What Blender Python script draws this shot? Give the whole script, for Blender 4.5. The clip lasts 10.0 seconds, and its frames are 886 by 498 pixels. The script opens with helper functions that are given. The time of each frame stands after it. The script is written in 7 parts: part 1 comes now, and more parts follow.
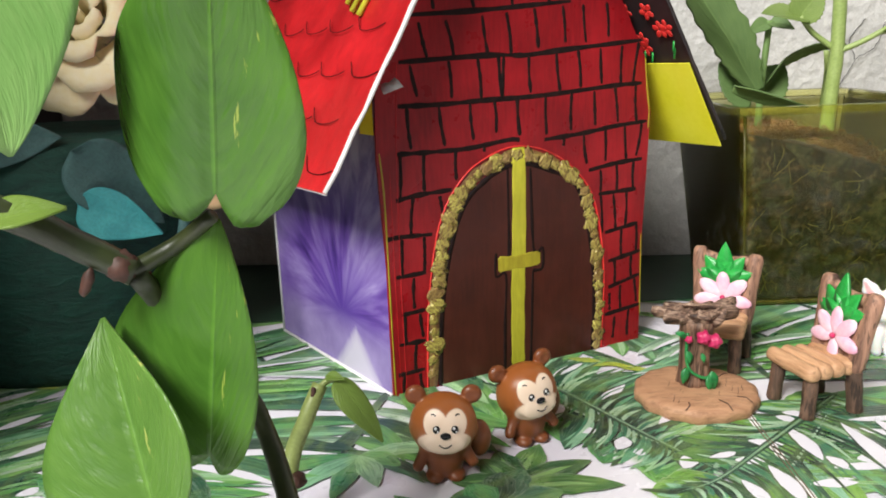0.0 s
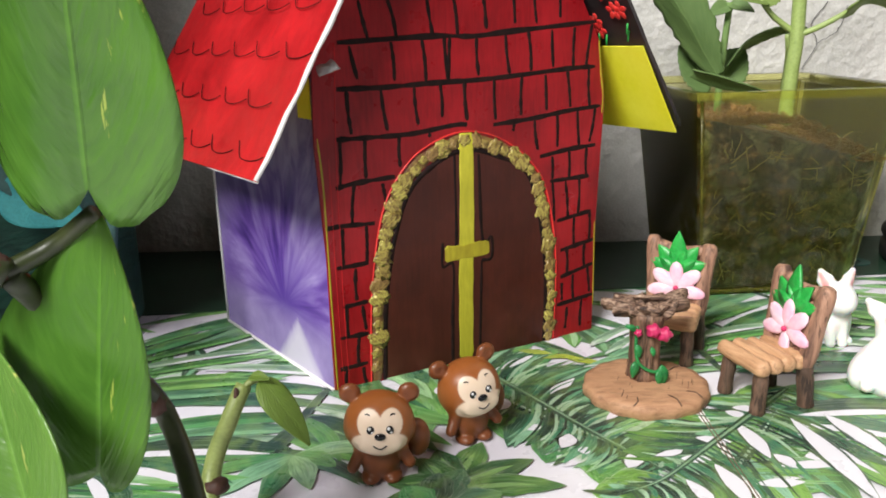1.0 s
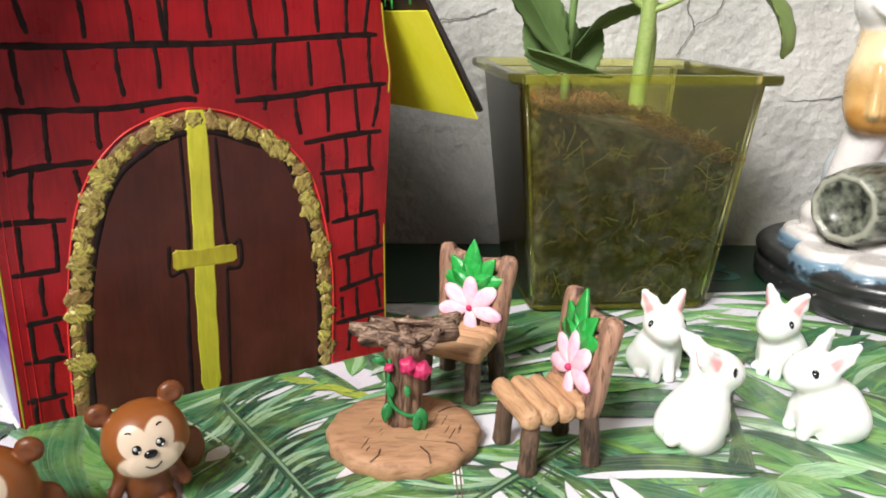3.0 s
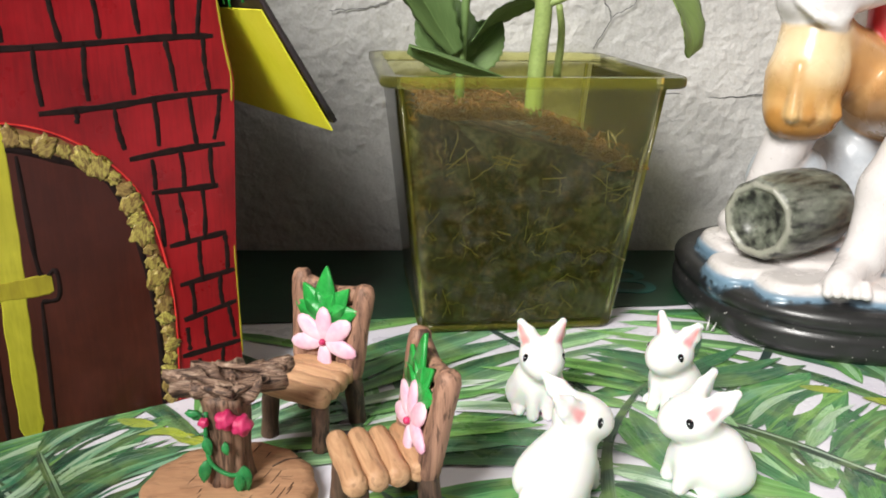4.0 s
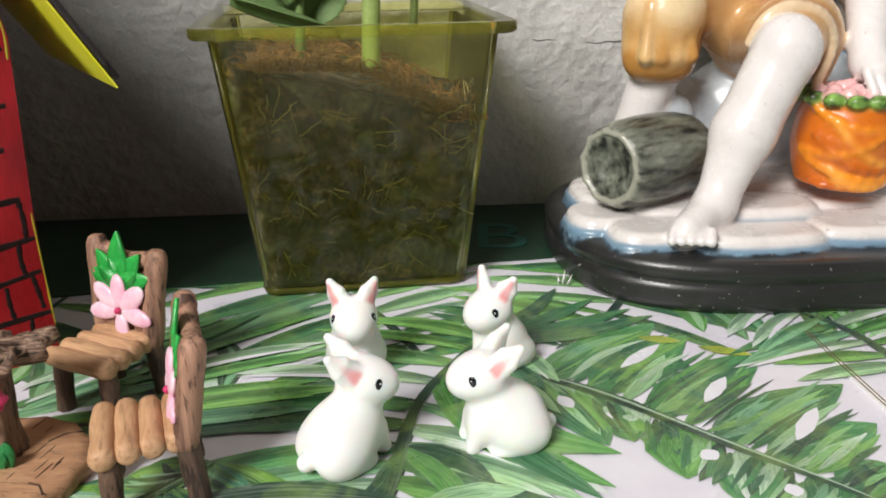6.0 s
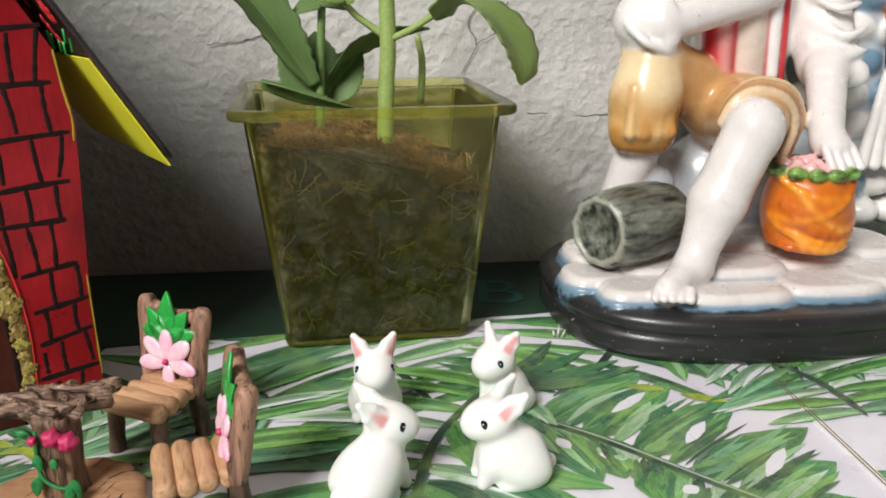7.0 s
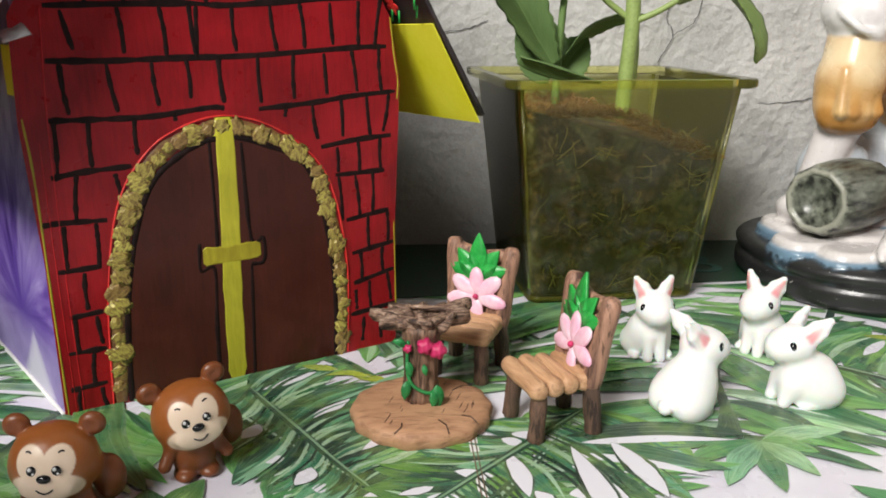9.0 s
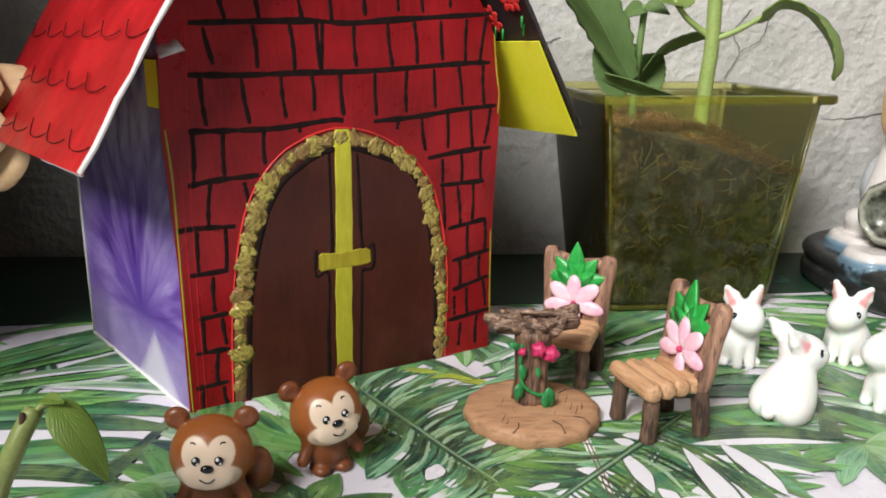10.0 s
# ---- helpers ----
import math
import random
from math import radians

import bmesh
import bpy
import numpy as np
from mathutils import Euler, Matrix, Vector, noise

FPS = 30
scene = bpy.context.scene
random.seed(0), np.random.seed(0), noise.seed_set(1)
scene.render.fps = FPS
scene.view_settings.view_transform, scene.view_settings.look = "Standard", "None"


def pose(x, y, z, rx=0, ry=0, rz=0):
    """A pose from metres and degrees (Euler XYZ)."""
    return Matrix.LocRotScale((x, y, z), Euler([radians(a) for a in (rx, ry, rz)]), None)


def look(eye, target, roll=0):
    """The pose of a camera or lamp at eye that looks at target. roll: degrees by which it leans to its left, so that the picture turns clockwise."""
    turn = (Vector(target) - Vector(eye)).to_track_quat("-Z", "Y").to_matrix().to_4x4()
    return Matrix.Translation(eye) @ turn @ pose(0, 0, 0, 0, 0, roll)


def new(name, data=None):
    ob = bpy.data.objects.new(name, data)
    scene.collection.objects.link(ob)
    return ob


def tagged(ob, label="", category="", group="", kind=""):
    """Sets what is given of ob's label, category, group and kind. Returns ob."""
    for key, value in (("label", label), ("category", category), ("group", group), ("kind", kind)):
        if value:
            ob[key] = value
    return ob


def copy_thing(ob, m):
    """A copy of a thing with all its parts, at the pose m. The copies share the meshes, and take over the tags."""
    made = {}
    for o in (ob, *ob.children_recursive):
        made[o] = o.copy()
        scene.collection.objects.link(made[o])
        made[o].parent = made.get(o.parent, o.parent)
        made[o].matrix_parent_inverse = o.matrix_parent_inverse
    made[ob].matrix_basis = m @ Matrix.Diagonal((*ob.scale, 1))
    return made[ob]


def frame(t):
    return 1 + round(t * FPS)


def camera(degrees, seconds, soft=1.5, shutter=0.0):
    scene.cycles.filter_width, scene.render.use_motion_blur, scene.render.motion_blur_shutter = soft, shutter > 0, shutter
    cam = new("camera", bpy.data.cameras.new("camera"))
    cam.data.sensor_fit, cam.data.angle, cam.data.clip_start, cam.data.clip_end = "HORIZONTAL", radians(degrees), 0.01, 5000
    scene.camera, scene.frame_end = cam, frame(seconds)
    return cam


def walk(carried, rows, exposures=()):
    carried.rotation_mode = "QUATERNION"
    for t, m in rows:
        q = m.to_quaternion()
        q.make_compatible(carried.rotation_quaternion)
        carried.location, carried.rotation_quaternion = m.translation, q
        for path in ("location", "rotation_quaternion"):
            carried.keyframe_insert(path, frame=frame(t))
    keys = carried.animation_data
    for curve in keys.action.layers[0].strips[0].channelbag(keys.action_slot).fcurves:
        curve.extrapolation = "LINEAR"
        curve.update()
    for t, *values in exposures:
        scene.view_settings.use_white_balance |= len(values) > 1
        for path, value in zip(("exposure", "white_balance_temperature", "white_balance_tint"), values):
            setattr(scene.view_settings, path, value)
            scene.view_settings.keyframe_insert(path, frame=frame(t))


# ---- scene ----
cam = camera(57.8, 10.0, soft=1.8)
PATH = [
    (0, (0.011, 0.013, 0.129), (-0.049, 1.948, -0.371), -1.9),
    (0.5, (0.018, 0.019, 0.128), (-0.016, 1.949, -0.395), -1.8),
    (1, (0.022, 0.025, 0.129), (0.023, 1.948, -0.42), -1.3),
    (1.5, (0.031, 0.026, 0.127), (0.038, 1.946, -0.433), -0.8),
    (2, (0.043, 0.038, 0.127), (0.064, 1.952, -0.455), 0.2),
    (2.2, (0.052, 0.043, 0.126), (0.067, 1.957, -0.455), 0.4),
    (2.5, (0.064, 0.053, 0.126), (0.082, 1.966, -0.456), 0.8),
    (3, (0.094, 0.08, 0.119), (0.175, 1.994, -0.458), 1.0),
    (3.2, (0.1, 0.086, 0.116), (0.201, 2.0, -0.458), 1.1),
    (4.3, (0.149, 0.116, 0.128), (0.273, 1.999, -0.534), 1.0),
    (4.5, (0.158, 0.12, 0.126), (0.274, 1.997, -0.554), 0.4),
    (5, (0.175, 0.125, 0.124), (0.277, 1.989, -0.593), -0.8),
    (5.5, (0.185, 0.121, 0.122), (0.298, 1.978, -0.613), -1.0),
    (5.7, (0.189, 0.119, 0.12), (0.311, 1.976, -0.613), -0.9),
    (6.8, (0.181, 0.092, 0.134), (0.357, 1.979, -0.506), -0.3),
    (7, (0.178, 0.087, 0.136), (0.358, 1.983, -0.474), -0.2),
    (7.5, (0.173, 0.08, 0.133), (0.372, 1.986, -0.438), -0.1),
    (8, (0.156, 0.078, 0.124), (0.362, 1.981, -0.457), 0.1),
    (8.5, (0.117, 0.069, 0.123), (0.281, 1.979, -0.449), 0.2),
    (9, (0.084, 0.058, 0.119), (0.211, 1.977, -0.429), 0.2),
    (9.5, (0.063, 0.052, 0.119), (0.175, 1.979, -0.405), 0.3),
    (10, (0.051, 0.049, 0.12), (0.153, 1.978, -0.397), 0.5),
]
walk(cam, [(t, look(eye, target, roll)) for t, eye, target, roll in PATH],
     exposures=[(0, 0.32), (2.0, 0.35), (3.0, 0.40), (4.5, 0.22), (5.0, 0.22), (5.5, 0.06), (7.5, -0.04), (8.5, -0.05), (9.5, 0.1), (10, 0.12)])

# ---- light ----
world = bpy.data.worlds.new("daylight")
scene.world = world
world.use_nodes = True
sky = world.node_tree.nodes.new("ShaderNodeTexSky")
sky.sky_type, sky.sun_disc = "NISHITA", False
sky.sun_elevation, sky.sun_rotation = radians(35), radians(225)
world.node_tree.links.new(sky.outputs[0], world.node_tree.nodes["Background"].inputs[0])
world.node_tree.nodes["Background"].inputs[1].default_value = 0.1

WINDOW_POWER = 98.0
lamp = bpy.data.lights.new("window_light", "AREA")
lamp.shape, lamp.size, lamp.size_y, lamp.energy, lamp.color = "RECTANGLE", 0.85, 0.95, WINDOW_POWER, (1.0, 0.97, 0.93)
new("window_light", lamp).matrix_world = look((-0.97, -1.29, 1.70), (0.15, 0.32, 0.0))


# ---- node materials ----
def rgb(c):
    return (*c, 1.0)


class Mat:
    """A small wrapper round a Principled material and its node tree."""

    def __init__(self, name, rough=0.5, **values):
        self.m = bpy.data.materials.new(name)
        self.m.use_nodes = True
        self.t = self.m.node_tree
        self.b = self.t.nodes["Principled BSDF"]
        self.b.inputs["Roughness"].default_value = rough
        for k, v in values.items():
            self.b.inputs[k.replace("_", " ")].default_value = v
        self.co = self.t.nodes.new("ShaderNodeTexCoord")

    def put(self, a, b):
        self.t.links.new(a, b)
        return self

    def n(self, kind, **props):
        x = self.t.nodes.new("ShaderNode" + kind)
        if "blend" in props:
            x.blend_type = props["blend"]
        if "op" in props:
            x.operation = props["op"]
        if "feature" in props:
            x.feature = props["feature"]
        if "attribute" in props:
            x.attribute_name = props["attribute"]
        if "uv_map" in props:
            x.uv_map = props["uv_map"]
        return x

    def vec(self, scale=(1, 1, 1), rot=(0, 0, 0), loc=(0, 0, 0), src=None):
        mp = self.n("Mapping")
        mp.inputs["Scale"].default_value, mp.inputs["Rotation"].default_value, mp.inputs["Location"].default_value = scale, rot, loc
        self.put(src or self.co.outputs["Object"], mp.inputs[0])
        return mp.outputs[0]

    def noise(self, scale, detail=4.0, rough=0.55, vector=None, dist=0.0):
        x = self.n("TexNoise")
        x.inputs["Scale"].default_value, x.inputs["Detail"].default_value = scale, detail
        x.inputs["Roughness"].default_value, x.inputs["Distortion"].default_value = rough, dist
        self.put(vector or self.co.outputs["Object"], x.inputs["Vector"])
        return x.outputs["Fac"]

    def ramp(self, fac, *stops):
        x = self.n("ValToRGB")
        r = x.color_ramp
        while len(r.elements) < len(stops):
            r.elements.new(0.5)
        for e, (p, c) in zip(r.elements, stops):
            e.position, e.color = p, rgb(c) if not isinstance(c, float) else (c, c, c, 1)
        self.put(fac, x.inputs[0])
        return x.outputs[0]

    def mix(self, fac, a, b, mode="MIX"):
        x = self.n("MixRGB", blend=mode)
        for sock, v in zip(x.inputs, (fac, a, b)):
            if isinstance(v, (int, float)):
                sock.default_value = v
            elif isinstance(v, tuple):
                sock.default_value = rgb(v)
            else:
                self.put(v, sock)
        return x.outputs[0]

    def math(self, op, a, b=0.0, c=0.0):
        x = self.n("Math", op=op)
        for sock, v in zip(x.inputs, (a, b, c)):
            if isinstance(v, (int, float)):
                sock.default_value = v
            else:
                self.put(v, sock)
        return x.outputs[0]

    def attr(self, name, out="Color"):
        return self.n("Attribute", attribute=name).outputs[out]

    def random(self):
        return self.n("ObjectInfo").outputs["Random"]

    def color(self, c):
        if isinstance(c, tuple):
            self.b.inputs["Base Color"].default_value = rgb(c)
        else:
            self.put(c, self.b.inputs["Base Color"])
        return self

    def rough(self, r):
        self.put(r, self.b.inputs["Roughness"])
        return self

    def bump(self, h, strength=0.3, dist=0.0005):
        x = self.n("Bump")
        x.inputs["Strength"].default_value, x.inputs["Distance"].default_value = strength, dist
        self.put(h, x.inputs["Height"])
        last = self.b.inputs["Normal"].links
        if last:
            self.put(last[0].from_socket, x.inputs["Normal"])
        self.put(x.outputs[0], self.b.inputs["Normal"])
        return self


def two(name, a, b, scale, rough=0.5, fine=None, bump=0.2, dist=0.0003, **values):
    """A paint or stuff that wavers between two colours, with a finer grain on top."""
    x = Mat(name, rough, **values)
    c = x.mix(x.ramp(x.noise(scale), (0.3, 0.0), (0.7, 1.0)), a, b)
    f = x.noise(fine or scale * 7, 3)
    x.color(x.mix(0.25, c, x.ramp(f, (0.25, 0.25), (0.75, 0.8)), "OVERLAY"))
    x.bump(f, bump, dist)
    return x


def brush(name, a, b, rough=0.4, stretch=(900, 900, 90), bump=0.35, dist=0.00015, worn=None):
    """Poster paint laid on card with a brush: streaks along z, blotches, a faint relief."""
    x = Mat(name, rough)
    s = x.noise(1.0, 5, 0.6, x.vec(stretch))
    x.b.inputs["Specular IOR Level"].default_value = 0.3
    c = x.mix(x.ramp(s, (0.3, 0.0), (0.7, 1.0)), a, b)
    blot = x.ramp(x.noise(45, 4), (0.35, 0.0), (0.7, 1.0))
    c = x.mix(x.math("MULTIPLY", blot, 0.45), c, tuple(min(1, v * 1.5 + 0.003) for v in b))
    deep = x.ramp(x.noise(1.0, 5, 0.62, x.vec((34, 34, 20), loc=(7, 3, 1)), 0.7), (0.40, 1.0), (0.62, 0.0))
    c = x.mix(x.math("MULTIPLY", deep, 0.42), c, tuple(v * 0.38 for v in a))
    if worn:
        w = x.ramp(x.noise(1.0, 6, 0.7, x.vec((260, 260, 60), loc=(3, 1, 2))), (0.69, 0.0), (0.74, 1.0))
        c = x.mix(x.math("MULTIPLY", w, 0.55), c, worn)
    x.color(c)
    x.rough(x.ramp(x.noise(120, 3), (0.3, rough * 0.75), (0.7, min(1.0, rough * 1.25))))
    x.bump(s, bump, dist)
    return x


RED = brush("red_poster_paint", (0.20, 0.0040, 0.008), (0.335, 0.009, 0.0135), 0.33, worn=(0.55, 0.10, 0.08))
ROOF_RED = brush("red_roof_paint", (0.38, 0.008, 0.012), (0.52, 0.015, 0.019), 0.38, worn=(0.75, 0.2, 0.17))
MAROON = brush("maroon_paint", (0.12, 0.006, 0.01), (0.2, 0.01, 0.014), 0.4)
BROWN = brush("brown_door_paint", (0.050, 0.0108, 0.0072), (0.077, 0.0168, 0.0098), 0.42)
YELLOW = brush("yellow_paint", (0.42, 0.40, 0.025), (0.60, 0.56, 0.05), 0.4, worn=(0.25, 0.2, 0.03))
OLIVE = brush("olive_paint", (0.30, 0.25, 0.02), (0.46, 0.40, 0.03), 0.45)
LEMON = two("lemon_card", (0.82, 0.80, 0.02), (0.88, 0.86, 0.06), 60, 0.5)
MARKER = two("black_marker", (0.006, 0.004, 0.004), (0.022, 0.010, 0.009), 300, 0.65, bump=0.1, Specular_IOR_Level=0.15)
FINE_RED = two("bright_red_line", (0.6, 0.02, 0.02), (0.75, 0.05, 0.04), 300, 0.4)
STONE = Mat("brown_band_paint", 0.5)
STONE.color(STONE.ramp(STONE.noise(240, 4), (0.32, (0.085, 0.03, 0.014)), (0.5, (0.17, 0.085, 0.03)), (0.68, (0.29, 0.20, 0.05)))).bump(STONE.noise(600, 4), 0.5, 0.0003)
STONE_TOP = Mat("yellow_stone_dabs", 0.4)
_q = STONE_TOP.noise(1.0, 5, 0.7, STONE_TOP.vec((1500, 1, 500)), 1.0)
_r = STONE_TOP.ramp(STONE_TOP.random(), (0.0, (0.32, 0.20, 0.07)), (0.5, (0.46, 0.38, 0.09)), (1.0, (0.60, 0.54, 0.12)))
STONE_TOP.color(STONE_TOP.mix(STONE_TOP.ramp(_q, (0.42, 0.0), (0.58, 1.0)), (0.15, 0.08, 0.025), _r)).bump(_q, 0.4, 0.0002)
CARD = two("white_card", (0.74, 0.73, 0.72), (0.82, 0.81, 0.80), 90, 0.7)
GREY_PAPER = two("grey_paper", (0.30, 0.29, 0.28), (0.46, 0.45, 0.44), 90, 0.7)
DARK_CARD = two("black_card", (0.012, 0.010, 0.012), (0.03, 0.02, 0.02), 60, 0.45)


def lilac():
    """Lilac wash with a fan of violet petals, brushed on the side of the house."""
    x = Mat("lilac_petal_paint", 0.5)
    sep = x.n("SeparateXYZ")
    x.put(x.co.outputs["Object"], sep.inputs[0])
    dy = x.math("SUBTRACT", sep.outputs["Y"], 0.036)
    dz = x.math("SUBTRACT", sep.outputs["Z"], 0.024)
    ang = x.math("ARCTAN2", dy, dz)
    rad = x.math("SQRT", x.math("ADD", x.math("MULTIPLY", dy, dy), x.math("MULTIPLY", dz, dz)))
    cm = x.n("CombineXYZ")
    x.put(x.math("MULTIPLY", ang, 1.7), cm.inputs[0])
    x.put(x.math("MULTIPLY", rad, 11.0), cm.inputs[1])
    s = x.noise(1.5, 3, 0.5, cm.outputs[0], 0.7)
    fine = x.noise(4.2, 4, 0.55, cm.outputs[0], 0.5)
    streak = x.mix(0.30, s, fine)
    petal = x.ramp(streak, (0.36, (0.045, 0.018, 0.17)), (0.47, (0.15, 0.075, 0.37)), (0.58, (0.28, 0.20, 0.52)), (0.70, (0.44, 0.37, 0.64)))
    core = x.ramp(x.math("MULTIPLY", rad, 26.0), (0.12, 1.0), (0.80, 0.0))
    petal = x.mix(x.math("MULTIPLY", core, 0.92), petal, (0.085, 0.036, 0.29))
    wash = x.ramp(x.noise(60, 4), (0.3, (0.20, 0.145, 0.38)), (0.7, (0.33, 0.26, 0.53)))
    out = x.ramp(x.math("MULTIPLY_ADD", s, -0.05, rad), (0.022, 1.0), (0.050, 0.0))
    low = x.ramp(x.math("MULTIPLY_ADD", dz, 30.0, 0.5), (0.20, 0.0), (0.55, 1.0))
    c = x.mix(x.math("MULTIPLY", x.math("MAXIMUM", out, 0.55), low), wash, petal)
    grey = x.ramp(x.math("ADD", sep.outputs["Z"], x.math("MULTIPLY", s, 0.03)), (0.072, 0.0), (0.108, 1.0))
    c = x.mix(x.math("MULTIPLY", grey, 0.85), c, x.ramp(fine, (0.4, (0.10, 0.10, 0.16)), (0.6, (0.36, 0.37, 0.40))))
    wedge = x.math("SUBTRACT", x.math("MULTIPLY", dz, -1.0), x.math("MULTIPLY", x.math("ABSOLUTE", x.math("ADD", dy, 0.010)), 1.1))
    bare = x.ramp(x.math("ADD", wedge, x.math("MULTIPLY", fine, 0.004)), (0.006, 0.0), (0.0085, 1.0))
    x.color(x.mix(x.math("MULTIPLY", bare, 0.85), c, (0.60, 0.58, 0.68)))
    x.bump(fine, 0.15, 0.0002)
    return x


LILAC = lilac()


def plaster():
    x = Mat("grey_plaster", 0.75)
    big = x.noise(28, 5, 0.6)
    lump = x.n("TexVoronoi", feature="SMOOTH_F1")
    lump.inputs["Scale"].default_value = 150
    x.put(x.mix(0.02, x.co.outputs["Object"], x.n("TexNoise").outputs["Color"], "ADD"), lump.inputs["Vector"])
    keep = x.ramp(x.noise(60, 2), (0.44, 0.0), (0.60, 1.0))
    bead = x.math("MULTIPLY", x.ramp(lump.outputs["Distance"], (0.0, 1.0), (0.55, 0.0)), keep)
    grain = x.noise(900, 4)
    c = x.ramp(big, (0.3, (0.50, 0.495, 0.475)), (0.7, (0.61, 0.605, 0.58)))
    c = x.mix(0.3, c, x.ramp(grain, (0.3, 0.3), (0.7, 0.7)), "OVERLAY")
    x.color(c)
    blob = x.math("POWER", x.noise(165, 2.0, 0.45, None, 0.2), 1.6)
    soft = x.math("ADD", x.math("MULTIPLY", x.noise(55, 3, 0.5), 1.0), x.math("MULTIPLY", x.noise(330, 3, 0.5), 0.16))
    h = x.math("ADD", x.math("ADD", x.math("MULTIPLY", bead, 0.45), x.math("MULTIPLY", blob, 1.35)), x.math("ADD", soft, x.math("MULTIPLY", grain, 0.06)))
    x.bump(h, 0.75, 0.0016)
    return x


PLASTER = plaster()
ROOM = two("room_paint", (0.15, 0.145, 0.14), (0.20, 0.195, 0.19), 2, 0.8)
# near-black for the added light blocker, so it bounces little light back
BLOCKER_DARK = two("light_blocker_dark", (0.016, 0.016, 0.015), (0.03, 0.029, 0.027), 3, 0.8)
ROOM_FLOOR = two("room_floor", (0.25, 0.2, 0.16), (0.32, 0.26, 0.2), 4, 0.5)

SHEET = Mat("glossy_printed_sheet", 0.3)
_a = SHEET.noise(26, 4)
SHEET.color(SHEET.ramp(_a, (0.3, (0.66, 0.63, 0.72)), (0.7, (0.80, 0.79, 0.84))))
SHEET.rough(SHEET.ramp(SHEET.noise(60, 4), (0.3, 0.22), (0.7, 0.4)))

MAT_GREEN = two("dark_green_print", (0.008, 0.028, 0.015), (0.015, 0.048, 0.025), 40, 0.4, bump=0.1)
MAT_TEAL = two("teal_print", (0.012, 0.085, 0.075), (0.02, 0.12, 0.10), 80, 0.4, bump=0.1)
PRINT = Mat("leaf_print_ink", 0.3)
_c = PRINT.attr("paint")
_uv = PRINT.n("UVMap", uv_map="blade").outputs[0]
_s = PRINT.noise(1.0, 5, 0.65, PRINT.vec((1.3, 8.0, 1), src=_uv), 0.9)
_w = PRINT.noise(1.0, 4, 0.6, PRINT.vec((0.8, 17.0, 1), src=_uv), 0.5)
_blot = PRINT.noise(75, 5, 0.6, None, 0.6)
_d = PRINT.mix(PRINT.ramp(_s, (0.34, 0.0), (0.56, 1.0)), PRINT.mix(1.0, _c, (0.34, 0.46, 0.42), "MULTIPLY"), _c)
_d = PRINT.mix(PRINT.math("MULTIPLY", PRINT.ramp(_w, (0.52, 0.0), (0.70, 1.0)), 0.4), _d, PRINT.mix(0.6, _c, (0.72, 0.82, 0.70)))
_d = PRINT.mix(PRINT.math("MULTIPLY", PRINT.ramp(_blot, (0.46, 0.0), (0.66, 1.0)), 0.35), _d, (0.30, 0.46, 0.12))
_d = PRINT.mix(PRINT.math("MULTIPLY", PRINT.ramp(PRINT.noise(48, 4, 0.6, PRINT.vec(loc=(3, 1, 0))), (0.52, 0.0), (0.68, 1.0)), 0.35), _d, (0.03, 0.10, 0.06))
_rim = PRINT.math("ADD", PRINT.attr("paint", "Alpha"), PRINT.math("MULTIPLY_ADD", PRINT.noise(160, 4, 0.6), 0.9, -0.45))
_sep = PRINT.n("SeparateXYZ")
PRINT.put(_c, _sep.inputs[0])
_bare = PRINT.ramp(_sep.outputs["X"], (0.50, 0.0), (0.56, 1.0))
_d = PRINT.mix(_bare, _d, (0.74, 0.73, 0.79))
PRINT.color(PRINT.mix(PRINT.math("MULTIPLY", PRINT.ramp(_rim, (0.92, 0.0), (1.10, 1.0)), 0.15), _d, (0.56, 0.66, 0.54)))
PRINT.rough(PRINT.ramp(PRINT.noise(60, 4), (0.3, 0.22), (0.7, 0.4)))

PAINTED = Mat("glazed_ceramic_paint", 0.16)
_p = PAINTED.attr("paint")
_bw = PAINTED.n("RGBToBW")
PAINTED.put(_p, _bw.inputs[0])
_dark = PAINTED.ramp(_bw.outputs[0], (0.03, 1.0), (0.07, 0.0))
_c = PAINTED.mix(0.30, _p, PAINTED.ramp(PAINTED.noise(130, 5), (0.3, 0.30), (0.7, 0.66)), "OVERLAY")
_dust = PAINTED.math("MULTIPLY", PAINTED.ramp(PAINTED.noise(620, 2), (0.70, 0.0), (0.74, 0.8)), _dark)
_c = PAINTED.mix(_dust, _c, (0.35, 0.34, 0.32))
_c = PAINTED.mix(PAINTED.math("MULTIPLY", PAINTED.ramp(PAINTED.noise(420, 3), (0.71, 0.0), (0.74, 0.5)), PAINTED.math("SUBTRACT", 1.0, _dark)), _c, (0.32, 0.24, 0.18))
PAINTED.color(_c)
PAINTED.rough(PAINTED.math("ADD", PAINTED.ramp(_bw.outputs[0], (0.02, 0.30), (0.3, 0.26), (0.5, 0.20)), PAINTED.ramp(PAINTED.noise(90, 4), (0.35, 0.0), (0.7, 0.14))))
PAINTED.bump(PAINTED.noise(220, 3), 0.16, 0.0005)
PAINTED.b.inputs["Coat Weight"].default_value = 0.15

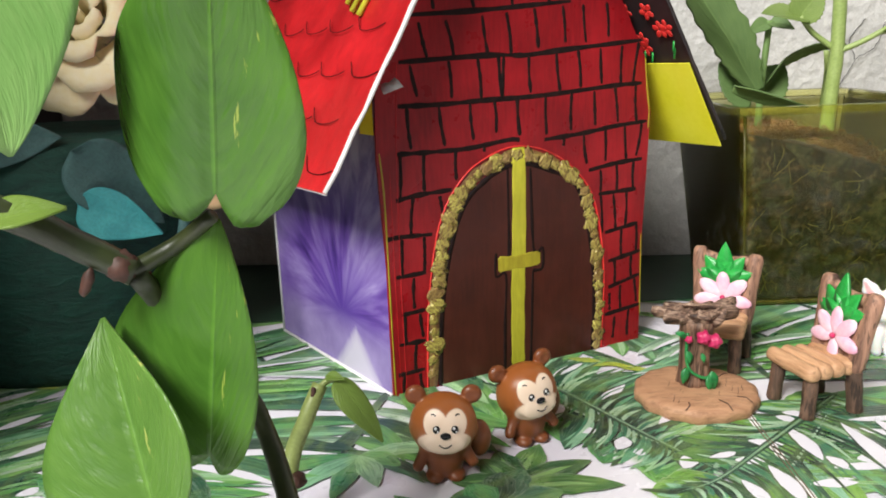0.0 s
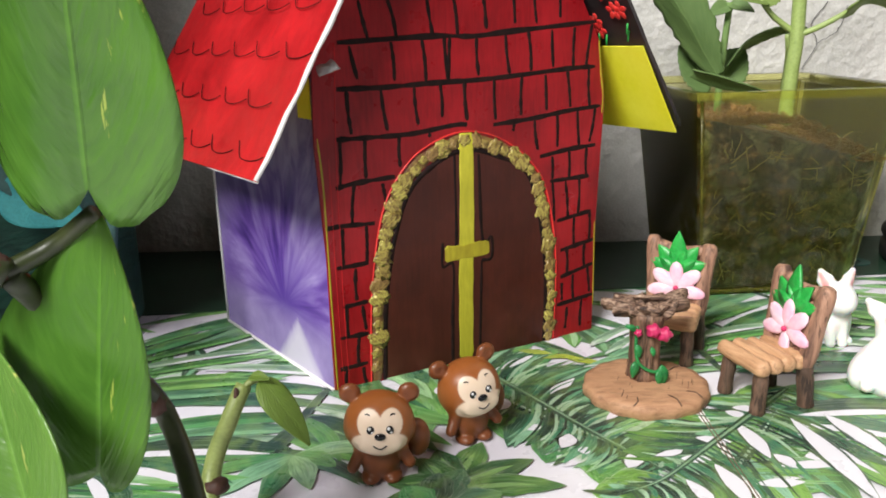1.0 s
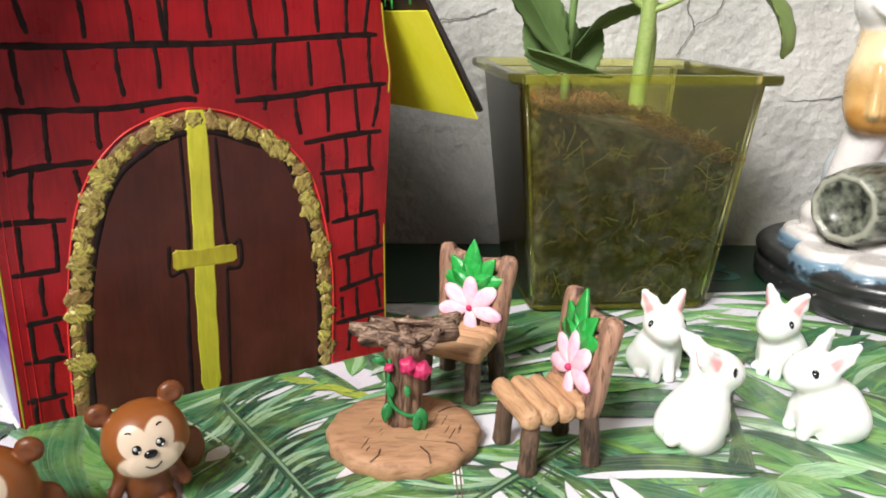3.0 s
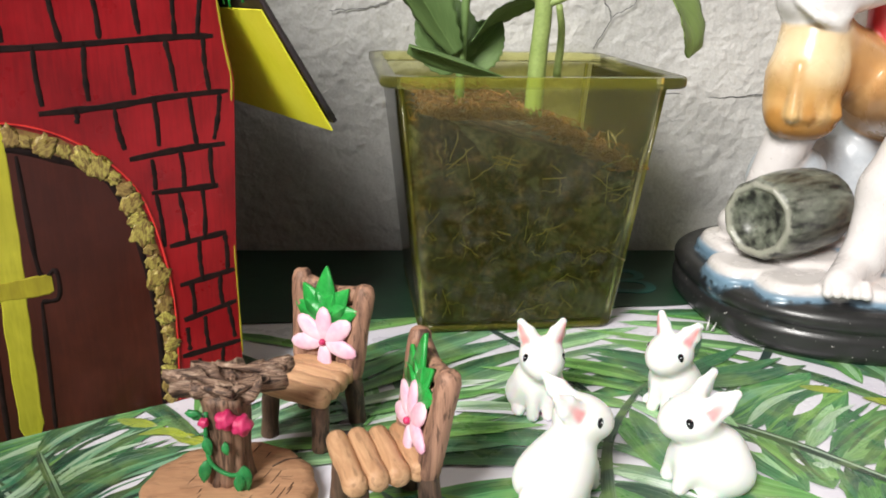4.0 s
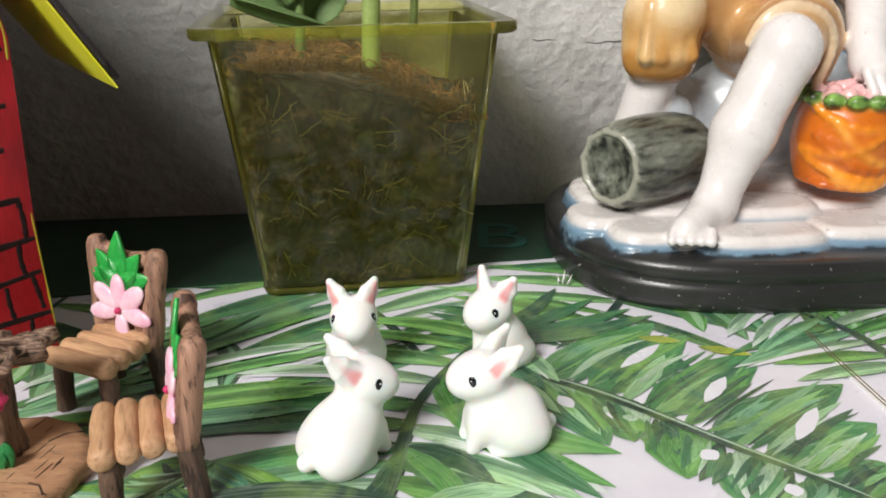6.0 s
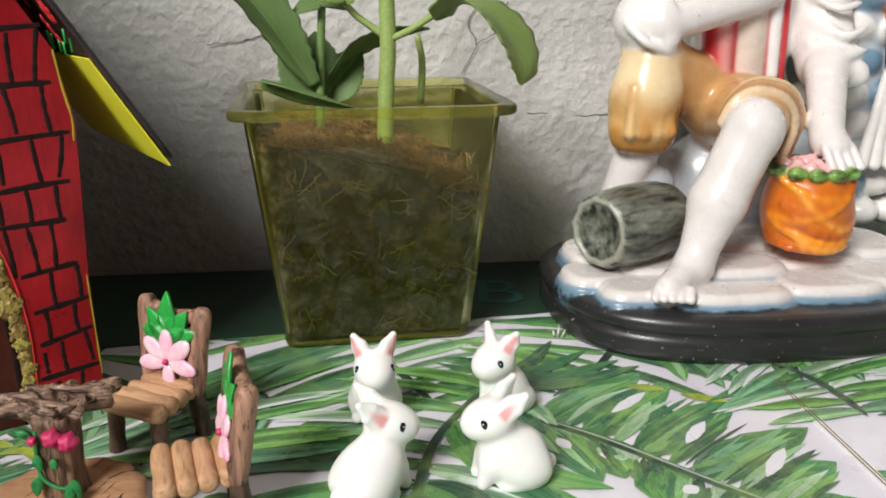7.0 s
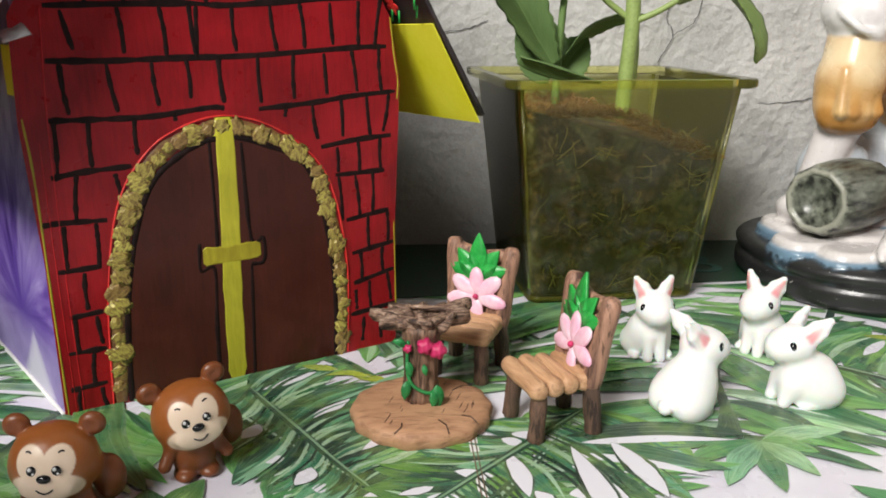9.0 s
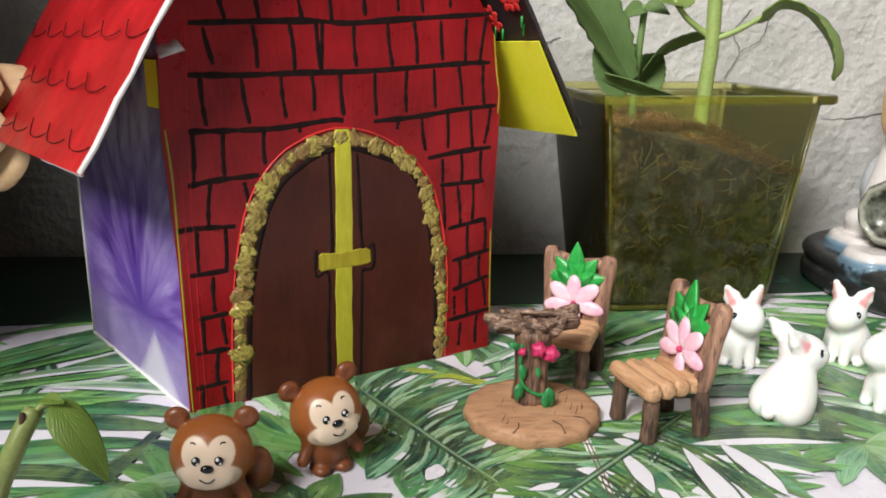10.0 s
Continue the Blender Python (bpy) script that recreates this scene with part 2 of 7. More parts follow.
VINYL = Mat("toy_vinyl", 0.38)
VINYL.color(VINYL.mix(0.12, VINYL.attr("paint"), VINYL.ramp(VINYL.noise(300, 4), (0.3, 0.3), (0.7, 0.7)), "OVERLAY"))
VINYL.bump(VINYL.noise(700, 2), 0.05, 0.0002)
RESIN = Mat("white_resin", 0.32, Subsurface_Weight=0.25, Subsurface_Scale=0.003)
RESIN.color(RESIN.attr("paint"))
RESIN.bump(RESIN.noise(400, 3), 0.06, 0.0003)
EYE_BLACK = Mat("black_gloss", 0.12).color((0.008, 0.008, 0.01))
EYE_WHITE = Mat("white_dot", 0.3).color((0.85, 0.85, 0.85))


def wood(name, a, b, rough=0.6, along=(260, 260, 40), cracks=0.7):
    x = Mat(name, rough)
    s = x.noise(1.0, 6, 0.7, x.vec(along), 0.8)
    c = x.ramp(s, (0.34, a), (0.58, b))
    crack = x.ramp(x.noise(1.0, 4, 0.6, x.vec(tuple(v * 2.2 for v in along), loc=(5, 2, 1))), (0.56, 0.0), (0.62, 1.0))
    c = x.mix(x.math("MULTIPLY", crack, cracks), c, tuple(v * 0.25 for v in a))
    x.color(c)
    x.bump(x.math("SUBTRACT", s, x.math("MULTIPLY", crack, 0.6)), 0.6, 0.0004)
    return x


SEAT_WOOD = wood("tan_log_wood", (0.42, 0.22, 0.11), (0.60, 0.36, 0.20), along=(45, 320, 320), cracks=0.28)
BACK_WOOD = wood("brown_post_wood", (0.085, 0.04, 0.027), (0.42, 0.23, 0.15))
LEG_WOOD = wood("dark_leg_wood", (0.028, 0.018, 0.014), (0.15, 0.085, 0.055))
DISC_WOOD = wood("tan_disc_wood", (0.36, 0.185, 0.10), (0.50, 0.28, 0.155), along=(70, 260, 260), cracks=0.22)
DRIFT = Mat("driftwood", 0.6)
_s = DRIFT.noise(1.0, 6, 0.7, DRIFT.vec((75, 420, 420), (0, 0, 0.2)), 1.6)
DRIFT.color(DRIFT.ramp(_s, (0.36, (0.016, 0.009, 0.007)), (0.46, (0.11, 0.06, 0.04)), (0.54, (0.30, 0.19, 0.13)), (0.64, (0.52, 0.38, 0.28)))).bump(_s, 0.9, 0.0007)
TRUNK = wood("trunk_wood", (0.05, 0.028, 0.018), (0.24, 0.135, 0.085), along=(420, 420, 35))
PINK = Mat("pink_petal_paint", 0.35)
PINK.color(PINK.ramp(PINK.noise(190, 4), (0.32, (0.84, 0.42, 0.56)), (0.66, (0.90, 0.66, 0.74)))).bump(PINK.noise(500, 3), 0.2, 0.0003)
MAGENTA = two("magenta_rose_paint", (0.42, 0.012, 0.08), (0.62, 0.04, 0.15), 500, 0.35, bump=0.5)
LEAF_PAINT = two("bright_green_paint", (0.012, 0.26, 0.04), (0.035, 0.42, 0.075), 260, 0.32, bump=0.35)
VINE_PAINT = two("vine_green_paint", (0.01, 0.13, 0.035), (0.03, 0.27, 0.07), 400, 0.4, bump=0.4)


def foliage(name, dark, light, pale, rough=0.3, pale_amount=0.5):
    x = Mat(name, rough, Subsurface_Weight=0.0)
    uv = x.n("UVMap", uv_map="blade").outputs[0]
    sep = x.n("SeparateXYZ")
    x.put(uv, sep.inputs[0])
    across = x.math("ABSOLUTE", sep.outputs["Y"])
    v = x.n("CombineXYZ")
    x.put(x.math("MULTIPLY_ADD", across, -0.55, sep.outputs["X"]), v.inputs[0])
    x.put(x.math("MULTIPLY", sep.outputs["Y"], 0.25), v.inputs[1])
    vein = x.noise(16.0, 3, 0.5, v.outputs[0], 0.2)
    x.b.inputs["Specular IOR Level"].default_value = 0.4
    c = x.mix(x.ramp(x.noise(34, 3, 0.5, None, 0.3), (0.30, 0.1), (0.70, 0.9)), dark, light)
    c = x.mix(x.math("MULTIPLY", x.ramp(vein, (0.45, 0.0), (0.70, 1.0)), 0.35), c, light)
    streak = x.noise(1.0, 5, 0.65, x.vec((1.1, 1.7, 1), (0, 0, 0.35), (1.3, 0.4, 0), uv), 1.6)
    c = x.mix(x.math("MULTIPLY", x.ramp(streak, (0.66, 0.0), (0.69, 1.0)), pale_amount), c, pale)
    rib = x.ramp(across, (0.0, 1.0), (0.035, 0.0))
    c = x.mix(x.math("MULTIPLY", rib, 0.3), c, tuple(min(1, q * 1.8) for q in light))
    x.color(c)
    x.bump(vein, 0.45, 0.0008).bump(rib, 0.4, 0.0005)
    x.b.inputs["Transmission Weight"].default_value = 0.0
    tr = x.n("BsdfTranslucent")
    x.put(x.mix(1.0, c, (1.0, 1.0, 0.45), "MULTIPLY"), tr.inputs[0])
    ms = x.n("MixShader")
    ms.inputs[0].default_value = 0.17
    x.put(x.b.outputs[0], ms.inputs[1]).put(tr.outputs[0], ms.inputs[2])
    x.put(ms.outputs[0], x.t.nodes["Material Output"].inputs[0])
    return x


POTHOS = foliage("pothos_leaf", (0.040, 0.125, 0.014), (0.115, 0.270, 0.035), (0.46, 0.56, 0.10), 0.26, 0.75)
POTHOS_LIGHT = foliage("light_pothos_leaf", (0.075, 0.185, 0.03), (0.16, 0.31, 0.06), (0.55, 0.58, 0.16), 0.30, 0.8)
# brighter copy: backlight and sheen put into the colour, besides its pale streaks
POTHOS_BACKLIT = foliage("backlit_pothos_leaf", (0.15, 0.35, 0.08), (0.28, 0.48, 0.15), (0.66, 0.70, 0.40), 0.3, 0.7)
SHOOT = foliage("young_leaf", (0.15, 0.26, 0.04), (0.24, 0.36, 0.07), (0.4, 0.5, 0.1), 0.38, 0.2)
HERB = foliage("herb_leaf", (0.105, 0.190, 0.060), (0.19, 0.30, 0.10), (0.28, 0.38, 0.14), 0.5, 0.15)
HERB_PALE = foliage("pale_herb_leaf", (0.17, 0.26, 0.06), (0.26, 0.36, 0.10), (0.4, 0.42, 0.16), 0.5, 0.3)
VINE = two("vine_stem", (0.016, 0.026, 0.008), (0.040, 0.052, 0.014), 120, 0.4)
VINE_BROWN = two("brown_vine_node", (0.035, 0.016, 0.010), (0.085, 0.035, 0.022), 200, 0.6)
SHOOT_STEM = two("green_shoot_stem", (0.19, 0.24, 0.07), (0.27, 0.33, 0.10), 150, 0.45)
HERB_STEM = two("herb_stem", (0.24, 0.33, 0.09), (0.33, 0.43, 0.14), 120, 0.45)


def pot_plastic(name, clear, body, milk, mist=0.0):
    """Tinted clear plastic; milk: how much of it scatters instead of letting through; mist: damp condensed in patches on it."""
    x = Mat(name, 0.2)
    tr = x.n("BsdfTransparent")
    x.put(x.ramp(x.noise(40, 3), (0.3, clear), (0.7, tuple(min(1, v * 1.03) for v in clear))), tr.inputs[0])
    gl = x.n("BsdfGlossy")
    gl.inputs["Roughness"].default_value = 0.16
    df = x.n("BsdfTranslucent")
    df.inputs[0].default_value = rgb(body)
    dd = x.n("BsdfDiffuse")
    dd.inputs[0].default_value = rgb(tuple(v * 0.85 for v in body))
    m0, m1, m2 = x.n("MixShader"), x.n("MixShader"), x.n("MixShader")
    x.put(df.outputs[0], m0.inputs[1]).put(dd.outputs[0], m0.inputs[2])
    m1.inputs[0].default_value = milk
    x.put(tr.outputs[0], m1.inputs[1]).put(m0.outputs[0], m1.inputs[2])
    if mist:
        damp, wet = x.n("BsdfDiffuse"), x.n("MixShader")
        damp.inputs[0].default_value = (0.50, 0.51, 0.52, 1)
        sep = x.n("SeparateXYZ")
        x.put(x.co.outputs["Object"], sep.inputs[0])
        low = x.ramp(x.math("ADD", x.math("MULTIPLY", sep.outputs["Z"], 10.0), x.math("MULTIPLY", x.noise(45, 3), 0.3)), (0.70, 1.0), (0.90, 0.0))
        patch = x.ramp(x.noise(120, 5, 0.65, None, 1.0), (0.46, 0.0), (0.76, 1.0))
        drops = x.ramp(x.noise(420, 3, 0.6), (0.30, 0.35), (0.60, 1.0))
        x.put(x.math("MULTIPLY", x.math("MULTIPLY", patch, drops), x.math("MULTIPLY", low, mist)), wet.inputs[0])
        x.put(m1.outputs[0], wet.inputs[1]).put(damp.outputs[0], wet.inputs[2])
        m1 = wet
    fr = x.n("Fresnel")
    fr.inputs[0].default_value = 1.35
    x.put(fr.outputs[0], m2.inputs[0]).put(m1.outputs[0], m2.inputs[1]).put(gl.outputs[0], m2.inputs[2])
    x.put(m2.outputs[0], x.t.nodes["Material Output"].inputs[0])
    return x


POT = pot_plastic("yellow_clear_plastic", (0.993, 0.988, 0.76), (0.88, 0.82, 0.10), 0.035, 0.10)
POT_RIM = pot_plastic("yellow_edge_plastic", (0.985, 0.98, 0.70), (0.90, 0.85, 0.14), 0.13)
SOIL = Mat("coir_soil", 0.9)
_n = SOIL.noise(480, 6, 0.75, None, 0.6)
_f = SOIL.noise(1.0, 5, 0.7, SOIL.vec((900, 900, 160), (0.5, 0.9, 0.3)), 1.2)
_h = SOIL.ramp(SOIL.noise(150, 6, 0.7), (0.40, (0.016, 0.012, 0.012)), (0.48, (0.064, 0.045, 0.040)), (0.56, (0.24, 0.150, 0.12)), (0.66, (0.58, 0.36, 0.28)))
_h = SOIL.mix(SOIL.math("MULTIPLY", SOIL.ramp(_f, (0.55, 0.0), (0.62, 1.0)), 0.55), _h, (0.46, 0.33, 0.17))
_h = SOIL.mix(1.0, _h, SOIL.ramp(_n, (0.38, 0.12), (0.62, 1.0)), "MULTIPLY")
_mist = SOIL.math("MULTIPLY", SOIL.ramp(SOIL.noise(58, 3, 0.55, None, 1.0), (0.50, 0.0), (0.68, 1.0)), SOIL.ramp(SOIL.noise(300, 4), (0.30, 0.25), (0.62, 1.0)))
SOIL.color(SOIL.mix(SOIL.math("MULTIPLY", _mist, 0.7), _h, (0.50, 0.52, 0.50)))
SOIL.bump(_n, 1.0, 0.0025)
COIR = two("red_brown_coir", (0.17, 0.075, 0.032), (0.44, 0.24, 0.11), 300, 0.8)
ROOT = two("root_fibre", (0.44, 0.34, 0.17), (0.66, 0.56, 0.34), 300, 0.7)
CREPE = Mat("teal_crepe_paper", 0.75)
_k = CREPE.noise(1.0, 5, 0.65, CREPE.vec((90, 90, 260)), 0.5)
CREPE.color(CREPE.ramp(_k, (0.3, (0.0025, 0.028, 0.020)), (0.7, (0.008, 0.070, 0.048)))).bump(_k, 0.9, 0.0025)
TEAL = two("bright_teal_paper", (0.02, 0.20, 0.22), (0.04, 0.29, 0.30), 120, 0.7, bump=0.5, dist=0.001)
GREY_TEAL = two("grey_teal_paper", (0.028, 0.080, 0.078), (0.050, 0.125, 0.120), 120, 0.7, bump=0.5, dist=0.001)
ROSE = two("cream_rose_paper", (0.86, 0.74, 0.42), (0.92, 0.84, 0.57), 50, 0.6, bump=0.35, dist=0.0008)
PEACH = two("peach_rose_paper", (0.64, 0.40, 0.21), (0.76, 0.52, 0.30), 50, 0.6, bump=0.35, dist=0.0008)


# ---- building helpers ----
def part(name, bm, mat, parent=None, label="", smooth=True):
    """Links a bmesh as one mesh object under its parent."""
    me = bpy.data.meshes.new(name)
    bm.to_mesh(me)
    bm.free()
    return part_mesh(name, me, mat, parent, label, smooth)


def part_mesh(name, me, mat, parent=None, label="", smooth=True):
    for m in mat if isinstance(mat, (list, tuple)) else [mat]:
        me.materials.append(m.m)
    if smooth:
        me.polygons.foreach_set("use_smooth", [True] * len(me.polygons))
    ob = new(name, me)
    if parent:
        ob.parent = parent
    if label:
        ob["label"] = label
    return ob


def thing(name, m, label, category, group="", kind=""):
    e = new(name)
    e.empty_display_size = 0.01
    e.matrix_world = m
    return tagged(e, label, category, group, kind)


def box(bm, lo, hi, bevel=0.0):
    r = bmesh.ops.create_cube(bm, size=1.0)
    bmesh.ops.scale(bm, vec=[b - a for a, b in zip(lo, hi)], verts=r["verts"])
    bmesh.ops.translate(bm, vec=[(a + b) / 2 for a, b in zip(lo, hi)], verts=r["verts"])
    if bevel:
        edges = list({e for v in r["verts"] for e in v.link_edges})
        bmesh.ops.bevel(bm, geom=edges, offset=bevel, segments=2, affect="EDGES")
    return bm


def ring_frames(pts):
    pts = [Vector(p) for p in pts]
    out, up = [], None
    for i, p in enumerate(pts):
        d = (pts[min(i + 1, len(pts) - 1)] - pts[max(i - 1, 0)]).normalized()
        if up is None:
            up = d.orthogonal().normalized()
        up = (up - d * up.dot(d)).normalized()
        out.append((p, up, d.cross(up)))
    return out


def smooth_line(pts, n=6):
    """Catmull-Rom through the points."""
    p = [Vector(q) for q in pts]
    p = [p[0] * 2 - p[1]] + p + [p[-1] * 2 - p[-2]]
    out = []
    for i in range(1, len(p) - 2):
        for k in range(n):
            t = k / n
            out.append(0.5 * (2 * p[i] + (p[i + 1] - p[i - 1]) * t + (2 * p[i - 1] - 5 * p[i] + 4 * p[i + 1] - p[i + 2]) * t * t
                              + (3 * p[i] - p[i - 1] - 3 * p[i + 1] + p[i + 2]) * t ** 3))
    return out + [p[-2]]


def tube(bm, pts, radii, seg=8, rough=0.0, cap=True):
    """A tapered, slightly uneven tube along the points."""
    if not isinstance(radii, (list, tuple)):
        radii = [radii] * len(pts)
    rings = []
    for i, (p, u, v) in enumerate(ring_frames(pts)):
        r = radii[0] + (radii[-1] - radii[0]) * i / max(1, len(pts) - 1) if len(radii) != len(pts) else radii[i]
        ring = []
        for k in range(seg):
            a = 2 * math.pi * k / seg
            q = r * (1 + (rough * noise.noise(Vector((p.x * 300 + k * 1.7, p.y * 300, p.z * 300 + k))) if rough else 0))
            ring.append(bm.verts.new(p + (u * math.cos(a) + v * math.sin(a)) * q))
        rings.append(ring)
    for a, b in zip(rings, rings[1:]):
        for k in range(seg):
            bm.faces.new((a[k], a[(k + 1) % seg], b[(k + 1) % seg], b[k]))
    if cap:
        bm.faces.new(rings[0][::-1])
        bm.faces.new(rings[-1])
    return bm


def ball(bm, c, r, rot=None, u=14, v=9):
    m = Matrix.Translation(c) @ (rot.to_4x4() if rot else Matrix.Identity(4)) @ Matrix.Diagonal((*(r if isinstance(r, (tuple, list)) else (r, r, r)), 1))
    bmesh.ops.create_uvsphere(bm, u_segments=u, v_segments=v, radius=1.0, matrix=m)
    return bm


def lathe(bm, prof, seg=32, wob=0.0):
    rings = []
    for r, z in prof:
        rings.append([bm.verts.new((r * (1 + wob * noise.noise(Vector((math.cos(6.283 * k / seg) * 2, math.sin(6.283 * k / seg) * 2, z * 60)))) * math.cos(6.2832 * k / seg),
                                    r * (1 + wob * noise.noise(Vector((math.cos(6.283 * k / seg) * 2 + 5, math.sin(6.283 * k / seg) * 2, z * 60)))) * math.sin(6.2832 * k / seg), z)) for k in range(seg)])
    for a, b in zip(rings, rings[1:]):
        for k in range(seg):
            bm.faces.new((a[k], a[(k + 1) % seg], b[(k + 1) % seg], b[k]))
    bm.faces.new(rings[0][::-1])
    bm.faces.new(rings[-1])
    return bm


def leaf_mesh(length, width, heart=0.0, fold=0.2, curl=0.3, side=0.0, point=1.0, wavy=0.0, teeth=0.0, thick=0.0004, na=26, nb=9,
              left=1.0, right=1.0, fold_left=None, roll=0.0, roll_left=None, arc=0.0, ripple=0.0):
    """A leaf blade along +x from its stalk at the origin, with its face to +z. heart: lobes behind the stalk;
    left, right: breadth of its halves; roll: how far the margins turn back; arc: bend within its own plane."""
    bm = bmesh.new()
    uv = bm.loops.layers.uv.new("blade")
    top, at = [], {}
    for i in range(na + 1):
        s = i / na
        if heart:
            w = math.sin(math.pi * min(1, 0.17 + 0.83 * s ** 0.8)) ** 0.75 if s < 1 else 0
        else:
            w = math.sin(math.pi * min(1, s ** 0.62)) ** 0.75 if s < 1 else 0
        w = max(width / 2 * w * (1 - 0.25 * point * s ** 2), 0.0003)
        row = []
        for j in range(-nb, nb + 1):
            q = j / nb
            x = s * length - heart * length * (1 - s) ** 3 * math.sin(math.pi * 0.84 * abs(q) ** 0.8)
            y = q * w * (left if q > 0 else right)
            y *= 1 + teeth * math.sin(s * 52) * abs(q) ** 4
            f = fold_left if q > 0 and fold_left is not None else fold
            r = roll_left if q > 0 and roll_left is not None else roll
            z = f * abs(y) - r * y * y / width - curl * length * (s - s * s * 0.2) * s
            z += wavy * width * math.sin(s * 9 + q * 2) * q * q
            z += ripple * width * math.sin((s - 0.45 * abs(q)) * 30) * math.sin(math.pi * abs(q)) * (1 - s)
            if arc:
                th = arc * x / length
                x, y = length / arc * math.sin(th) - y * math.sin(th), length / arc * (1 - math.cos(th)) + y * math.cos(th)
            v = bm.verts.new((x, y + side * length * s * s, z))
            at[v] = (s, q)
            row.append(v)
        top.append(row)
    faces = []
    for a, b in zip(top, top[1:]):
        for k in range(2 * nb):
            faces.append(bm.faces.new((a[k], b[k], b[k + 1], a[k + 1])))
    bm.normal_update()
    if thick:
        low = {v: bm.verts.new(v.co - v.normal * thick) for v in at}
        for f in faces:
            bm.faces.new([low[v] for v in reversed(f.verts)])
        rim = [e for e in bm.edges if len(e.link_faces) == 1 and e.verts[0] in at and e.verts[1] in at]
        for e in rim:
            a, b = e.verts
            bm.faces.new((a, b, low[b], low[a]))
        for v, l in low.items():
            at[l] = at[v]
        bmesh.ops.recalc_face_normals(bm, faces=bm.faces)
    for f in bm.faces:
        for lp in f.loops:
            lp[uv].uv = at[lp.vert]
    return bm


def aim(base, tip, face):
    """A matrix whose x runs from base to tip and whose z leans to face."""
    x = (Vector(tip) - Vector(base)).normalized()
    z = Vector(face)
    z = (z - x * z.dot(x)).normalized()
    m = Matrix((x, z.cross(x), z)).transposed().to_4x4()
    m.translation = base
    return m


# ---- soft modelled figures: blended balls and rods, meshed on a fine grid ----
def ell(c, r, col, k=0.002, rot=None, cut=False):
    return ("e", Vector(c), Vector(r if isinstance(r, (tuple, list)) else (r, r, r)), rot, col, k, cut)


def rod(a, b, ra, rb, col, k=0.002, cut=False):
    return ("r", Vector(a), Vector(b), (ra, rb), col, k, cut)


def barrel(a, b, r, belly, col, k=0.001):
    """A lying cask with flat ends and a swollen middle."""
    return ("b", Vector(a), Vector(b), (r, belly), col, k, False)


def plinth(c, rx, ry, z0, z1, rnd, col, k=0.002):
    """An upright block with a rounded-oblong outline and rounded edges."""
    return ("c", Vector(c), (rx, ry, z0, z1, rnd), None, col, k, False)


def far(p, q):
    if p[0] == "c":
        rx, ry, z0, z1, rnd = p[2]
        v = q - np.array(p[1])
        e = ((np.abs(v[..., 0]) / rx) ** 2.7 + (np.abs(v[..., 1]) / ry) ** 2.7) ** (1 / 2.7)
        dx = (e - 1) * min(rx, ry) + rnd
        dz = np.abs(v[..., 2] - (z0 + z1) / 2) - (z1 - z0) / 2 + rnd
        return np.minimum(np.maximum(dx, dz), 0) + np.sqrt(np.maximum(dx, 0) ** 2 + np.maximum(dz, 0) ** 2) - rnd
    if p[0] == "b":
        a, b = np.array(p[1]), np.array(p[2])
        ln = np.linalg.norm(b - a)
        d = (b - a) / ln
        t = (q - a) @ d
        rad = np.linalg.norm(q - a - t[..., None] * d, axis=-1)
        s = np.clip(t / ln, 0, 1)
        return np.maximum(rad - (p[3][0] + (p[3][1] - p[3][0]) * np.sin(np.pi * s)), np.abs(t - ln / 2) - ln / 2)
    if p[0] == "e":
        v = q - np.array(p[1])
        if p[3] is not None:
            v = v @ np.array(p[3])
        r = np.array(p[2])
        k0 = np.linalg.norm(v / r, axis=-1)
        k1 = np.linalg.norm(v / (r * r), axis=-1)
        return k0 * (k0 - 1) / np.maximum(k1, 1e-9)
    a, b = np.array(p[1]), np.array(p[2])
    d = b - a
    t = np.clip(((q - a) @ d) / max(d @ d, 1e-12), 0, 1)
    return np.linalg.norm(q - a - t[..., None] * d, axis=-1) - (p[3][0] + t * (p[3][1] - p[3][0]))


def reach(p):
    if p[0] == "c":
        return np.array(p[1]) + (-p[2][0], -p[2][1], p[2][2]), np.array(p[1]) + (p[2][0], p[2][1], p[2][3])
    if p[0] == "e":
        r = max(p[2])
        return np.array(p[1]) - r, np.array(p[1]) + r
    a, b, r = np.array(p[1]), np.array(p[2]), max(p[3])
    return np.minimum(a, b) - r, np.maximum(a, b) + r


